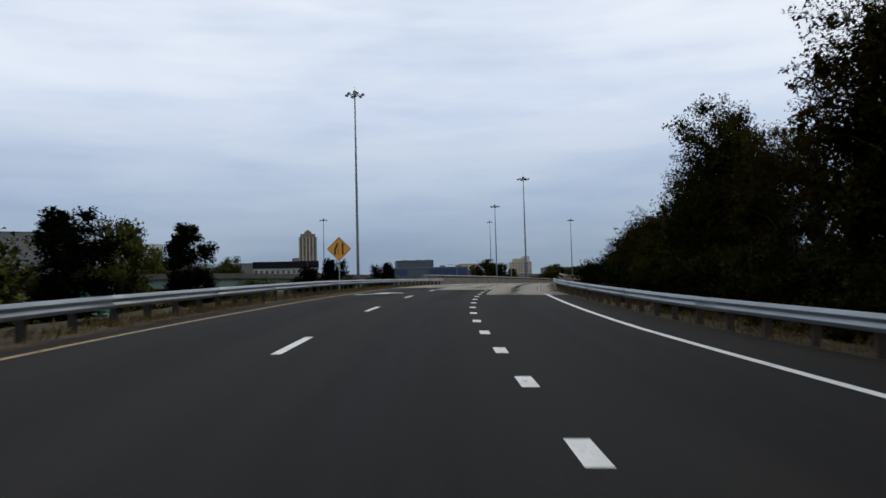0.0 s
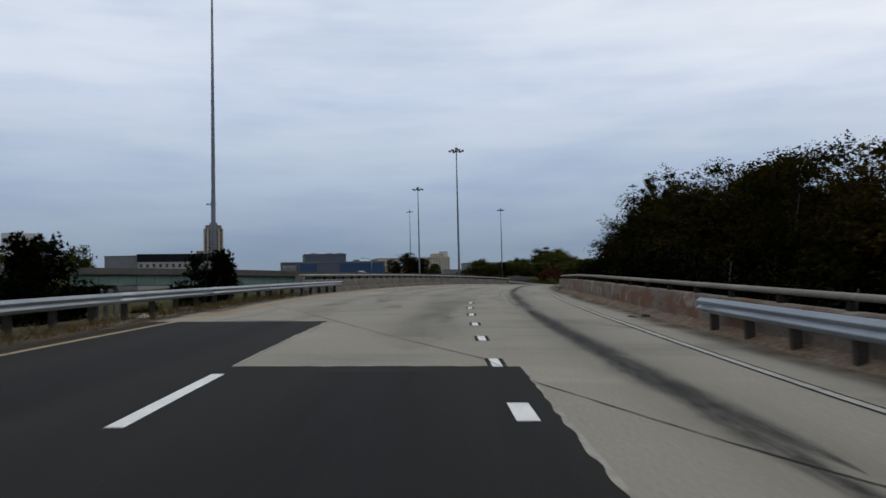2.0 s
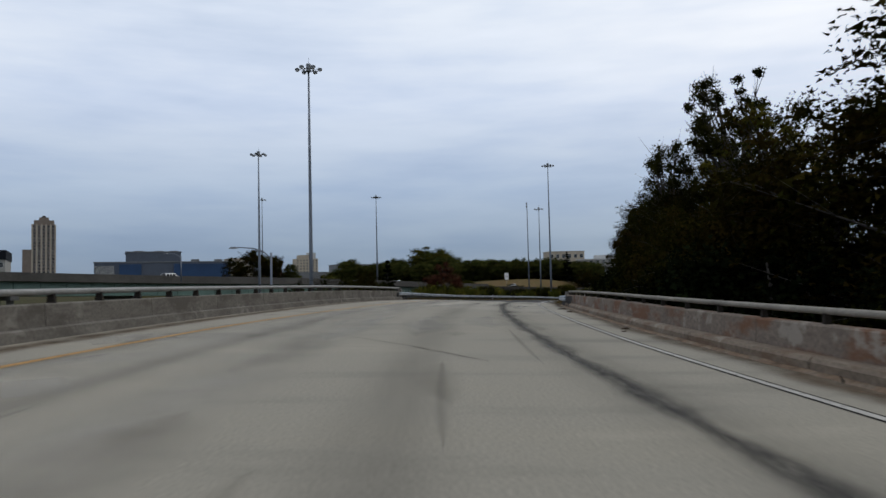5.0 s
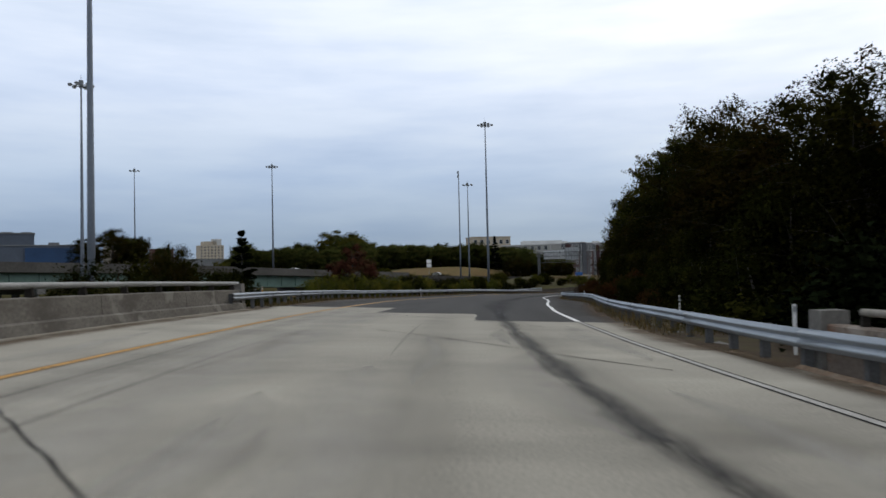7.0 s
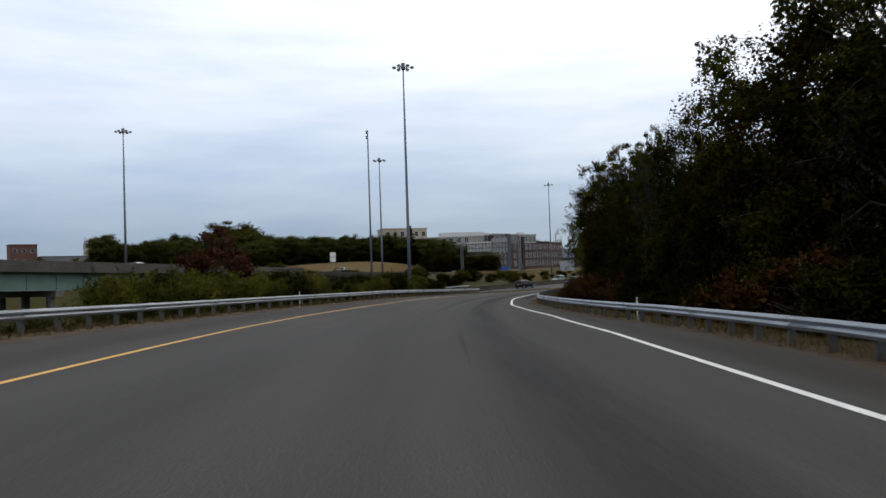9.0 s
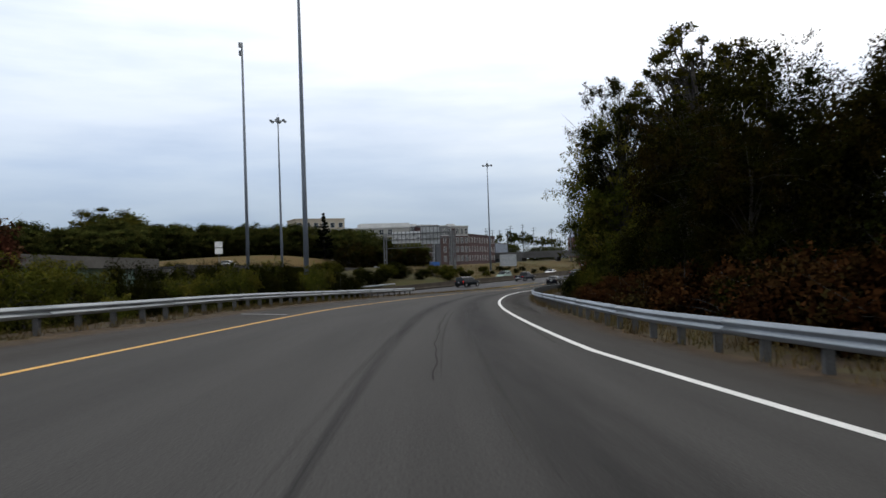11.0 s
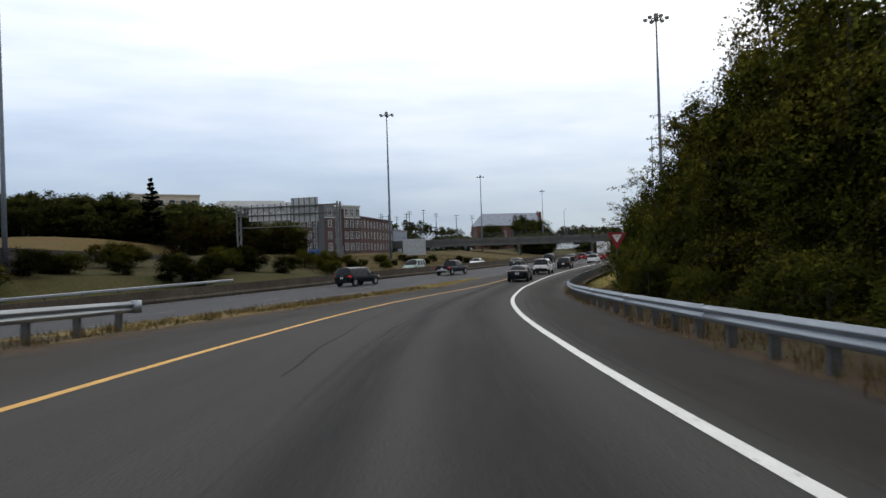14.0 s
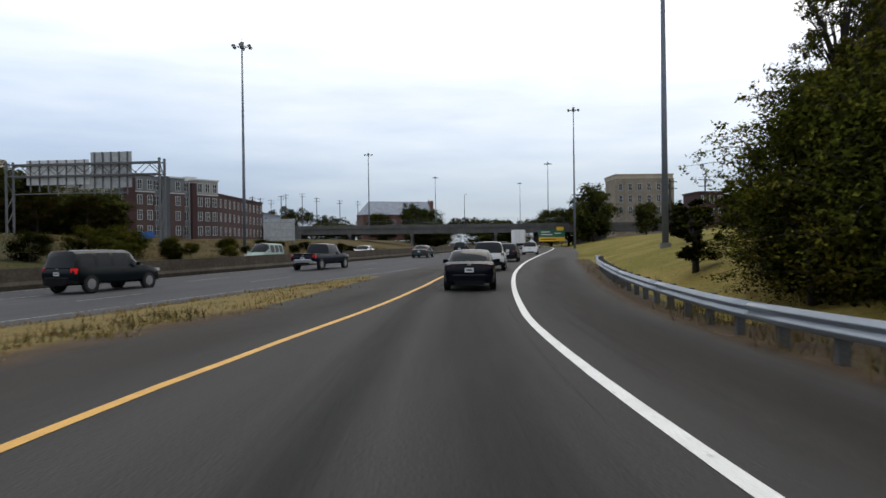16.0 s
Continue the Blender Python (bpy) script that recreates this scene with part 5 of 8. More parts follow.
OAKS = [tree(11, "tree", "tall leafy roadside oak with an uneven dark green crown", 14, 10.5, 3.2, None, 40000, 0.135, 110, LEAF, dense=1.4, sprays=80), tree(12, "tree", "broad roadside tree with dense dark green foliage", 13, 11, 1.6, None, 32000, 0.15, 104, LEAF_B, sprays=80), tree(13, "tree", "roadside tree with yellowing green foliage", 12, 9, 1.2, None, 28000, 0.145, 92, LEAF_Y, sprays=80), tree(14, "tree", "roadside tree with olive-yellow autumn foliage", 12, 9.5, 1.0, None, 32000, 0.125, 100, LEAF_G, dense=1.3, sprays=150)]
FARS = [tree(15, "tree", "leafy dark green tree seen far across the road", 14, 10.5, 1.4, None, 9000, 0.36, 74, LEAF_F, group="far trees", dense=1.8), tree(16, "tree", "rounded green tree in the belt of woods", 13, 11, 1.0, None, 9200, 0.36, 78, LEAF_F, group="far trees", dense=1.8)]
TALLS = [tree(21, "tree", "slender tall tree with an open crown showing its limbs", 18, 9.5, 9.0, None, 15000, 0.15, 120, LEAF, 0.5, bare=40, dense=1.0), tree(22, "tree", "thin-leaved tall tree with bare twigs at its top", 16, 7.5, 5.0, None, 12000, 0.14, 140, LEAF_Y, 0.45, bare=34, dense=1.0), tree(23, "tree", "tall dark tree with a heavy crown high on its trunk", 18, 10.5, 7.8, None, 18000, 0.145, 100, LEAF, 0.35, bare=24, sprays=60)]
LOCUST = tree(24, "tree", "slender forked tree with a small flat crown on a bare trunk", 16, 5.2, 11.2, None, 7500, 0.14, 40, LEAF, 0.2, bare=24, dense=1.5)
SHRUBS = [tree(31, "shrub", "dense green shrub growing beside the road", 3.6, 4.6, 0.1, None, 8000, 0.115, 34, LEAF, group="roadside shrubs", dense=1.9), tree(32, "shrub", "yellow-green shrub growing beside the road", 3.0, 4.4, 0.1, None, 8000, 0.11, 32, LEAF_Y, group="roadside shrubs", dense=1.9), tree(33, "shrub", "low shrub hung with brown vine leaves", 2.2, 4.2, 0.05, None, 7500, 0.1, 28, LEAF_O, group="roadside shrubs", dense=1.7)]
BUSHES = [tree(36, "bush", "tall dense dark green bush at the edge of the wood", 6, 7, 0.1, None, 14000, 0.12, 70, LEAF, group="tall bushes", dense=1.7), tree(37, "bush", "tall yellow-green bush beside the road", 6, 7, 0.1, None, 14000, 0.11, 70, LEAF_G, group="tall bushes", dense=1.6, sprays=70), tree(38, "bush", "tall bush under the wood with deep shade put into its near-black leaf colour", 6, 7, 0.1, None, 14000, 0.12, 70, LEAF_D, group="tall bushes", dense=1.7)]
MAGNOLIAS = [tree(41, "magnolia", "dark evergreen magnolia beside the guardrail", 7.0, 3.6, 0.2, None, 18000, 0.125, 70, LEAF_D, cone=False, group="magnolias", dense=1.6), tree(42, "magnolia", "dark conical evergreen magnolia beside the guardrail", 6.4, 3.4, 0.2, None, 16000, 0.125, 60, LEAF_D, cone=True, group="magnolias", dense=1.6)]


def cedar(seed, name, label, h, width, material):
    """A conifer with whorls of drooping boughs and a thin leader; base at the origin."""
    rng = np.random.default_rng(seed)
    root = thing(name, label, "tree", group="conifers")
    tr, cen, rad = Shape(), [], []
    tr.tube([(0, 0, -0.4), (0, 0, h * 0.5), (0, 0, h)], [0.016 * h, 0.009 * h, 0.001 * h], 8)
    for z in np.linspace(0.06, 0.95, 26):
        reach = width / 2 * (1 - z) ** 0.9 + 0.004 * h
        for k in range(7):
            a, r = rng.uniform(0, 2 * math.pi), reach * rng.uniform(0.6, 1.15)
            z = min(0.985, max(0.04, z + rng.normal() * 0.018 * (1.2 - z)))
            tip = np.array([math.cos(a) * r, math.sin(a) * r, h * z + 0.03 * h + 0.05 * r])
            tr.tube([(0, 0, h * z), tip * np.array([0.5, 0.5, 1]) + np.array([0, 0, 0.03 * r]), tip], [0.003 * h, 0.002 * h, 0.0008 * h], 4, False)
            for f in (0.35, 0.65, 0.95):
                cen.append((tip[0] * f, tip[1] * f, h * z + (tip[2] - h * z) * f))
                rad.append(0.036 * h * (1.0 - z) + 0.0035 * h)
    cen, rad = np.array(cen), np.array(rad)
    part("trunk", tr, BARK, root, "", True)
    part("crown", leaf_mesh("crown", [leaves(rng, cen, rad, 24000, 0.014 * h)], material), None, root)
    return root


SPRUCE = cedar(51, "conifer", "dark pointed conifer rising above other trees", 16, 6.5, LEAF_D)
REDTREE = tree(61, "tree", "russet autumn tree with a spreading crown", 12, 11, 1.5, None, 13000, 0.27, 60, LEAF_R, 0.2, bare=8)
PINE = tree(71, "young_pine", "small scrubby young pine on the grass bank", 3.6, 2.4, 0.35, None, 6000, 0.1, 30, LEAF, 0.3, group="young pines")
ALL = [(OAKS[0], 14), (OAKS[1], 13), (OAKS[2], 12), (OAKS[3], 12), (FARS[0], 14), (FARS[1], 13), (TALLS[0], 18), (TALLS[1], 16), (TALLS[2], 18), (LOCUST, 16), (SHRUBS[0], 3.6), (SHRUBS[1], 3.0), (SHRUBS[2], 2.2), (BUSHES[0], 6), (BUSHES[1], 6), (BUSHES[2], 6), (MAGNOLIAS[0], 7.0), (MAGNOLIAS[1], 6.4), (SPRUCE, 16), (REDTREE, 12), (PINE, 3.6)]


def plant(src, x, y, top, spread=1.0, turn=None, base=None):
    """A copy of a tree with its foot on the ground and its top at the height given."""
    z = gz(x, y) if base is None else base
    if src in SHRUBS[:2] and top - z > 4.2:
        src, spread = BUSHES[src == SHRUBS[1]], spread * 1.1
    hgt = dict(ALL)[src]
    k = max(top - z, 0.6) / hgt
    turn = (x * 53 + y * 29) % 360 if turn is None else turn
    return copy_thing(src, pose(x, y, z, 0, 0, turn) @ Matrix.Diagonal((k * spread, k * spread, k, 1)))


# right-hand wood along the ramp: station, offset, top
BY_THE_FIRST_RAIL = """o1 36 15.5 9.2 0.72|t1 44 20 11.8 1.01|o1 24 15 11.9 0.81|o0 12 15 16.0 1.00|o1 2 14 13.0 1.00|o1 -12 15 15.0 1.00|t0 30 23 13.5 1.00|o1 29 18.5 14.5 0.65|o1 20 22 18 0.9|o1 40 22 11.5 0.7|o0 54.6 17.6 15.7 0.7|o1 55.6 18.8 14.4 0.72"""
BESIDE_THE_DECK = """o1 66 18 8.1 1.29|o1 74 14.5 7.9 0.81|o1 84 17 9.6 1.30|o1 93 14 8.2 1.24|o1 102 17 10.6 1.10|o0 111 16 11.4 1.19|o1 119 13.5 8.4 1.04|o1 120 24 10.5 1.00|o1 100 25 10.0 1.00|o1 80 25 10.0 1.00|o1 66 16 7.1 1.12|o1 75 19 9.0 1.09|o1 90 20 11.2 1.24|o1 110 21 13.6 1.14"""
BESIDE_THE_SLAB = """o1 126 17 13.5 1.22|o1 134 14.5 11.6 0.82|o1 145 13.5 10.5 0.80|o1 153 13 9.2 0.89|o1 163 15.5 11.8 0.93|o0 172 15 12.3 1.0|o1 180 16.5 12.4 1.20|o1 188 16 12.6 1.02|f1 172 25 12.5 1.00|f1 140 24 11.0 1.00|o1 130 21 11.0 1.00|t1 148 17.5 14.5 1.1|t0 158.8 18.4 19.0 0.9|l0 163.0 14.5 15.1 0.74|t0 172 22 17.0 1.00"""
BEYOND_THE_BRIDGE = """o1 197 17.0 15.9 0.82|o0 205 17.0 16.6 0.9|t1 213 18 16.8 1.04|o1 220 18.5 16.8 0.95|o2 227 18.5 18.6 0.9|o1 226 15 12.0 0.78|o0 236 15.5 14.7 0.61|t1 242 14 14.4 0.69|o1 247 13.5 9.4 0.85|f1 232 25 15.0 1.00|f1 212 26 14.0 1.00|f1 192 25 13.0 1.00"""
ALONG_THE_CURVE = """o1 254 11.8 8.3 0.73|o0 258 14.5 12.8 0.94|o1 266 13 11.6 0.80|t1 272 15 17.8 1.18|t2 286.5 12.4 17.4 0.85|o3 288 12.4 15.8 0.8|o3 297 12.6 9.8 0.72|t0 292 18 20.5 1.15|f1 290 22 11.5 1.00|f1 270 22 11.5 1.00|f1 250 22 14.0 1.00"""
BEFORE_THE_MERGE = """o3 304 13 10.2 0.65|o3 309 12.2 11.0 0.85|o3 316 12.4 12.2 0.82|o3 322 13.4 11.0 0.8|o3 329 12.8 8.7 0.90|f1 310 22 17.0 1.00|o3 331 13.5 10.4 0.95|o1 338 15 9.3 0.8|f1 330 21 15.5 1.00"""
ABOVE_THE_MERGE = """t1 343 14.8 12.4 0.95|t1 347 16.0 12.5 0.9|t1 350 13.8 8.9 0.72|o3 356 18 10.9 0.76|t1 360 16.8 13.4 0.85|o3 366 20.5 13.8 0.9|t1 353 20 14.8 1.1|o1 364 19.5 11.0 0.80|f1 342 22 14.0 1.00"""
KINDS = {"f0": FARS[0], "f1": FARS[1], "o0": OAKS[0], "o1": OAKS[1], "o2": OAKS[2], "o3": OAKS[3], "t0": TALLS[0], "t1": TALLS[1], "t2": TALLS[2], "l0": LOCUST, "s0": SHRUBS[0], "s1": SHRUBS[1], "s2": SHRUBS[2], "m0": MAGNOLIAS[0], "m1": MAGNOLIAS[1]}
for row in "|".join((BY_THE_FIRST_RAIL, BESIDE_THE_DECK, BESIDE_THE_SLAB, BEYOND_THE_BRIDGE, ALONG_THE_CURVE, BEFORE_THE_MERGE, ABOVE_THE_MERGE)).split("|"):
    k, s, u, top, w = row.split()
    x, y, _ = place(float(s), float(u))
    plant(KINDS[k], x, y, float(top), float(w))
rnd = random.Random(5)
for s in np.arange(-10, 50, 4.2):
    x, y, z = place(s, 11.5 + rnd.uniform(-0.8, 1.2))
    plant(SHRUBS[rnd.choice((0, 0, 1))], x, y, z + rnd.uniform(1.6, 3.2), 1.0)
# bushes beside the deck: near-black leaves stand in for shade under the wood
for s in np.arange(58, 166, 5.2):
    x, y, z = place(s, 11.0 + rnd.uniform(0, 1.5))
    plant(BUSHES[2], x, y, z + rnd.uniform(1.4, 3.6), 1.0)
for s in np.arange(168, 342, 3.0):
    x, y, z = place(s, EDGE_R(s) + rnd.uniform(3.6, 5.2))
    plant(SHRUBS[rnd.choice((0, 0, 0, 2) if s < 236 else (0, 2, 2) if s < 268 else (0, 0, 1, 2))] if s < 296 else BUSHES[1], x, y, z + rnd.uniform(1.1, 2.9) * (1 if s < 325 else 1.3), 1.0)
for s in np.arange(172, 340, 5.0):
    x, y, z = place(s, EDGE_R(s) + rnd.uniform(6.0, 7.5))
    plant(BUSHES[0 if s < 266 else rnd.choice((0, 0, 1)) if s < 280 else 1], x, y, z + rnd.uniform(3.6, 6.2), 0.75)
for s, u, top in ((362.8, 11.0, 2.1), (391, 16, 3.4), (398, 17.5, 3.2), (386, 19, 4.8), (424, 19, 4.2), (372, 24, 6.5)):
    x, y, _ = place(s, u)
    plant(PINE, x, y, top + 0.7, 1.3)

for s, u, top in ((344, 11.5, 5.2), (347.5, 12, 6.2), (348, 10.6, 3.0), (351, 13.2, 6.8), (354, 13.0, 5.8), (351, 11.4, 3.2), (357, 14.8, 5.4), (355.5, 13.4, 3.2)):
    x, y, z = place(s, u)
    plant(BUSHES[1], x, y, top, 0.95 if top > 4 else 1.2)
# dark low growth behind the first guardrails
for s in np.arange(-8, 88, 1.6):
    x, y, z = place(s, GL1(s) - rnd.uniform(1.2, 2.4))
    plant(SHRUBS[0], x, y, z + rnd.uniform(-0.25, 0.3), 1.0, base=z - 1.0)
for s in np.arange(-8, 56, 1.7):
    x, y, z = place(s, GR1(s) + rnd.uniform(1.3, 2.6))
    plant(SHRUBS[rnd.choice((0, 0, 2))], x, y, z + rnd.uniform(0.1, 0.8), 1.0, base=z - 0.9)
# evergreens beside the first guardrail
for k, x, y, top, w in (("m0", -12.9, 26.4, 4.5, 1.1), ("m0", -11.7, 34.9, 4.7, 0.95), ("m1", -10.9, 60.4, 5.1, 0.85), ("m0", -9.8, 69.8, 5.3, 0.75), ("m0", -7.0, 83.5, 5.4, 0.8), ("m1", -17, 12, 5.2, 1), ("f1", -34, 52, 7.5, 1.0), ("f0", -42, 60, 8.5, 1.0), ("f1", -52, 78, 7.5, 1.1), ("f1", -69, 161, 20.8, 0.6), ("f0", -84.7, 220, 17.8, 0.9), ("f1", -74, 224, 13, 1.0), ("f0", -62, 218, 14.4, 0.75), ("f1", -94, 216, 14, 1.1), ("f0", -104, 214, 15, 1.1), ("f1", -68, 222, 12.4, 0.9), ("o1", -60, 110, 7.4, 1.2), ("f1", -30, 120, 4.8, 1.0)):
    plant(KINDS[k], x, y, top + (1.0 if k[0] == "m" else 0.3), w * (0.95 if k[0] == "m" else 1.15))
# scrub on the low ground between the ramp bridge and the upper bridge
for i in range(46):
    x, y, _ = place(rnd.uniform(58, 170), -rnd.uniform(16, 62))
    plant(SHRUBS[rnd.choice((0, 0, 1))], x, y, gz(x, y) + rnd.uniform(2.0, 4.6), 1.2)
# growth behind the second guardrail
plant(SPRUCE, 30.6, 193.7, 7.4, 1.2)
for x, y, top, w in ((24.5, 178, 5.0, 1.0), (27.2, 184.5, 5.2, 1.0), (22.5, 172, 4.4, 1.0), (29.0, 190.5, 5.3, 0.95), (26, 190, 6.0, 1.0), (23, 185, 6.0, 1.0)):
    plant(BUSHES[0], x, y, top, w)
for s in np.arange(180, 232, 1.7):
    x, y, z = place(s, GL2(s) - rnd.uniform(2.2, 3.4))
    plant(SHRUBS[0], x, y, z + rnd.uniform(0.15, 0.55), 1.1)
plant(OAKS[1], 25.5, 179.5, 6.2, 0.62)
plant(OAKS[0], 20.0, 197.0, 5.6, 0.62)
BUSH_TOP = curve([(220, 4.6), (245, 4.9), (252, 4.5), (257, 3.2), (263, 3.2), (268, 4.0), (280, 4.1), (292, 3.7), (300, 3.2), (306, 2.2), (312, 0.9), (318, -0.2), (336, -0.4)])
for s in np.arange(223, 306, 2.0):
    x, y, z = place(s, -14.8 - 0.8 * math.sin(s * 1.7) - max(0, (240 - s)) * 0.12)
    plant(BUSHES[rnd.choice((0, 1, 1) if s < 272 else (0, 0, 0, 1))], x, y, BUSH_TOP(s) - rnd.uniform(0.1, 1.1), 0.7)
for s in np.arange(236, 312, 2.2):
    x, y, z = place(s, -18 - rnd.uniform(0, 7))
    plant(BUSHES[rnd.choice((0, 1, 1) if s < 272 else (0, 0, 0, 1))], x, y, BUSH_TOP(s) + rnd.uniform(-0.7, 0.3), 0.75)
# round shrubs on the bank beyond the main road
for d in np.arange(6, 175, 5.2):
    ln = offset_line(MAIN, -26 - 3 * math.sin(d), 0, 1.0)
    i = int(340 + d + 3 * math.sin(d * 2.3))
    if i < len(ln):
        x, y = ln[i][0], ln[i][1]
        plant(SHRUBS[rnd.choice((0, 0, 1))], x, y, gz(x, y) + rnd.uniform(2.0, 3.4) * (1.0 if x < 166 else 0.62), 1.25)
# trees on the hill beyond the upper road and in the middle distance
HILL_NEAR = (("f0", 100, 392, 14.4, 1.0), ("f1", 88, 398, 14.2, 1.0), ("o1", 20, 336, 17.2, 0.95), ("o1", 26, 332, 15.0, 0.7), ("o1", 14, 332, 14.6, 0.7), ("o2", 62, 420, 12.5, 1.1), ("f1", 75, 440, 16, 1.1), ("f0", 88, 432, 16, 1), ("f1", 97, 425, 16.5, 1), ("f0", 106, 418, 15, 1), ("f1", 116, 417, 16.5, 1), ("f1", 126, 414, 16.3, 1), ("f0", 136, 414, 15.6, 1), ("f1", 146, 420, 16.4, 1), ("f1", 154, 427, 16, 1))
HILL_FAR = (("f0", 168, 416, 15, 0.9), ("f1", 176, 420, 15.5, 0.9), ("o2", 184, 414, 12.5, 0.8), ("f1", 188, 408, 11, 0.9), ("f1", 182, 402, 10, 0.9), ("f0", 176, 408, 12.5, 0.9), ("o2", 112, 482, 26.8, 1.2), ("f1", 120, 475, 21, 1.1), ("f1", 140, 470, 19, 1.1), ("f0", 155, 465, 18, 1.1), ("f1", 172, 462, 18, 1.0), ("f1", 90, 480, 17, 1.3), ("f0", 70, 500, 16, 1.3), ("f1", 45, 480, 12, 1.3), ("o2", 58, 470, 12, 1.3), ("f1", 30, 470, 11.5, 1.3))
for k, x, y, top, w in HILL_NEAR + HILL_FAR:
    plant(KINDS[k], x, y, top, w * 1.5)
    plant(KINDS["f0" if k == "f1" else "f1"], x + rnd.uniform(-7, 7), y + rnd.uniform(4, 10), top - rnd.uniform(0.5, 2.5), w * 1.5)
plant(SPRUCE, 160.0, 414.5, 18.9, 1.35)
plant(REDTREE, 62.5, 279.5, 10.8, 1.0)
plant(SHRUBS[0], 58, 276, 5.2, 1.0)
plant(SHRUBS[1], 68, 284, 4.8, 1.0)
# the belt of trees along the top of the bank, and the dark clump under the gantry
for i in range(46):
    t = i / 45
    x, y = 60 + 112 * t + rnd.uniform(-3, 3), 414 + 15 * t + rnd.uniform(-4, 12)
    plant(FARS[i % 2], x, y, rnd.uniform(13.4, 18.2), rnd.uniform(1.1, 1.5))
for x, y, top in ((174, 399, 9.2), (179, 395, 8.6), (169, 404, 9.4), (184, 398, 7.6), (163, 405, 11)):
    plant(OAKS[1], x, y, top, 1.2)
for d in np.arange(8, 175, 6.0):
    ln = offset_line(MAIN, -33 - 4 * math.sin(d * 1.3), 0, 1.0)
    i = int(340 + d + 3 * math.sin(d * 1.7))
    plant(SHRUBS[rnd.choice((0, 0, 1))], ln[i][0], ln[i][1], gz(ln[i][0], ln[i][1]) + rnd.uniform(1.8, 3.6) * (1.0 if ln[i][0] < 166 else 0.55), 1.3)
for x, y, top in ((322, 524, 12.5), (333, 533, 13), (341, 520, 11), (352, 515, 10.5), (312, 514, 13), (304, 520, 15), (368, 508, 10)):
    plant(FARS[1], x, y, top, 2.0)
plant(FARS[0], 427.5, 544.3, 24.2, 0.9)
plant(FARS[1], 431.5, 541, 21.5, 0.8)
for i in range(40):
    t = i / 39
    x, y = (286 + 70 * t, 510 + 52 * t) if i % 2 else (350 + 80 * t, 470 + 62 * t)
    plant(FARS[i % 3 % 2], x + rnd.uniform(-4, 4), y + rnd.uniform(-4, 4), rnd.uniform(6.5, 9.0) + 1.5 * (i % 2 == 0), 2.3)
# round the overpass and at the end of the road
for k, x, y, top, w in (("f1", 335, 540, 13.5, 1.8), ("f0", 345, 548, 13, 1.8), ("f1", 360, 530, 11.5, 1.8), ("f1", 318, 520, 13, 1.6), ("f0", 300, 505, 12, 1.5), ("f1", 420, 560, 19, 1.1), ("f1", 452, 552, 22, 1.0), ("f0", 332, 392, 19.6, 0.95), ("f1", 341, 398, 15, 1), ("f1", 300, 362, 11, 0.9), ("f0", 292, 352, 10.5, 0.9), ("f1", 350, 410, 13.5, 1), ("f1", 365, 425, 14, 1), ("f0", 280, 335, 10, 1), ("o2", 310, 330, 12, 1), ("f1", 400, 470, 11, 1.7), ("f0", 430, 500, 11.5, 1.8), ("f1", 480, 520, 12, 1.8), ("f1", 520, 540, 13, 1.8)):
    plant(KINDS[k], x, y, top, w * 1.25)
for src, _ in ALL:
    for o in (*src.children_recursive, src):
        bpy.data.objects.remove(o)

# far woods on the skyline
rng = np.random.default_rng(9)
cen, rad = [], []
for x0, y0, x1, y1, zt in ((-420, 520, -60, 760, 9), (-60, 720, 330, 760, 13), (330, 700, 480, 679, 26.5), (480, 679, 560, 668, 23.5), (560, 668, 640, 657, 20.5), (640, 657, 760, 640, 24), (560, 640, 900, 480, 21), (-420, 520, -600, 100, 8), (420, 380, 900, 480, 20), (140, 560, 300, 600, 15), (-160, 420, -40, 560, 10), (420, 380, 260, 120, 12), (260, 120, 100, -120, 10), (-600, 100, -300, -300, 6)):
    for t in np.arange(0, 1, 6.5 / math.hypot(x1 - x0, y1 - y0)):
        x, y = x0 + (x1 - x0) * t + rng.normal() * 2.5, y0 + (y1 - y0) * t + rng.normal() * 5
        top = zt + 2.6 * noise.noise((x * 0.03, y * 0.03, 0)) + rng.uniform(-1.4, 0.6)
        wide = rng.uniform(4.0, 6.5)
        for k in range(13):
            a, lift = rng.uniform(0, 2 * math.pi), rng.random()
            r = wide * math.sqrt(1 - lift**2) * rng.uniform(0.6, 1.0)
            cen.append((x + r * math.cos(a), y + r * math.sin(a), top - 8 + 6.2 * lift))
            rad.append(rng.uniform(1.7, 2.6))
        for z in np.arange(-2, top - 6, 4.0):
            cen.append((x + rng.normal() * 2, y + rng.normal() * 2, z))
            rad.append(4.2)
cen, rad = np.array(cen), np.array(rad)
far = part("far_woods", leaf_mesh("far_woods", [leaves(rng, cen, rad, 300000, 1.1, mid=np.array([100.0, 250.0, -400.0]))], LEAF_F), None)
tagged(far, "dark green belt of distant trees on the skyline", "woods", kind="stuff")

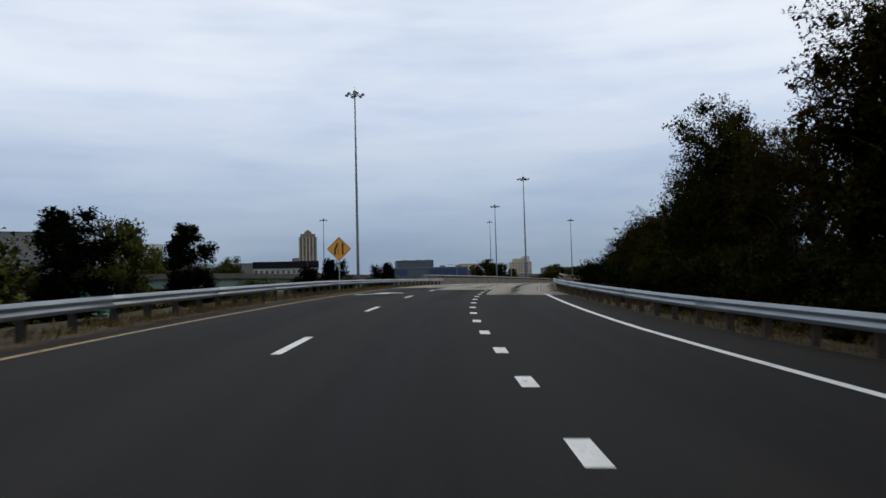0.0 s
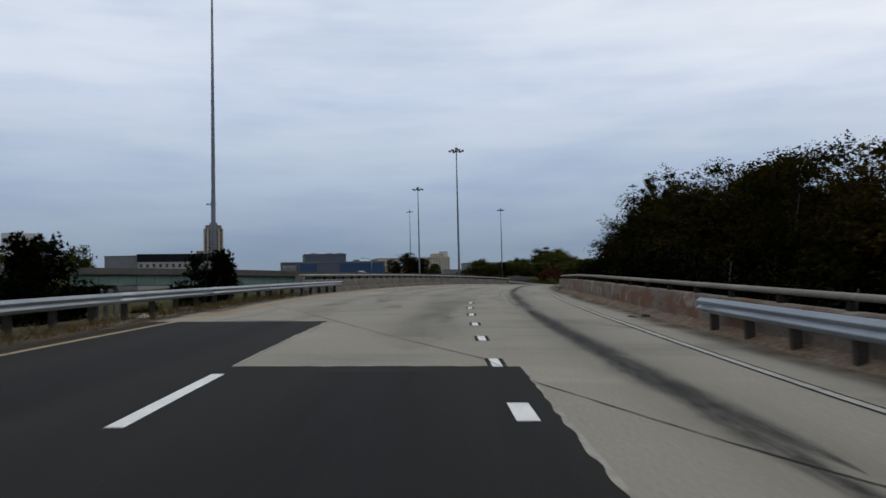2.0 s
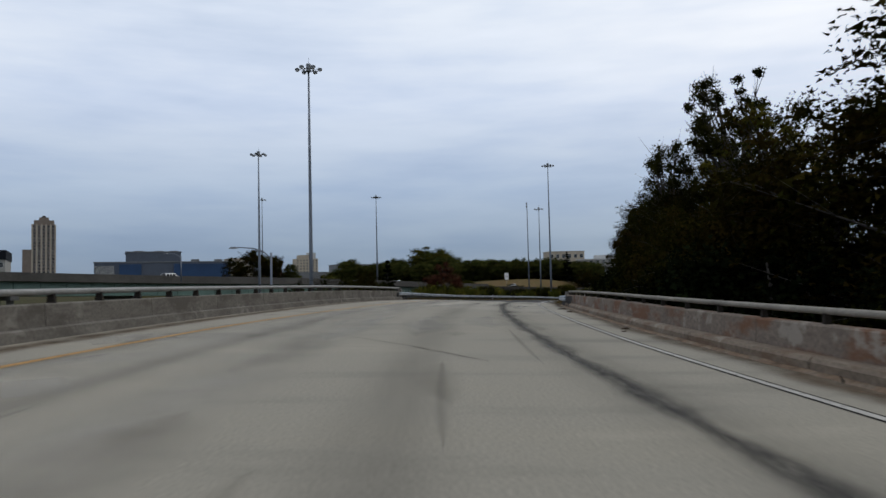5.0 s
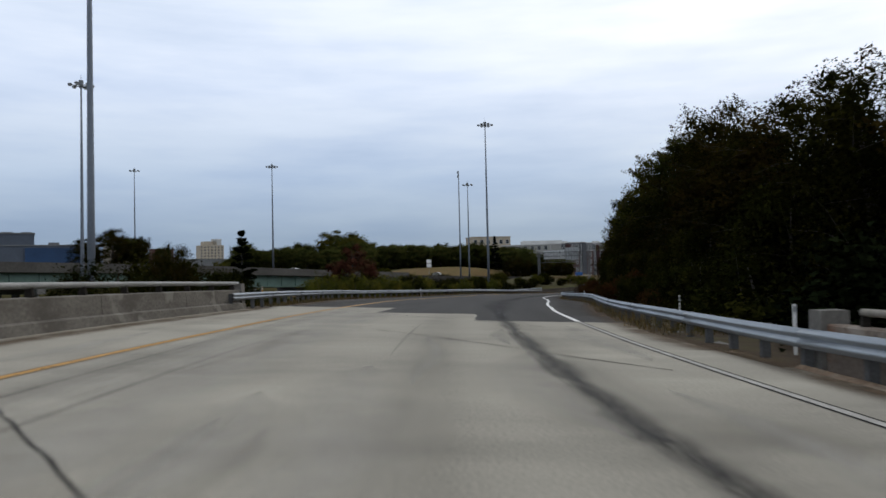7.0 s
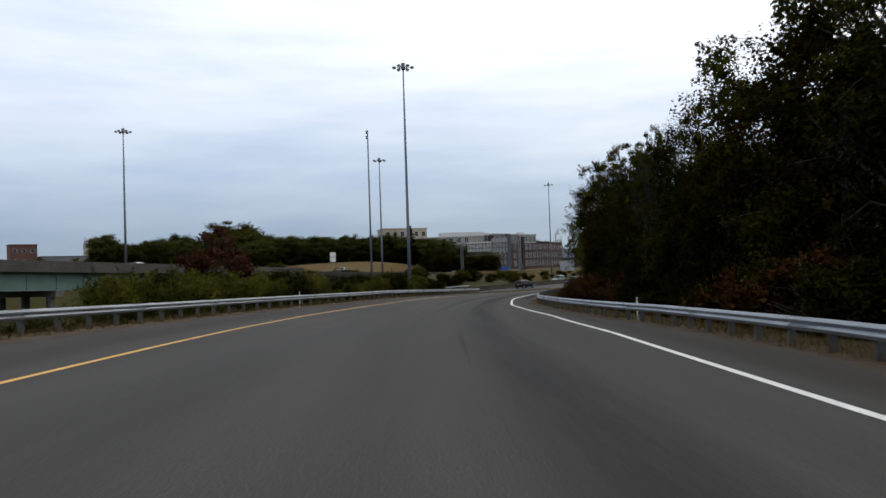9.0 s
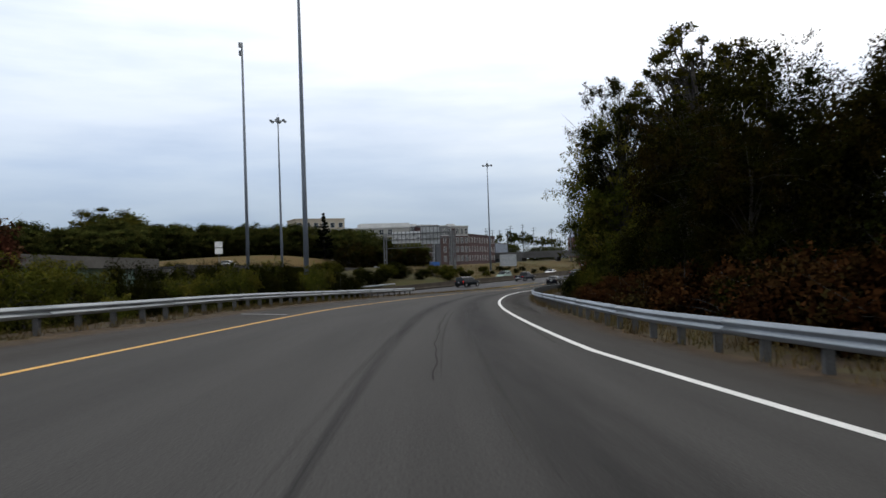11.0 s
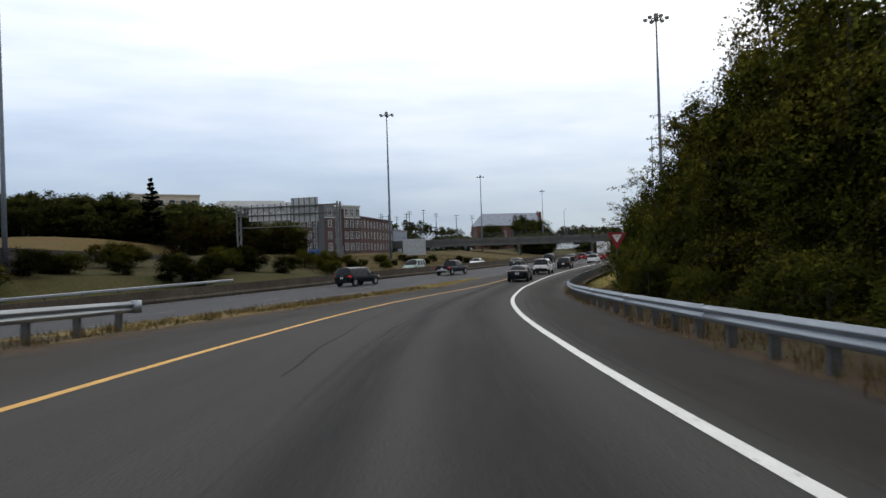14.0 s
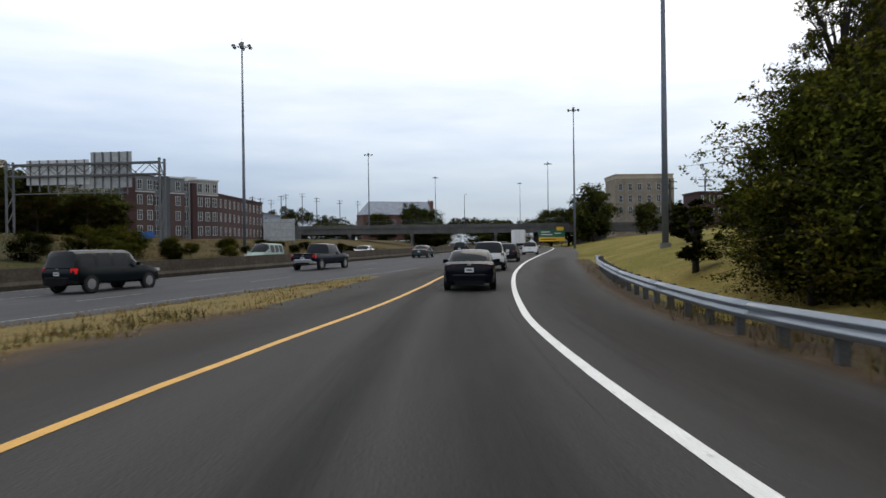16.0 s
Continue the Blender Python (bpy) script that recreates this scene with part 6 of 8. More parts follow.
# tufts of dead grass along the pavement edges
def tufts(name, rows, label, tall=0.24):
    rng = np.random.default_rng(len(rows) + 4)
    cen = np.array([place(s, u, 0.02) for s, u in rows])
    n = len(cen) * 9
    k = rng.integers(0, len(cen), n)
    pos = cen[k] + rng.normal(size=(n, 3)) * np.array([0.16, 0.16, 0])
    ang = rng.uniform(0, 2 * math.pi, n)
    h = rng.uniform(0.06, tall, n)
    lean = rng.normal(size=(n, 2)) * 0.07
    sx, sy = np.cos(ang) * 0.012, np.sin(ang) * 0.012
    v = np.stack([pos + np.stack([sx, sy, 0 * sx], 1), pos - np.stack([sx, sy, 0 * sx], 1), pos + np.stack([lean[:, 0], lean[:, 1], h], 1)], 1).reshape(-1, 3)
    me = bpy.data.meshes.new(name)
    me.from_pydata(v.tolist(), [], [(3 * i, 3 * i + 1, 3 * i + 2) for i in range(n)])
    me.materials.append(STRAW)
    tagged(part(name, me, None), label, "grass", kind="stuff")


rnd = random.Random(8)
tufts("dead_grass", [(s, EDGE_L(s) - abs(rnd.gauss(0.5, 0.5))) for s in [rnd.uniform(-10, 85) for _ in range(1200)]], "tufts of dead grass along the guardrail")
tufts("dead_grass", [(s, EDGE_L(s) - abs(rnd.gauss(0.6, 0.6))) for s in [rnd.uniform(182, 344) for _ in range(1600)]], "tufts of dead grass along the guardrail")
tufts("dead_grass", [(s, EDGE_R(s) + abs(rnd.gauss(0.7, 0.6))) for s in [rnd.uniform(164, 345) for _ in range(1300)] + [rnd.uniform(345, 388) for _ in range(30)]], "tufts of dead grass and leaves on the verge", 0.4)
tufts("dead_grass", [(s, EDGE_R(s) + abs(rnd.gauss(0.6, 0.5))) for s in [rnd.uniform(-10, 50) for _ in range(400)]], "tufts of dead grass on the verge")


# rank weeds on the bank, and tufts on the island
rng = np.random.default_rng(77)
line_w = offset_line(MAIN, 0, 0, 1.0)
norm_w = np.gradient(line_w[:, :2], axis=0)
norm_w /= np.hypot(*norm_w.T)[:, None]
idx = rng.integers(330, 560, 5200)
off = 21.5 + 30 * rng.random(5200) ** 1.3
bx, by = line_w[idx, 0] - norm_w[idx, 1] * off, line_w[idx, 1] + norm_w[idx, 0] * off
bx, by = bx[bx > 158], by[bx > 158]


def blades(name, cen, per, spread, low, high, material, label):
    """Thin leaning grass blades round each centre."""
    n = len(cen) * per
    k = rng.integers(0, len(cen), n)
    pos = cen[k] + rng.normal(size=(n, 3)) * np.array([spread, spread, 0.0])
    turn = rng.uniform(0, 2 * math.pi, n)
    side = np.stack([np.cos(turn) * 0.016, np.sin(turn) * 0.016, 0 * turn], 1)
    tip = np.column_stack([rng.normal(size=(n, 2)) * 0.4 * low, rng.uniform(low, high, n)])
    v = np.stack([pos + side, pos - side, pos + tip], 1).reshape(-1, 3)
    me = bpy.data.meshes.new(name)
    me.from_pydata(v.tolist(), [], [(3 * i, 3 * i + 1, 3 * i + 2) for i in range(n)])
    me.materials.append(material)
    return tagged(part(name, me, None), label, "grass", kind="stuff")


blades("bank_weeds", np.column_stack([bx, by, ground_z(bx, by)]), 9, 0.35, 0.2, 0.55, STRAW_B, "rank brown weeds covering the bank")
isl = [(i, rng.random()) for i in range(len(MAIN_R)) if 302 < MR_S[i] < 362 and -60 < MR_U[i] < 0 for _ in range(26)]
cen = np.array([np.array(place(MR_S[i], EDGE_L(MR_S[i]))) * (1 - t) + MAIN_R[i] * t + np.array([rng.uniform(-0.5, 0.5), rng.uniform(-0.5, 0.5), 0.1]) for i, t in isl])
blades("island_grass", cen - np.array([0, 0, 0.1]), 12, 0.2, 0.05, 0.16, STRAW_L, "tufted dry grass on the island")


# ---------------------------------------------------------------- buildings
BRICK = mat("red_brick", (0.1, 0.046, 0.036), 0.9, var=0.2, scale=0.4, fine=6, fine_var=0.2)
BRICK_D = mat("dark_red_brick", (0.042, 0.017, 0.017), 0.9, var=0.2, scale=0.4, fine=6, fine_var=0.2)
STONE = mat("buff_stone", (0.36, 0.31, 0.24), 0.9, var=0.15, scale=0.3, fine=4)
GREYP = mat("grey_panel", (0.13, 0.135, 0.14), 0.8, var=0.12, scale=0.3, fine=5)
PALEP = mat("pale_panel", (0.42, 0.42, 0.41), 0.7, var=0.12, scale=0.3, fine=5)
TRIMW = mat("white_trim", (0.42, 0.42, 0.41), 0.6, var=0.08)
GLASS = mat("dark_window_glass", (0.02, 0.026, 0.032), 0.2, var=0.3, scale=0.5, spec=0.35)
GLASS_B = mat("blue_curtain_glass", (0.018, 0.045, 0.105), 0.3, var=0.25, scale=0.1, spec=0.3)
SLATE = mat("slate_roof", (0.17, 0.195, 0.24), 0.6, var=0.2, scale=0.5, fine=6)
ROOF_K = mat("black_roof_band", (0.008, 0.009, 0.013), 0.8, var=0.2, spec=0.1)
ROOFD = mat("dark_roofing", (0.05, 0.05, 0.055), 0.8, var=0.2)
WIN_MESH = {}


def window_mesh(w, h, bars):
    key = (round(w, 2), round(h, 2), bars)
    if key not in WIN_MESH:
        f, g = Shape(), Shape()
        t = 0.1
        xs = [-w / 2 - t, -w / 2]
        for i in range(bars):
            c = -w / 2 + w * (i + 1) / (bars + 1)
            xs += [c - 0.05, c + 0.05]
        xs += [w / 2, w / 2 + t]
        zs = [-h / 2 - t, -h / 2, 0.0, 0.08, h / 2, h / 2 + t]
        nx_, nz_ = len(xs), len(zs)
        hole = lambda i, j: not (0 <= i < nx_ - 1 and 0 <= j < nz_ - 1) or (i % 2 == 1 and j % 2 == 1)
        vid = lambda i, j, k: (k * nz_ + j) * nx_ + i
        fc = []
        for i in range(nx_ - 1):
            for j in range(nz_ - 1):
                if hole(i, j):
                    continue
                fc.append((vid(i, j, 0), vid(i + 1, j, 0), vid(i + 1, j + 1, 0), vid(i, j + 1, 0)))
                for a, b, di, dj in (((i, j), (i + 1, j), 0, -1), ((i + 1, j), (i + 1, j + 1), 1, 0), ((i + 1, j + 1), (i, j + 1), 0, 1), ((i, j + 1), (i, j), -1, 0)):
                    if hole(i + di, j + dj):
                        fc.append((vid(*b, 0), vid(*a, 0), vid(*a, 1), vid(*b, 1)))
        f.add([(x, y, z) for y in (-0.12, 0.02) for z in zs for x in xs], fc)
        g.box((0, 0.0, 0), (w, 0.06, h))
        WIN_MESH[key] = (f.mesh("window", TRIMW), g.mesh("pane", GLASS))
    return WIN_MESH[key]


def facade(root, a, b, z0, z1, rows, cols, w, h, bars=1, skip=()):
    """Windows in even rows on the wall from a to b (seen from its right-hand side)."""
    dx, dy = b[0] - a[0], b[1] - a[1]
    ln = math.hypot(dx, dy)
    rz = math.degrees(math.atan2(dy, dx))
    nx, ny = dy / ln * 0.03, -dx / ln * 0.03
    fm, gm = window_mesh(w, h, bars)
    for r in range(rows):
        z = z0 + (z1 - z0) * (r + 0.55) / rows
        for c in range(cols):
            if (r, c) in skip:
                continue
            t = (c + 0.5) / cols
            f = part("window", fm, None, root)
            f.matrix_basis = pose(a[0] + dx * t + nx, a[1] + dy * t + ny, z, 0, 0, rz)
            part("pane", gm, None, f)


def block(root, name, a, b, depth, z0, z1, material, label="", cap=None):
    dx, dy = b[0] - a[0], b[1] - a[1]
    ln = math.hypot(dx, dy)
    nx, ny = -dy / ln, dx / ln
    cx, cy = (a[0] + b[0]) / 2 + nx * depth / 2, (a[1] + b[1]) / 2 + ny * depth / 2
    ang = math.atan2(dy, dx)
    p = Shape()
    p.box((cx, cy, (z0 + z1) / 2), (ln, depth, z1 - z0), ang)
    part(name, p, material, root, label)
    if cap:
        p = Shape()
        p.box((cx, cy, z1 + 0.2), (ln + 0.5, depth + 0.5, 0.4), ang)
        part("cornice", p, cap, root)


def along(a, b, t):
    return (a[0] + (b[0] - a[0]) * t, a[1] + (b[1] - a[1]) * t)


apt = thing("apartment_building", "four-storey apartment building in red brick and grey panels", "building")
A1, A2, A3 = (192, 470.5), (215, 453), (243.2, 453.8)
BRICK_P = mat("dull_red_brick", (0.062, 0.037, 0.033), 0.9, var=0.2, scale=0.4, fine=6, fine_var=0.2)
GREYD = mat("dark_grey_panel", (0.06, 0.064, 0.072), 0.8, var=0.15, scale=0.3, fine=5)
GREIGE = mat("greige_panel", (0.26, 0.255, 0.235), 0.8, var=0.12, scale=0.3, fine=5)
block(apt, "wall", A1, A2, 16, 0, 17.2, GREIGE, "pale grey panel wing", PALEP)
facade(apt, A1, along(A1, A2, 0.8), 3.0, 17.4, 4, 7, 1.5, 1.9, 1)
block(apt, "penthouse", (203, 469), (221, 462), 10, 17.2, 19.6, PALEP, "pale rooftop storey")
a, b = along(A1, A2, 0.8), (A2[0] + 2.2, A2[1] - 0.3)
block(apt, "corner_bay", a, b, 8, 0, 17.5, GREYD, "dark grey corner bay", PALEP)
facade(apt, a, b, 3.0, 17.4, 4, 3, 1.5, 2.2, 2)


def bay(t0, t1, lower, upper, top, cols, out, label=""):
    """A stretch of the long front: brick below, panels on the top storey, a pale cornice."""
    a, b = along(A2, A3, t0), along(A2, A3, t1)
    a, b = (a[0], a[1] - out), (b[0], b[1] - out)
    block(apt, "wall", a, b, 15, 0, 14.1 if upper else top, lower, label)
    if upper:
        block(apt, "top_storey", (a[0], a[1] + 0.06), (b[0], b[1] + 0.06), 14.8, 14.1, top, upper, "grey top storey", PALEP)
        block(apt, "string_course", (a[0] - 0.05, a[1] - 0.08), (b[0] + 0.05, b[1] - 0.08), 0.3, 13.95, 14.2, TRIMW)
    if cols:
        facade(apt, a, b, 3.0, 17.4, 4, cols, 1.1, 2.1, 1)


bay(0.075, 0.165, BRICK_D, None, 17.2, 0, 1.0, "dark brick pier")
bay(0.165, 0.35, BRICK_P, GREYP, 17.9, 2, 0.5)
bay(0.35, 0.425, GREYP, None, 17.5, 1, -0.6, "grey recessed strip of windows")
bay(0.425, 0.505, GREYD, None, 18.1, 0, 0.3, "dark grey stair tower")
bay(0.505, 0.645, BRICK_P, GREYP, 17.7, 1, 0.4)
bay(0.645, 0.72, GREYP, None, 17.3, 1, -0.6, "grey recessed strip of windows")
bay(0.72, 0.765, BRICK_D, None, 16.8, 0, 0.6, "dark brick pier")
bay(0.765, 1.0, BRICK_P, GREIGE, 17.6, 3, 0.3)
for tt in (0.355, 0.42, 0.65, 0.715):
    c = along(A2, A3, tt)
    part("downpipe", Shape().tube([(c[0], c[1] + 0.4, 1.0), (c[0], c[1] + 0.4, 17.2)], 0.09, 6), TRIMW, apt, "white downpipe")
for tt, w_, h_ in ((0.2, 2.2, 1.2), (0.58, 1.6, 1.0), (0.85, 3.0, 1.3)):
    c = along(A2, A3, tt)
    part("roof_unit", Shape().box((c[0], c[1] + 6, 17.7 + h_ / 2), (w_, 2.0, h_)), PALEP, apt, "pale rooftop plant box")

red = thing("brick_warehouse", "long dark red brick building with small windows", "building")
R1, R2 = (246, 457.5), (281, 483)
block(red, "wall", R1, R2, 18, 0, 14.6, BRICK_D, "", BRICK_D)
facade(red, R1, R2, 3, 14.2, 3, 11, 0.8, 2.0, 0)
shed = thing("metal_shed", "blue-grey metal building behind the brick warehouse", "building")
block(shed, "wall", (283, 485), (303, 500), 14, 0, 11.6, mat("blue_grey_metal", (0.16, 0.19, 0.24), 0.6, 0.3), "", GREYP)
facade(shed, (283, 485), (303, 500), 4, 9, 1, 5, 1.6, 1.5, 1)

church = thing("church", "brick church with a long slate roof and gable chimneys", "church")
C1, C2 = (429, 580), (463, 558)
block(church, "wall", C1, C2, 16, 4, 18.5, BRICK)
facade(church, C1, C2, 6, 18, 1, 8, 1.4, 5.0, 1)
d = Vector((C2[0] - C1[0], C2[1] - C1[1], 0)).normalized()
nrm = Vector((-d.y, d.x, 0))
p = Shape()
lo = [Vector((*C1, 18.3)) - d * 0.4 - nrm * 0.6, Vector((*C2, 18.3)) - nrm * 0.6, Vector((*C2, 18.3)) + nrm * 16.6, Vector((*C1, 18.3)) - d * 0.4 + nrm * 16.6]
hi = [Vector((*C1, 26.2)) + d * 5 + nrm * 8, Vector((*C2, 26.2)) + nrm * 8]
p.add(lo + hi, [(0, 1, 5, 4), (2, 3, 4, 5), (3, 0, 4), (1, 2, 5), (3, 2, 1, 0)])
part("roof", p, SLATE, church, "blue-grey slate roof")
p = Shape()
q = Vector((*C2, 0)) + d * 0.3
p.add([q + Vector((0, 0, 4)), q + nrm * 16 + Vector((0, 0, 4)), q + nrm * 16 + Vector((0, 0, 18.6)), q + nrm * 8 + Vector((0, 0, 27.2)), q + Vector((0, 0, 18.6)), *(v + d * 0.7 for v in (q + Vector((0, 0, 4)), q + nrm * 16 + Vector((0, 0, 4)), q + nrm * 16 + Vector((0, 0, 18.6)), q + nrm * 8 + Vector((0, 0, 27.2)), q + Vector((0, 0, 18.6))))], [(0, 1, 2, 3, 4), (9, 8, 7, 6, 5), (0, 5, 6, 1), (1, 6, 7, 2), (2, 7, 8, 3), (3, 8, 9, 4), (4, 9, 5, 0)])
part("gable", p, BRICK, church, "brick gable end")
for k in (1.5, 14.5):
    p = Shape()
    c = q + nrm * k
    p.box((c.x, c.y, 22), (1.3, 1.3, 9))
    part("chimney", p, BRICK, church)

beige = thing("stone_school", "three-storey buff stone building with a flat cornice", "building")
B1, B2 = (373.2, 403.5), (385.7, 387.8)
STONE_S = mat("grey_brown_stone", (0.2, 0.168, 0.13), 0.9, var=0.2, scale=0.5, fine=3, fine_var=0.2)
block(beige, "wall", B1, B2, 16, -1, 23.4, STONE_S)
block(beige, "frieze", along(B1, B2, -0.01), along(B1, B2, 1.01), 16.4, 23.4, 24.6, STONE, "pale stone frieze", STONE)
facade(beige, B1, B2, 9.95, 22.25, 3, 6, 1.2, 2.3, 1)
for tt in (0.0, 0.17, 0.83, 1.0):
    c = along(B1, B2, tt)
    part("pilaster", Shape().box((c[0], c[1], 11.2), (0.8, 0.8, 24.4), math.atan2(B2[1] - B1[1], B2[0] - B1[0])), STONE_S, beige)
block(beige, "string_course", along(B1, B2, -0.005), along(B1, B2, 1.005), 16.2, 10.0, 10.5, STONE, "pale stone band")
hall = thing("brick_house", "small dark brick building among the trees", "building")
block(hall, "wall", (303.5, 350.3), (307.5, 345.7), 10, -1, 12.2, BRICK_D, "", BRICK_D)
facade(hall, (303.5, 350.3), (307.5, 345.7), 6, 12, 2, 3, 0.9, 1.7, 1)

tower = thing("office_tower", "slim buff stone office tower with a stepped crown", "tower")
T1, T2 = (-214.5, 1125), (-189.5, 1129)
STONE_D = mat("brown_stone", (0.17, 0.135, 0.11), 0.9, var=0.15, scale=0.3, fine=4)
block(tower, "shaft", T1, T2, 22, -5, 93, STONE_D)
block(tower, "setback", along(T1, T2, 0.07), along(T1, T2, 0.93), 19, 93, 98, STONE_D)
block(tower, "crown", along(T1, T2, 0.3), along(T1, T2, 0.7), 14, 98, 101.5, STONE_D)
block(tower, "cap", along(T1, T2, 0.42), along(T1, T2, 0.58), 6, 101.5, 103.5, ROOFD)
for tt in (0.0, 0.2, 0.4, 0.6, 0.8, 1.0):
    c = along(T1, T2, tt)
    part("pilaster", Shape().box((c[0], c[1], 44), (1.5, 1.2, 98), math.atan2(4, 25)), STONE, tower, "pale stone pilaster")
block(tower, "side_wing", (-226, 1128), (-214, 1126), 16, -5, 62, STONE_D)
facade(tower, T1, T2, 12, 92, 20, 5, 2.6, 2.4, 0)

office = thing("glass_office", "low grey and blue glass office building", "building")
O1, O2 = (-37, 420), (14, 426)
BLUEP = mat("blue_grey_panel", (0.058, 0.072, 0.098), 0.7, var=0.12, scale=0.3, fine=5)
block(office, "wall", O1, O2, 30, -4, 16.6, BLUEP, "", GREYP)
block(office, "glass_front", (-28, 420.4), (-20, 421.4), 20, 2, 15.9, GLASS_B, "blue glass curtain wall")
block(office, "glass_front", (-8, 422.6), (13, 425.2), 20, 2, 15.9, GLASS_B, "blue glass curtain wall")
block(office, "upper_storey", along(O1, O2, 0.22), along(O1, O2, 0.62), 22, 16.6, 20.6, BLUEP, "", GREYP)
block(office, "end_panel", along(O1, O2, 0.005), along(O1, O2, 0.14), 10, 6, 15.4, PALEP, "pale end panel")
for tt in (0.3, 0.45, 0.56, 0.72, 0.9):
    c = along(O1, O2, tt)
    part("roof_unit", Shape().box((c[0], c[1] + 8, (20.9 if tt < 0.6 else 17.4)), (3.2, 3, 1.4)), GREYP, office)
hotel = thing("stone_hotel", "distant buff stone block with a broken roofline", "building")
H1, H2 = (126, 1378), (163, 1384)
block(hotel, "wall", H1, H2, 24, -5, 58, STONE)
block(hotel, "upper_storey", along(H1, H2, 0.15), along(H1, H2, 0.7), 18, 58, 64, STONE)
block(hotel, "roof_house", along(H1, H2, 0.55), along(H1, H2, 0.9), 12, 58, 68, PALEP)
facade(hotel, H1, H2, 10, 57, 10, 7, 2.2, 2.2, 0)
dark = thing("flat_roofed_hall", "long low hall with a black roof band", "building")
D1, D2 = (-111, 440), (-74, 446)
block(dark, "wall", D1, D2, 26, -4, 19.4, GREIGE)
block(dark, "roof_band", (D1[0] - 0.3, D1[1] - 0.4), (D2[0] + 0.3, D2[1] - 0.4), 27, 19.4, 23.3, ROOF_K, "black roof band")
facade(dark, D1, D2, 15.2, 19, 1, 12, 1.6, 1.8, 0)
for nm, lab, a, b, dep, zt, m, rows, cols in (
    ("white_block", "pale distant hospital block", (-308, 648), (-281, 664), 20, 57, PALEP, 0, 6),
    ("white_block", "pale distant office block with a roof mast", (-276, 664), (-252, 676), 18, 53, PALEP, 0, 6),
    ("grey_shed", "plain grey shed beside the long low hall", (-129.5, 447), (-112.5, 446), 20, 22.6, GREYP, 0, 3),
    ("grey_hall", "wide grey flat-roofed distant hall", (-262, 428), (-222, 446), 24, 44, GREYP, 4, 9),
    ("brick_house", "narrow red brick house with an ornate cornice", (36, 613), (48, 615), 10, 22.4, BRICK, 3, 3),
    ("low_shed", "low grey-roofed distant shed", (50, 612), (80, 618), 14, 16.2, GREYP, 1, 8),
    ("brown_block", "brown and grey distant block", (14, 556), (28, 559), 14, 23.4, STONE, 4, 3),
    ("brick_flats", "distant buff brick flats behind the trees", (186, 492), (206, 488), 14, 22.6, STONE, 4, 6),
    ("green_hall", "long low dark glass hall in the distance", (96, 700), (130, 706), 18, 24, GREYP, 2, 9),
):
    t = thing(nm, lab, "building")
    block(t, "wall", a, b, dep, -4, zt, m, "", m)
    facade(t, a, b, max(4, zt * 0.25), zt - 0.5, rows, cols, 1.7, 1.9, 0)

# ---------------------------------------------------------------- road bridge over the highway
SOOTCON = mat("sooty_concrete", (0.088, 0.086, 0.083), 0.95, var=0.3, scale=0.3, fine=5, fine_var=0.2, spec=0.1)
OVP = thing("overpass", "dark concrete overpass on column bents with a mesh fence", "bridge", kind="structure")
oc, orr, of_ = Vector((316.5, 437.2, 0)), Vector((0.612, -0.791, 0)), Vector((0.791, 0.612, 0))
ang = math.atan2(orr.y, orr.x)


def ovp_box(sh, lat, fwd, z, size):
    c = oc + orr * lat + of_ * fwd
    return sh.box((c.x, c.y, z), size, ang)


part("deck", ovp_box(Shape(), 0, 6, 5.85, (170, 12, 0.9)), SOOTCON, OVP)
for f in (0.3, 4, 8, 11.7):
    part("beam", ovp_box(Shape(), 0, f, 5.0, (170, 0.5, 1.1)), SOOTCON, OVP)
for f in (-0.1, 12.1):
    part("bridge_parapet", ovp_box(Shape(), 0, f, 6.75, (170, 0.3, 1.1)), SOOTCON, OVP)
sh = Shape()
for k in np.arange(-84, 84, 3.0):
    ovp_box(sh, k, -0.1, 8.2, (0.07, 0.07, 1.9))
for z in (7.5, 8.0, 8.5, 9.1):
    ovp_box(sh, 0, -0.1, z, (170, 0.04, 0.04))
part("mesh_fence", sh, LAMPM, OVP, "thin steel fence above the parapet")
for lat in (-30, -10, 17, 31):
    p = Shape()
    ovp_box(p, lat, 6, 4.1, (1.1, 12.5, 0.9))
    for f in (1, 6, 11):
        c = oc + orr * lat + of_ * f
        p.tube([(c.x, c.y, -1.5), (c.x, c.y, 4.0)], 0.5, 10)
    part("bent", p, SOOTCON, OVP, "dark concrete column bent")
for lat in (-50, 48):
    part("abutment", ovp_box(Shape(), lat, 6, 2.2, (9, 13, 7)), SOOTCON, OVP, "concrete abutment")

# ---------------------------------------------------------------- signs
ALU = mat("bare_aluminium", (0.33, 0.34, 0.34), 0.5, 0.6, var=0.2, scale=1.5, fine=8)
SGN_Y = mat("amber_sign_sheeting", (0.62, 0.27, 0.02), 0.55, var=0.12, scale=2, fine=30)
SGN_K = mat("black_sign_ink", (0.012, 0.012, 0.012), 0.5)
SGN_R = mat("red_sign_sheeting", (0.22, 0.009, 0.013), 0.5, var=0.1)
SGN_W = mat("white_sign_sheeting", (0.62, 0.62, 0.6), 0.5, var=0.1)
SGN_G = mat("green_sign_sheeting", (0.01, 0.12, 0.07), 0.5, var=0.15)
SGN_A = mat("dull_orange_plastic", (0.4, 0.17, 0.02), 0.6, var=0.15)
SGN_O = mat("yellow_sign_sheeting", (0.7, 0.42, 0.02), 0.5, var=0.1)


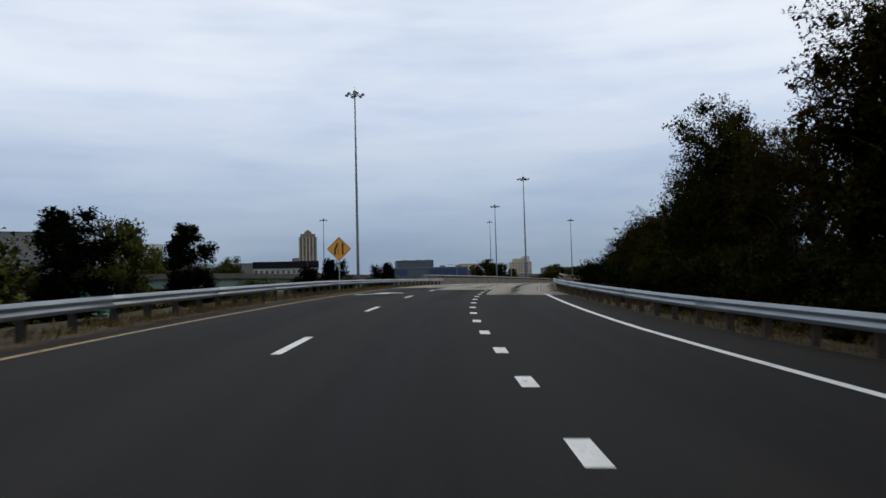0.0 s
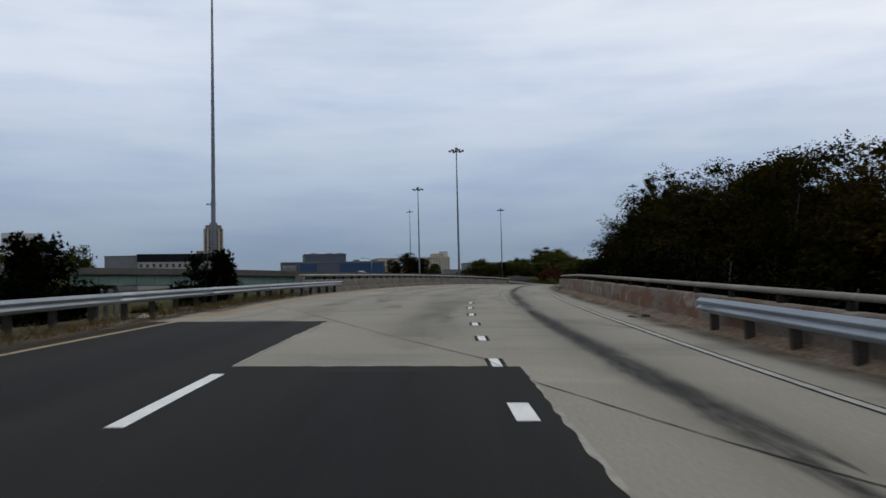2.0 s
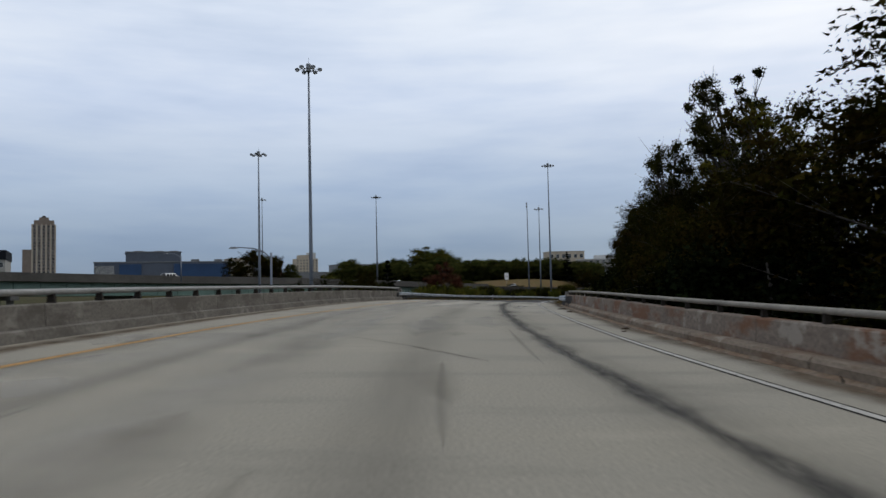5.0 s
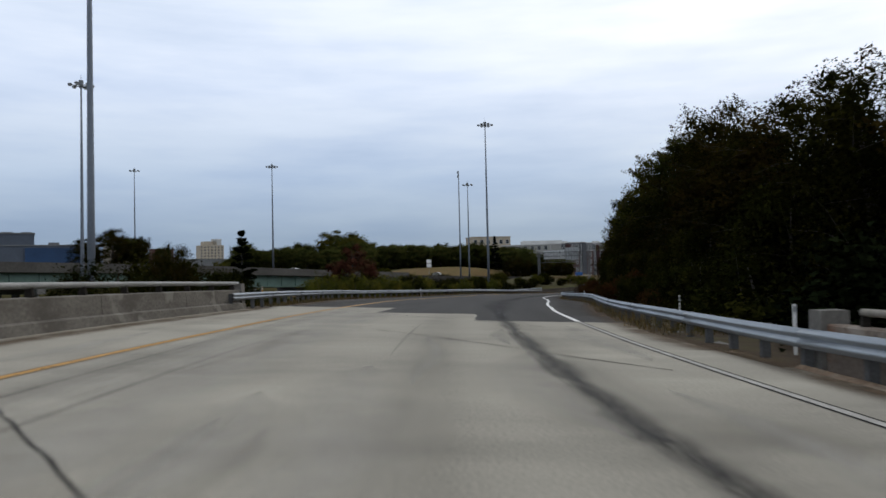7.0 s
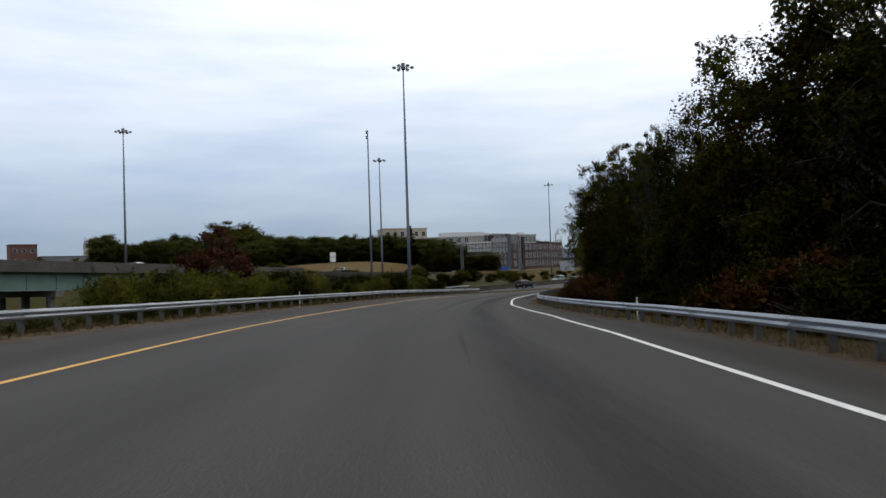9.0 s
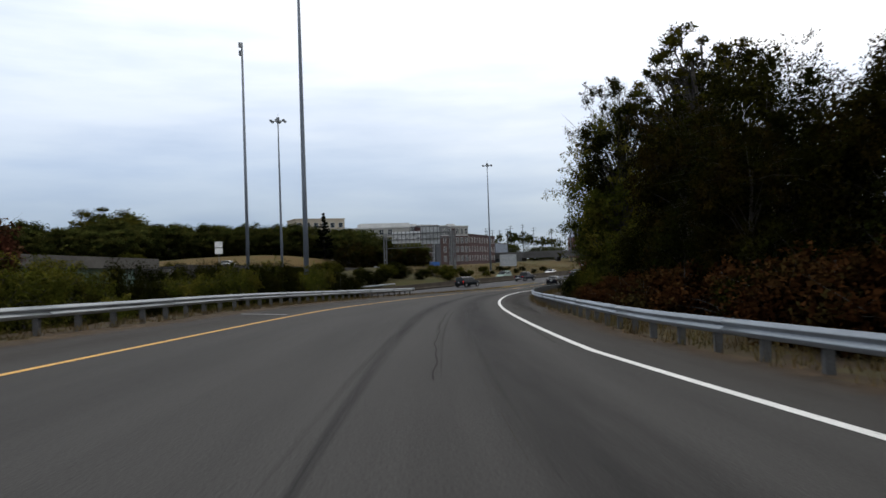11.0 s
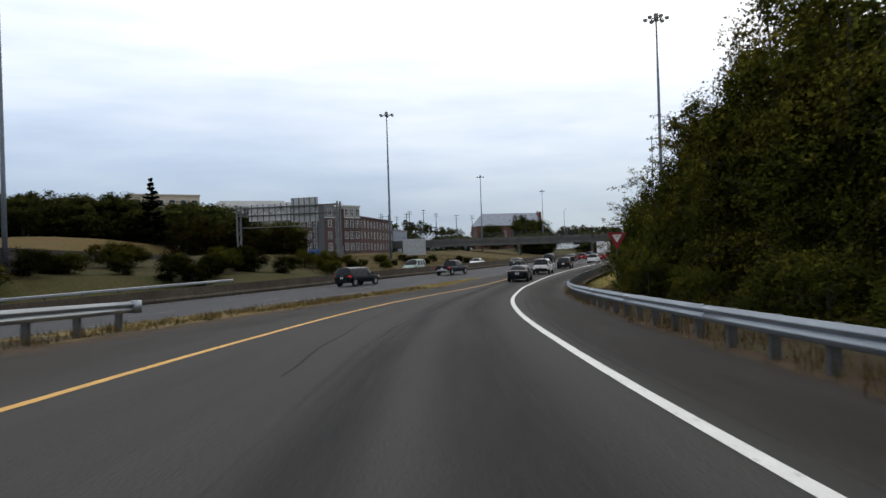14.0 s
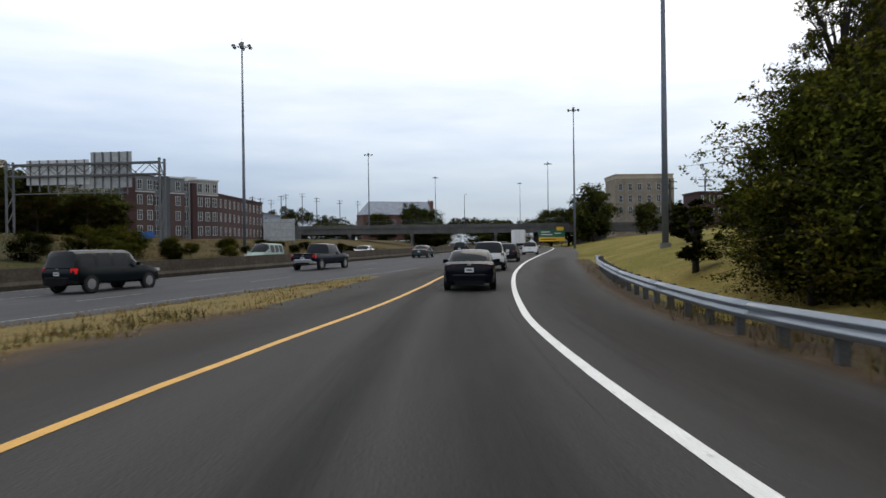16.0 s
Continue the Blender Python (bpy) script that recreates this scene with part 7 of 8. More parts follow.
def plate(sh, pts, t=0.02, y=0.0):
    """A flat plate in the x-z plane from corner points, t thick, its front at y."""
    n = len(pts)
    v = [(x, y, z) for x, z in pts] + [(x, y + t, z) for x, z in pts]
    return sh.add(v, [tuple(range(n)), tuple(range(2 * n - 1, n - 1, -1))] + [(i, n + i, n + (i + 1) % n, (i + 1) % n) for i in range(n)])


def rounded(pts, r, n=4):
    out = []
    m = len(pts)
    for i in range(m):
        p, a, b = Vector(pts[i]), Vector(pts[i - 1]), Vector(pts[(i + 1) % m])
        u, v = (a - p).normalized(), (b - p).normalized()
        for k in range(n + 1):
            t = k / n
            q = p + u * r * (1 - t) ** 2 + v * r * t**2
            out.append((q.x, q.y))
    return out


# lane-ends warning diamond
sx, sy, _ = place(54, -10.3)
zs = gz(sx, sy)
warn = thing("warning_sign", "amber diamond lane-merge warning sign on a steel post", "road sign", m=pose(sx + 0.35, sy, 0, 0, 0, 6))
p = Shape()
p.box((0, 0.06, (zs + 4.3) / 2), (0.08, 0.06, 4.3 - zs + 0.6))
part("post", p, GALV, warn)
k = 0.9
p = plate(Shape(), rounded([(0, 4.85 - k), (k, 4.85), (0, 4.85 + k), (-k, 4.85)], 0.09), 0.015)
face = part("sign_face", p, SGN_Y, warn)
p = Shape()
for i in range(4):
    q = [(0, 4.85 - k + 0.05), (k - 0.05, 4.85), (0, 4.85 + k - 0.05), (-k + 0.05, 4.85)]
    a, b = Vector(q[i]), Vector(q[(i + 1) % 4])
    u = (b - a).normalized() * 0.06
    nn = Vector((-u.y, u.x)).normalized() * 0.028
    plate(p, [a + u, b - u, b - u + nn, a + u + nn], 0.004, -0.004)
part("border", p, SGN_K, face)
p = Shape()
plate(p, [(0.2, 4.42), (0.33, 4.42), (0.33, 5.3), (0.2, 5.3)], 0.004, -0.004)
plate(p, [(-0.36, 4.42), (-0.23, 4.42), (-0.23, 4.8), (-0.07, 5.12), (-0.07, 5.3), (-0.19, 5.3), (-0.19, 5.15), (-0.36, 4.86)], 0.004, -0.004)
for z in (4.44, 4.62, 4.8):
    plate(p, [(-0.1, z), (-0.03, z), (-0.03, z + 0.1), (-0.1, z + 0.1)], 0.004, -0.004)
part("symbol", p, SGN_K, face, "two converging black lane bars")

# yield sign
yx, yy = 137.0, 288.1
yz = gz(yx, yy)
yld = thing("yield_sign", "red and white triangular yield sign on a steel post", "road sign", m=pose(yx, yy, 0, 0, 0, -47))
p = Shape()
p.box((0, 0.06, (yz + 2.4) / 2), (0.07, 0.06, 2.4 - yz + 0.4))
part("post", p, POSTM, yld)
p = plate(Shape(), rounded([(0, 1.42), (0.62, 2.5), (-0.62, 2.5)], 0.07), 0.015)
face = part("sign_face", p, SGN_R, yld)
p = plate(Shape(), rounded([(0, 1.86), (0.3, 2.36), (-0.3, 2.36)], 0.03), 0.004, -0.004)
part("centre", p, SGN_W, face, "white centre")
cu = bpy.data.curves.new("yield_word", "FONT")
cu.body, cu.size, cu.align_x, cu.extrude = "YIELD", 0.15, "CENTER", 0.002
wd = new("word", cu)
wd.parent = face
wd.matrix_basis = pose(0, -0.008, 2.2, 90, 0, 0)
cu.materials.append(SGN_R)

# back of the panel sign beyond the main road, and the pair of small signs on the upper road
pan = thing("panel_sign", "weathered bare back of a large panel sign on two posts", "road sign", m=pose(206, 385.5, 0, 0, 0, -38))
zz = gz(206, 385.5)
for x in (-2.1, 2.1):
    p = Shape()
    p.box((x, 0.1, (zz + 5.1) / 2), (0.2, 0.2, 5.1 - zz + 0.6))
    part("post", p, POSTM, pan)
p = Shape()
p.box((0, 0, 3.4), (5.0, 0.06, 3.5))
part("panel", p, ALU, pan)
for z in (2.2, 3.4, 4.6):
    p = Shape()
    p.box((0, -0.06, z), (5.0, 0.06, 0.09))
    part("stiffener", p, GALV, pan)
sgn = thing("route_sign", "pale rectangular route sign on a post by the upper road", "road sign", m=pose(110.9, 362.8, 0, 0, 0, -20))
p = Shape()
p.box((0, 0.05, 6.3), (0.1, 0.08, 4.4))
part("post", p, GALV, sgn)
for z in (7.05, 8.35):
    p = Shape()
    p.box((0, 0, z), (1.5, 0.03, 1.15))
    part("sign_face", p, SGN_W, sgn)

# lattice gantry with the backs of its signs, over the upper road
GANT = mat("dull_gantry_steel", (0.1, 0.105, 0.11), 0.6, 0.3, var=0.2)
gan = thing("sign_gantry", "steel lattice sign gantry seen from behind", "gantry")
G1, G2 = Vector((168, 393, 0)), Vector((178.9, 375.6, 0))
along_g = (G2 - G1).normalized()
face_g = Vector((along_g.y, -along_g.x, 0))
for c in (G1, G2):
    p = Shape()
    zb = gz(c.x, c.y)
    for o in (-0.7, 0.7):
        e = c + face_g * o
        p.tube([(e.x, e.y, zb - 0.3), (e.x, e.y, 12.0)], 0.17, 8)
    a, b = c - face_g * 0.7, c + face_g * 0.7
    for i in range(5):
        z = zb + (11.6 - zb) * i / 5
        z1 = zb + (11.6 - zb) * (i + 1) / 5
        if i % 2:
            a, b = b, a
        p.tube([(a.x, a.y, z), (b.x, b.y, z1)], 0.06, 5)
    part("gantry_post", p, GANT, gan, "steel post frame")
for z in (10.0, 11.5):
    for o in (-0.7, 0.7):
        p = Shape()
        a, b = G1 + face_g * o, G2 + face_g * o
        p.tube([(a.x, a.y, z), (b.x, b.y, z)], 0.1, 6)
        part("chord", p, GANT, gan)
p = Shape()
n = 12
for i in range(n):
    for o in (-0.7, 0.7):
        a, b = G1.lerp(G2, i / n) + face_g * o, G1.lerp(G2, (i + 1) / n) + face_g * o
        p.tube([(a.x, a.y, 10.0 + 1.5 * (i % 2)), (b.x, b.y, 11.5 - 1.5 * (i % 2))], 0.05, 4)
part("truss_web", p, GANT, gan, "zigzag lattice bars")
for t0, t1, z0, z1, k in ((0.08, 0.5, 9.0, 12.2, 7), (0.51, 0.78, 8.5, 13.1, 5)):
    a, b = G1.lerp(G2, t0) - face_g * 1.0, G1.lerp(G2, t1) - face_g * 1.0
    mid, ln_g = (a + b) / 2, (b - a).length
    aa = math.atan2(along_g.y, along_g.x)
    p = Shape()
    p.box((mid.x, mid.y, (z0 + z1) / 2), (ln_g, 0.06, z1 - z0), aa)
    part("sign_panel", p, ALU if t0 > 0.4 else mat("pale_sign_back", (0.5, 0.51, 0.51), 0.6, 0.1, var=0.15), gan, "bare metal sign back")
    for i in range(k):
        c = a.lerp(b, (i + 0.5) / k) + face_g * 0.12
        q = Shape()
        q.box((c.x, c.y, (z0 - 0.9 + z1) / 2), (0.13, 0.14, z1 - z0 + 0.9), aa)
        part("hanger", q, GANT, gan)
q = Shape()
a, b = G1.lerp(G2, 0.05) + face_g * 1.0, G1.lerp(G2, 0.8) + face_g * 1.0
q.tube([(a.x, a.y, 7.7), (b.x, b.y, 7.7)], 0.07, 5)
part("catwalk_rail", q, GANT, gan)

# green exit sign before the overpass
grn = thing("guide_sign", "green guide sign with a yellow exit panel on posts", "road sign", m=pose(*(oc + orr * 34.4 - of_ * 4)[:2], 0, 0, 0, math.degrees(ang)))
p = Shape()
p.box((0, 0, 3.9), (8.2, 0.08, 2.2))
f = part("sign_face", p, SGN_G, grn)
p = Shape()
p.box((0, 0, 2.1), (8.2, 0.08, 1.3))
part("exit_panel", p, SGN_O, grn, "yellow exit panel")
p = Shape()
p.box((2.6, -0.01, 5.4), (2.2, 0.08, 1.1))
part("route_tab", p, SGN_O, grn, "amber tab")
for i, (x, z, w) in enumerate(((-2, 4.4, 2.8), (-1.6, 3.6, 3.4), (1.9, 4.0, 2.0), (-1.2, 2.1, 4.6))):
    p = Shape()
    p.box((x, -0.05, z), (w, 0.02, 0.28))
    part("text_bar", p, SGN_W if i < 3 else SGN_K, f)
for x in (-3, 3):
    p = Shape()
    p.box((x, 0.2, 1.8), (0.25, 0.25, 6))
    part("post", p, POSTM, grn)

# green place sign standing below the first guardrail
gx_, gy_ = -23.85, 51.31
pls = thing("place_sign", "green place-name sign with white border behind the guardrail", "road sign", m=pose(gx_, gy_, 0.45, 0, 0, -2))
gb = gz(gx_, gy_)
for x in (-1.0, 1.0):
    p = Shape()
    p.box((x, 0.06, (gb + 1.8) / 2), (0.08, 0.06, 1.8 - gb + 0.5))
    part("post", p, GALV, pls)
f = part("sign_face", plate(Shape(), rounded([(-1.5, 0.1), (1.5, 0.1), (1.5, 1.95), (-1.5, 1.95)], 0.12), 0.02), SGN_G, pls)
p = Shape()
for x, z, w, h in ((0, 0.15, 2.8, 0.04), (0, 1.9, 2.8, 0.04), (-1.45, 1.02, 0.04, 1.6), (1.45, 1.02, 0.04, 1.6), (0.3, 1.35, 1.0, 0.16)):
    p.box((x, -0.004, z), (w, 0.008, h))
part("border", p, SGN_W, f)
cu = bpy.data.curves.new("place_word", "FONT")
cu.body, cu.size, cu.align_x, cu.extrude = "burg", 0.55, "RIGHT", 0.002
wd = new("word", cu)
wd.parent = f
wd.matrix_basis = pose(1.3, -0.006, 0.42, 90, 0, 0)
cu.materials.append(SGN_W)

# small upright markers behind the rails
for s, u, nm, m, lab in ((160, 7.2, "delineator", SGN_W, "white delineator post behind the guardrail"), (172, 8.2, "delineator", SGN_W, "white delineator post behind the guardrail"), (219, 8.6, "delineator", SGN_W, "white delineator post behind the guardrail"), (236, -11.3, "delineator", SGN_W, "white delineator post behind the guardrail"), (187, -11.6, "marker_post", SGN_A, "orange marker post beside the guardrail")):
    x, y, z = place(s, u)
    zb = min(gz(x, y), z)
    t = thing(nm, lab, "marker", group="roadside markers", m=pose(x, y, 0, 0, 0, -math.degrees(at(s)[4])))
    p = Shape()
    p.box((0, 0, (zb + z + 0.9) / 2), (0.07, 0.03, z + 0.9 - zb + 0.1))
    b = part("stake", p, m, t)
    p = Shape()
    p.box((0, -0.02, z + 0.85), (0.08, 0.01, 0.12))
    part("reflector", p, ALU, b)

t = thing("marker_post", "short orange marker post on the slope below the guardrail", "marker", group="roadside markers", m=pose(86.6, 290.8, 0))
zb = gz(86.6, 290.8)
p = Shape()
p.box((0, 0, (zb - 0.35) / 2), (0.2, 0.2, -0.35 - zb + 0.1), 0.4, 0.85)
b = part("stake", p, SGN_O, t)
p = Shape()
p.box((0, -0.12, -0.6), (0.14, 0.02, 0.14))
part("reflector", p, ALU, b)

# blue container and site clutter by the flats
box = thing("container", "bright blue shipping container on the bank", "container", m=pose(203, 420, gz(203, 420), 0, 0, 62))
p = Shape()
p.box((0, 0, 1.3), (9, 2.4, 2.6))
for i in range(30):
    p.box((-4.35 + i * 0.3, -1.22, 1.3), (0.14, 0.05, 2.4))
    p.box((-4.35 + i * 0.3, 1.22, 1.3), (0.14, 0.05, 2.4))
part("body", p, mat("blue_container_paint", (0.02, 0.1, 0.32), 0.6, var=0.15), box)
for x in (-4.5, 4.5):
    p = Shape()
    p.box((x, 0, 1.3), (0.12, 2.5, 2.7))
    part("end_frame", p, mat("blue_container_paint", (0.02, 0.1, 0.32)), box)

hoard = thing("site_hoarding", "grey sheet hoarding round the building site", "fence", m=pose(205, 411, gz(205, 411), 0, 0, 58))
for i in range(5):
    part("sheet", Shape().box((-4.4 + 2.2 * i, 0.02 * (i % 2), 1.05), (2.16, 0.05, 2.1)), mat("grey_hoarding_sheet", (0.2, 0.2, 0.19), 0.8, var=0.25), hoard)
    part("post", Shape().box((-5.5 + 2.2 * i, 0.1, 1.1), (0.1, 0.1, 2.3)), POSTM, hoard)
up_rail = thing("guardrail", "weathered guardrail beside the upper road", "guardrail", group="guardrails of the ramp")
i0, i1 = int(np.argmax(UP_L[:, 0] > 161)), int(np.argmax(UP_L[:, 0] > 214))
part("rail", band(Shape(), UPPER, [(5.7, 0.45), (5.78, 0.53), (5.7, 0.6), (5.78, 0.67), (5.7, 0.75), (5.64, 0.75), (5.64, 0.45)], True, i0, i1), GALV, up_rail, "", True)
ln = offset_line(UPPER, 5.55, 0)
for i in range(i0, i1):
    part("post", Shape().box((ln[i][0], ln[i][1], ln[i][2] + 0.15), (0.16, 0.16, 1.2)), ALU, up_rail)

# wooden utility poles on the skyline
for x, y, top in ((339.6, 540, 23.5), (344.8, 535.5, 24), (349, 531, 22), (328, 548, 22.5), (356, 524, 21), (300, 512, 19), (310, 508, 20), (268, 337, 12.8), (258, 340, 12), (380, 500, 20), (334, 543, 21), (318, 530, 20.5), (362, 519, 20.5)):
    zb = gz(x, y)
    t = thing("utility_pole", "weathered wooden utility pole with crossarms", "utility pole", group="utility poles", m=pose(x, y, zb, 0, 0, -52))
    h = top - zb
    p = Shape()
    p.tube([(0, 0, -0.3), (0, 0, h)], [0.2, 0.13], 8)
    part("pole", p, BARK, t)
    for k in (0.5, 1.7):
        p = Shape()
        p.box((0, 0, h - k), (2.6, 0.12, 0.14))
        part("crossarm", p, BARK, t)


# guardrail on the bank beyond the opposite carriageway
far_rail = thing("guardrail", "thin galvanised guardrail on the bank across the highway", "guardrail", group="guardrails of the ramp")
ln = offset_line(MAIN, -21.2, 0.05)
i1 = int(np.argmin((ln[:, 0] - 143) ** 2 + (ln[:, 1] - 342) ** 2))
i0 = i1 - 26
p = Shape()
band(p, MAIN, [(-21.2, 0.5), (-21.12, 0.58), (-21.2, 0.65), (-21.12, 0.72), (-21.2, 0.8), (-21.26, 0.8), (-21.2, 0.65), (-21.26, 0.5)], True, i0, i1)
part("rail", p, GALV, far_rail, "", True)
for i in range(i0, i1):
    p = Shape()
    x, y, z = ln[i] + np.array([0, 0.2, 0])
    p.box((x, y, z + 0.3), (0.16, 0.2, 1.1))
    part("post", p, POSTM, far_rail)


# ---------------------------------------------------------------- vehicles
TYRE = mat("tyre_rubber", (0.015, 0.015, 0.016), 0.9, var=0.2)
RIM = mat("alloy_rim", (0.3, 0.3, 0.31), 0.35, 0.8, var=0.1)
TRIM = mat("black_plastic", (0.006, 0.006, 0.0065), 0.7, var=0.2, spec=0.1)
CGLASS = mat("car_glass", (0.008, 0.011, 0.014), 0.08, var=0.1, bump=0, spec=0.14)
TAIL = mat("tail_lamp", (0.08, 0.004, 0.005), 0.25, var=0.1)
TAIL_ON = mat("lit_brake_lamp", (0.3, 0.006, 0.006), 0.25, emit=((1.0, 0.02, 0.015), 0.22))
HEAD = mat("head_lamp", (0.5, 0.5, 0.5), 0.15, var=0.1)
PLATE = mat("number_plate", (0.55, 0.56, 0.58), 0.5, var=0.1)


def paint(name, col):
    return mat(name, col, 0.22, 0.0, var=0.05, scale=1.0, fine=60, fine_var=0.03, bump=0, coat=0.0, spec=0.12)


# per kind: length, width, belt, height, floor, cabin (rear base, rear roof, front roof, front base), bonnet height, boot height
SHAPES = {
    "sedan": (4.65, 1.82, 0.92, 1.44, 0.24, (-1.75, -0.95, 0.45, 1.15), 0.82, 1.0),
    "suv": (4.6, 1.86, 1.05, 1.68, 0.3, (-2.15, -1.75, 0.45, 1.1), 0.98, 1.05),
    "hatch": (4.2, 1.78, 0.95, 1.5, 0.24, (-1.95, -1.45, 0.4, 1.1), 0.85, 0.95),
    "big_suv": (5.4, 2.0, 1.15, 1.9, 0.36, (-2.62, -2.4, 0.75, 1.35), 1.12, 1.15),
    "pickup": (5.8, 2.0, 1.15, 1.88, 0.42, (-0.75, -0.55, 0.85, 1.45), 1.16, 1.12),
    "van": (4.9, 1.95, 1.05, 1.9, 0.3, (-2.3, -2.15, 0.7, 1.6), 1.0, 1.05),
}


def ring(y, zl, zb, w, n=0.93):
    return [(-w * 0.86, y, zl), (-w * 0.97, y, zl + 0.1), (-w, y, zl + (zb - zl) * 0.45), (-w * 0.985, y, zl + (zb - zl) * 0.78), (-w * n, y, zb - 0.02), (-w * 0.7, y, zb + 0.015), (0, y, zb + 0.03), (w * 0.7, y, zb + 0.015), (w * n, y, zb - 0.02), (w * 0.985, y, zl + (zb - zl) * 0.78), (w, y, zl + (zb - zl) * 0.45), (w * 0.97, y, zl + 0.1), (w * 0.86, y, zl)]


def car(label, kind, body_mat, x, y, z, heading, lit=False, pitch=0.0, category="car"):
    ln, wd_, belt, top, low, cab, bon, boot = SHAPES[kind]
    root = thing({"pickup": "pickup_truck", "van": "van", "suv": "suv", "big_suv": "suv"}.get(kind, "car"), label, category, m=pose(x, y, z, 0, 0, -heading) @ pose(0, 0, 0, pitch))
    h, w = ln / 2, wd_ / 2
    rows = [ring(-h, low + 0.22, boot - 0.22, w * 0.84), ring(-h + 0.06, low + 0.12, boot - 0.08, w * 0.92), ring(-h + 0.3, low + 0.03, boot, w * 0.98), ring(-h + 0.9, low, max(boot, belt), w), ring(cab[1], low, belt, w), ring(0, low, belt, w), ring(cab[3] - 0.1, low, belt, w), ring(cab[3] + 0.15, low, bon + 0.05, w), ring(h - 0.55, low, bon - 0.05, w * 0.97), ring(h - 0.15, low + 0.05, bon - 0.2, w * 0.88), ring(h, low + 0.15, bon - 0.34, w * 0.74)]
    p = Shape()
    k = len(rows[0])
    p.add([v for r in rows for v in r], [(i * k + j, i * k + (j + 1) % k, (i + 1) * k + (j + 1) % k, (i + 1) * k + j) for i in range(len(rows) - 1) for j in range(k)] + [tuple(range(k))[::-1], tuple((len(rows) - 1) * k + j for j in range(k))])
    body = part("body", p, body_mat, root, "", True)
    body.data.set_sharp_from_angle(angle=radians(32))
    # cabin: a rounded shell whose faces are split into roof, pillars and panes
    rear, front = cab[1] - cab[0], cab[3] - cab[2]
    roofs = [cab[1] + (cab[2] - cab[1]) * f for f in (0, 0.06, 0.3, 0.36, 0.6, 0.66, 0.94, 1.0)]
    ys = [cab[0], cab[0] + rear * 0.45, cab[0] + rear * 0.82] + roofs + [cab[2] + front * 0.18, cab[2] + front * 0.55, cab[3]]
    hs = [0.0, 0.52, 0.88, 0.955, 0.965, 0.99, 0.995, 1.0, 1.0, 0.975, 0.96, 0.87, 0.5, 0.0]
    section = [(-0.93, 0.0), (-0.88, 0.42), (-0.78, 0.8), (-0.66, 0.94), (-0.36, 0.99), (0.0, 1.0), (0.36, 0.99), (0.66, 0.94), (0.78, 0.8), (0.88, 0.42), (0.93, 0.0)]
    full, nsec = top - belt + 0.03, len(section)
    grid = [(fx * w * (1 - 0.04 * abs(i - 6.5) / 6.5), y_ + (0.06 * (1 - abs(fx)) * (-1 if i < 3 else 1 if i > 10 else 0)), belt - 0.03 + full * hz * fz) for i, (y_, hz) in enumerate(zip(ys, hs)) for fx, fz in section]
    kinds = collections.defaultdict(list)
    for i in range(len(ys) - 1):
        for jj in range(nsec - 1):
            q = (i * nsec + jj, i * nsec + jj + 1, (i + 1) * nsec + jj + 1, (i + 1) * nsec + jj)
            if i < 3 and 1 <= jj <= nsec - 3:
                kinds["rear_window"].append(q)
            elif i > 9 and 1 <= jj <= nsec - 3:
                kinds["windscreen"].append(q)
            elif i in (4, 6, 8) and jj in (0, 1, nsec - 3, nsec - 2):
                kinds["side_window", i, jj < 5].append(q)
            else:
                kinds["cabin"].append(q)

    def shell(name, faces, material, parent):
        used = sorted({v for q in faces for v in q})
        at_ = {v: n_ for n_, v in enumerate(used)}
        s = Shape()
        s.add([grid[v] for v in used], [tuple(at_[v] for v in q) for q in faces])
        return part(name, s, material, parent, "", True)

    cabin = shell("cabin", kinds.pop("cabin"), body_mat, root)
    for key, faces in kinds.items():
        shell(key if isinstance(key, str) else key[0], faces, CGLASS, cabin)
    if kind == "pickup":
        p = Shape()
        p.box((0, -1.85, boot + 0.01), (wd_ * 0.8, 2.0, 0.06))
        part("bed_liner", p, TRIM, root, "black bed liner")
    # wheels
    r = 0.33 if kind in ("sedan", "hatch") else 0.39
    for sx_ in (-1, 1):
        for yy_ in (-h + 0.95, h - 0.92):
            p = Shape()
            p.tube([(sx_ * (w + 0.004), yy_, r), (sx_ * (w - 0.03), yy_, r)], r + 0.06, 18)
            part("wheel_arch", p, TRIM, body)
            p = Shape()
            p.tube([(sx_ * (w + 0.02), yy_, r), (sx_ * (w - 0.02), yy_, r), (sx_ * (w - 0.2), yy_, r), (sx_ * (w - 0.22), yy_, r)], [r * 0.9, r, r, r * 0.9], 20)
            wh = part("wheel", p, TYRE, root, "black tyre")
            p = Shape()
            p.tube([(sx_ * (w + 0.026), yy_, r), (sx_ * (w + 0.0), yy_, r)], [r * 0.58, r * 0.66], 16)
            for i in range(5):
                a = i * 2 * math.pi / 5
                p.box((sx_ * (w + 0.03), yy_ + math.cos(a) * r * 0.32, r + math.sin(a) * r * 0.32), (0.02, 0.06, 0.06))
            part("rim", p, RIM, wh)
        # lamps and mirrors
        p = Shape()
        zt = boot - 0.17
        tall = 0.24 if kind in ("suv", "big_suv", "van", "pickup") else 0.15
        wid = 0.15 if tall > 0.2 else 0.36
        xo, xi = sx_ * (w * 0.92 + 0.03), sx_ * (w * 0.92 + 0.03 - wid)
        yo, yi = -h + 0.14, -h + 0.0
        hi = tall * (0.9 if tall > 0.2 else 0.5)
        q = [(xo, yo, zt - tall / 2), (xi, yi, zt + tall / 2 - hi), (xi, yi, zt + tall / 2), (xo, yo, zt + tall / 2)]
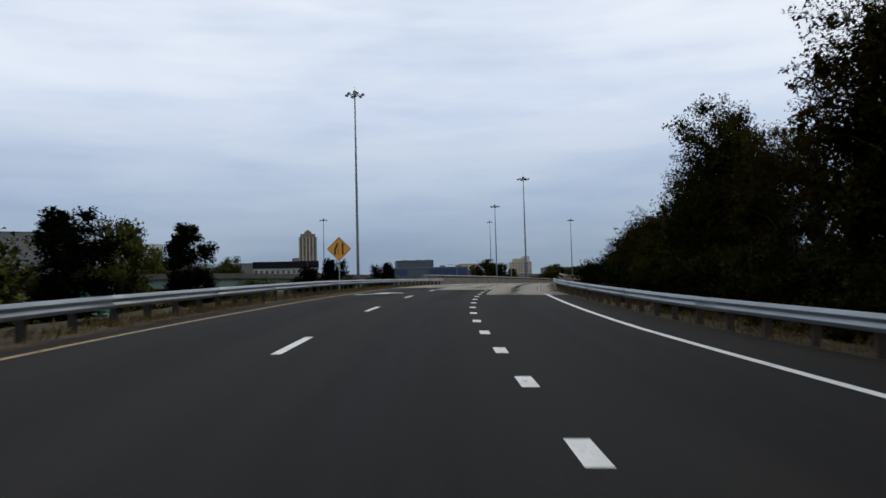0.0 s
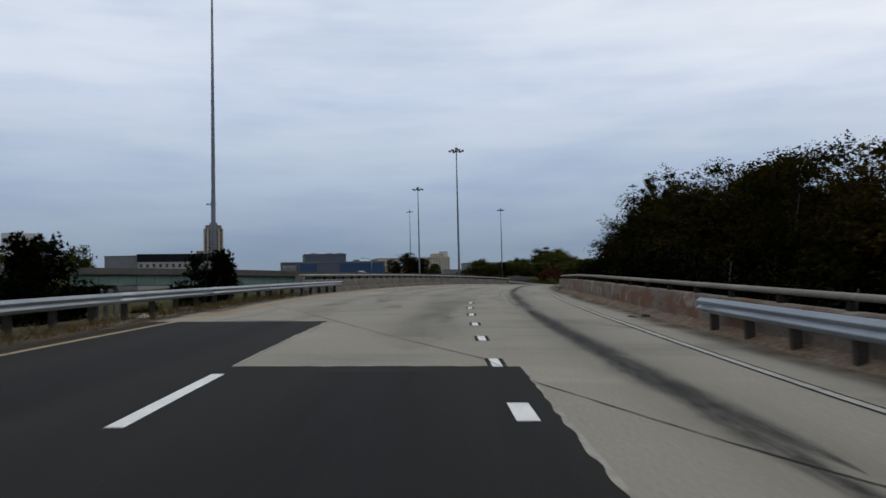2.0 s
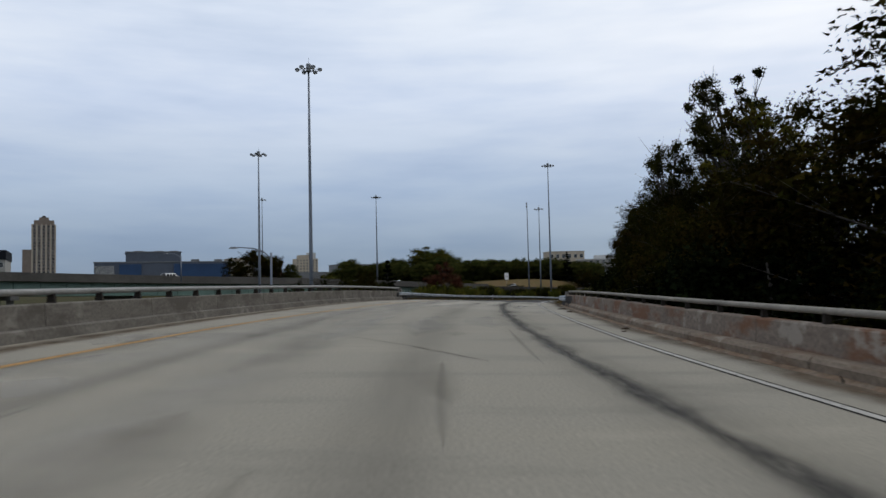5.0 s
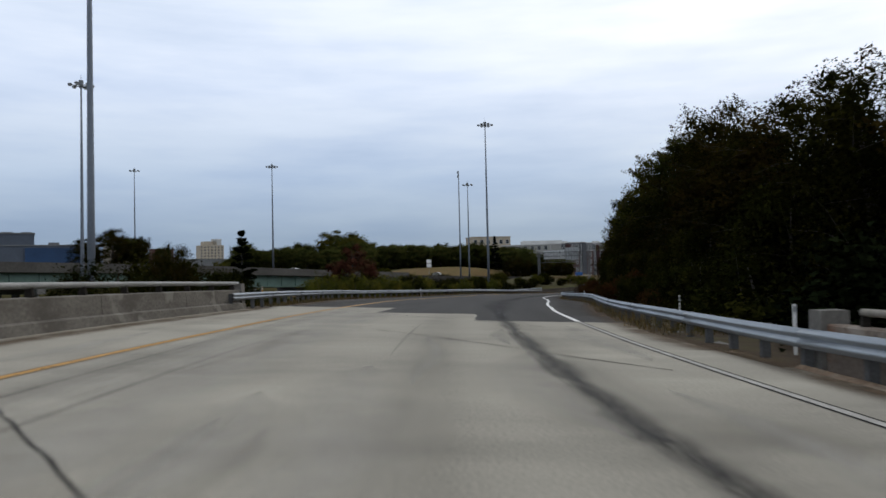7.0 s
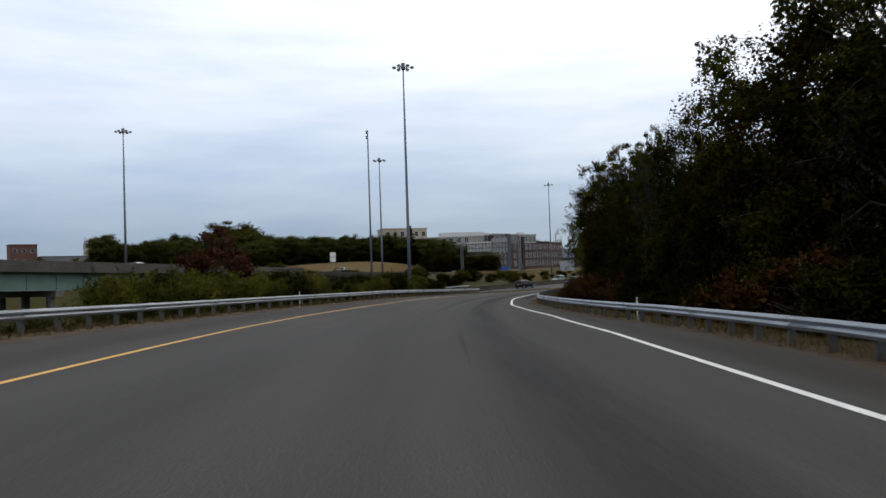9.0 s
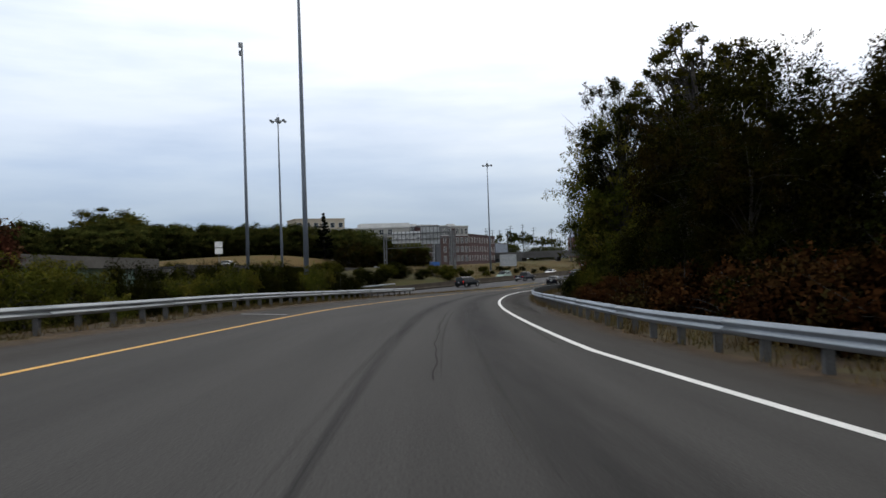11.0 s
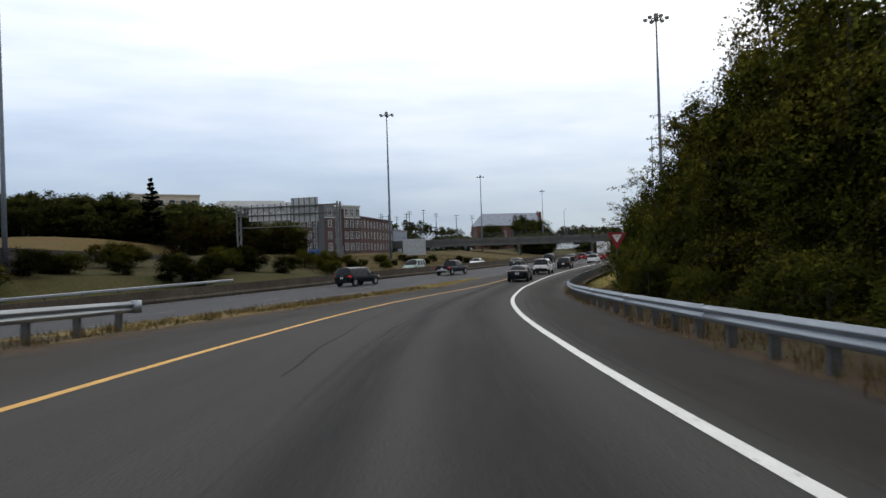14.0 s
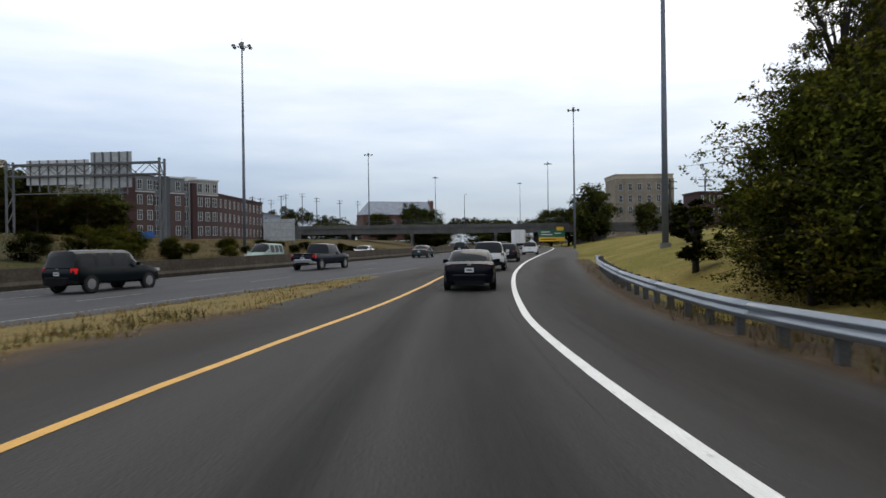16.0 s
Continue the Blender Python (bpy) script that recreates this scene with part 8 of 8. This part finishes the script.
        p.add(q + [(x_, y_ + 0.14, z_) for x_, y_, z_ in q], [(0, 1, 2, 3), (7, 6, 5, 4), (0, 4, 5, 1), (1, 5, 6, 2), (2, 6, 7, 3), (3, 7, 4, 0)])
        part("tail_lamp", p, TAIL_ON if lit else TAIL, body)
        p = Shape()
        p.box((sx_ * w * 0.66, h - 0.1, bon - 0.22), (0.36, 0.2, 0.14))
        part("head_lamp", p, HEAD, body)
        p = Shape()
        p.box((sx_ * (w + 0.1), cab[3] - 0.35, belt + 0.06), (0.2, 0.1, 0.14))
        part("mirror", p, body_mat, body)
        for yy_ in (-0.75, 0.25):
            p = Shape()
            p.box((sx_ * w * 0.99, yy_, belt - 0.2), (0.03, 0.18, 0.03))
            part("door_handle", p, TRIM, body)
    p = Shape()
    q = [(-w * 0.96, -h + 0.3), (-w * 0.88, -h + 0.06), (-w * 0.6, -h - 0.05), (w * 0.6, -h - 0.05), (w * 0.88, -h + 0.06), (w * 0.96, -h + 0.3)]
    zs = (low + 0.02, low + 0.07, low + 0.3, low + 0.35)
    p.add([(x_ * k_, y_ + (1 - k_) * 0.9, z_) for z_, k_ in zip(zs, (0.95, 1.0, 1.0, 0.95)) for x_, y_ in q], [(r_ * 6 + j, r_ * 6 + j + 1, r_ * 6 + 7 + j, r_ * 6 + 6 + j) for r_ in range(3) for j in range(5)] + [(5, 4, 3, 2, 1, 0), (18, 19, 20, 21, 22, 23)])
    part("rear_bumper", p, RIM if kind == "pickup" else TRIM if kind in ("suv", "big_suv") else body_mat, root)
    if kind == "big_suv" and lit:
        p = Shape()
        p.box((0, cab[1] - 0.03, top - 0.08), (0.3, 0.06, 0.04))
        part("high_brake_lamp", p, TAIL_ON, root)
    p = Shape()
    p.box((0, -h + 0.02, low + 0.05), (wd_ * 0.56, 0.16, 0.14))
    part("valance", p, TRIM, root, "black lower valance")
    p = Shape()
    p.box((0, h - 0.1, low + 0.16), (wd_ * 0.72, 0.3, 0.26))
    part("front_bumper", p, TRIM, root)
    p = Shape()
    zp = boot - 0.3 if kind != "sedan" else boot - 0.27
    p.box((0, -h - 0.005 + 0.0, zp), (0.31, 0.05, 0.155))
    pl = part("plate", p, PLATE, body)
    p = Shape()
    p.box((0, -h - 0.033, zp), (0.2, 0.006, 0.05))
    part("plate_bar", p, SGN_K, pl)
    p = Shape()
    p.box((0, -h + 0.07, boot - 0.08), (0.13, 0.08, 0.05))
    part("badge", p, RIM, body)
    return root


def road_car(label, kind, body_mat, x, y, heading=None, lit=False, line=None, opposite=False):
    if line is None:
        s, u = station(np.array([x]), np.array([y]))
        a = at(float(s[0]))
        z, hd = a[2] + a[3] * float(u[0]) + 0.005, math.degrees(a[4])
    else:
        ln = offset_line(line, 0, 0, 2.0)
        i = int(((ln[:, 0] - x) ** 2 + (ln[:, 1] - y) ** 2).argmin())
        d = ln[min(i + 1, len(ln) - 1)] - ln[i - 1]
        z, hd = float(ln[i, 2]) + 0.02, math.degrees(math.atan2(d[0], d[1]))
        if opposite:
            hd += 180
    return car(label, kind, body_mat, x, y, z, heading if heading is not None else hd, lit)


road_car("dark blue-black saloon car driving in the ramp lane", "sedan", paint("midnight_paint", (0.003, 0.004, 0.007)), 148.4, 305.9)
road_car("white crossover following the lane ahead", "suv", paint("white_car_paint", (0.6, 0.6, 0.6)), 162.5, 314.6)
road_car("dark grey hatchback in the ramp lane", "hatch", paint("graphite_paint", (0.008, 0.009, 0.011)), 177.6, 323.0, lit=True)
road_car("white hatchback far along the lane", "hatch", paint("white_car_paint", (0.6, 0.6, 0.6)), 202.0, 335.6)
road_car("red saloon car braking in the queue", "sedan", paint("red_paint", (0.22, 0.015, 0.015)), 221.0, 347.0, lit=True)
road_car("black saloon car braking in the queue", "sedan", paint("black_paint", (0.004, 0.004, 0.005)), 213.0, 348.5, lit=True)
road_car("dark green estate wagon on the main carriageway", "big_suv", paint("dark_green_paint", (0.004, 0.007, 0.009)), 143.4, 323.4, lit=True, line=MAIN)
road_car("dark blue pickup truck on the main carriageway", "pickup", paint("navy_paint", (0.004, 0.006, 0.014)), 163.3, 330.0, lit=True, line=MAIN)
road_car("grey-green saloon car on the main carriageway", "sedan", paint("grey_green_paint", (0.03, 0.042, 0.042)), 192.7, 344.4, lit=True, line=MAIN)
road_car("black estate car far along the main carriageway", "suv", paint("black_paint", (0.004, 0.004, 0.005)), 214.0, 354.5, line=MAIN)
road_car("pale green van on the opposite carriageway", "van", paint("pale_green_paint", (0.3, 0.36, 0.3)), 171.5, 346.5, line=MAIN, opposite=True)
road_car("white saloon car on the opposite carriageway", "sedan", paint("white_car_paint", (0.6, 0.6, 0.6)), 196.5, 357.5, line=MAIN, opposite=True)
road_car("silver car on the opposite carriageway", "sedan", paint("silver_paint", (0.36, 0.37, 0.38)), 262, 392, line=MAIN, opposite=True)
road_car("red car far along the main carriageway", "hatch", paint("red_paint", (0.22, 0.015, 0.015)), 238, 364, lit=True, line=MAIN)
road_car("silver car in the far queue", "suv", paint("silver_paint", (0.36, 0.37, 0.38)), 252, 372, lit=True, line=MAIN)
road_car("white estate car crossing the upper bridge", "suv", paint("white_car_paint", (0.6, 0.6, 0.6)), 2, 252, line=UPPER)
road_car("white saloon car leaving the upper bridge", "sedan", paint("white_car_paint", (0.6, 0.6, 0.6)), 55, 296, line=UPPER)
road_car("white saloon car on the upper road", "sedan", paint("white_car_paint", (0.6, 0.6, 0.6)), 106, 344, line=UPPER)

trk = thing("box_trailer", "white box trailer with closed rear doors", "truck", m=pose(258, 372.4, at(464)[2] + 0.02, 0, 0, -60.5))
p = Shape()
p.box((0, 5, 2.55), (2.55, 11, 2.8))
part("box", p, paint("white_trailer_paint", (0.62, 0.62, 0.62)), trk)
for x in (-0.63, 0.63):
    p = Shape()
    p.box((x, -0.53, 2.55), (1.16, 0.06, 2.6))
    d = part("door", p, paint("white_trailer_paint", (0.62, 0.62, 0.62)), trk)
    p = Shape()
    p.box((x * 0.55, -0.58, 2.5), (0.05, 0.05, 2.5))
    part("lock_rod", p, RIM, d)
p = Shape()
p.box((0, -0.4, 0.85), (2.3, 0.2, 0.6))
part("under_guard", p, TRIM, trk)
for x in (-0.95, 0.95):
    for y in (0.8, 2.1, 9.5):
        p = Shape()
        p.tube([(x - 0.28, y, 0.52), (x + 0.28, y, 0.52)], 0.52, 16)
        part("wheel", p, TYRE, trk)


# litter and clods along the pavement edges
def scrap(name, label, category, s, u, size, material, seed):
    """A small crumpled or broken scrap lying on the ground."""
    bm = bmesh.new()
    bmesh.ops.create_icosphere(bm, subdivisions=2, radius=1.0)
    for v in bm.verts:
        k = 1 + 0.55 * noise.noise((v.co.x * 1.7 + seed, v.co.y * 1.7, v.co.z * 1.7))
        v.co = Vector((v.co.x * size[0] * k, v.co.y * size[1] * k, max(-0.1, v.co.z) * size[2] * k))
    me = bpy.data.meshes.new(name)
    bm.to_mesh(me)
    bm.free()
    me.materials.append(material)
    x, y, z = place(s, u, 0.0)
    ob = part(name, me, None)
    ob.matrix_basis = pose(x, y, z + 0.006, 0, 0, seed * 47)
    return tagged(ob, label, category, group="roadside scraps")


PAPER = mat("dirty_white_paper", (0.4, 0.4, 0.38), 0.8, var=0.2, scale=6, fine=30)
CLOD = mat("dark_clod", (0.045, 0.032, 0.022), 0.95, var=0.3, scale=6, fine=30, spec=0.1)
scrap("litter", "crumpled dirty white paper lying under the guardrail", "litter", 63.4, -8.5, (0.16, 0.12, 0.09), PAPER, 1)
for s, u, size, k in ((62.7, 5.25, (0.3, 0.06, 0.03), 2), (62.8, 5.66, (0.16, 0.09, 0.06), 3), (127.3, 5.36, (0.14, 0.1, 0.05), 4), (126.2, 5.1, (0.22, 0.08, 0.02), 5), (141.0, 5.3, (0.2, 0.1, 0.05), 6), (145.5, 5.35, (0.25, 0.12, 0.05), 7)):
    scrap("clod", "dark broken clod of soil and leaves by the kerb", "clod", s, u, size, CLOD, k)
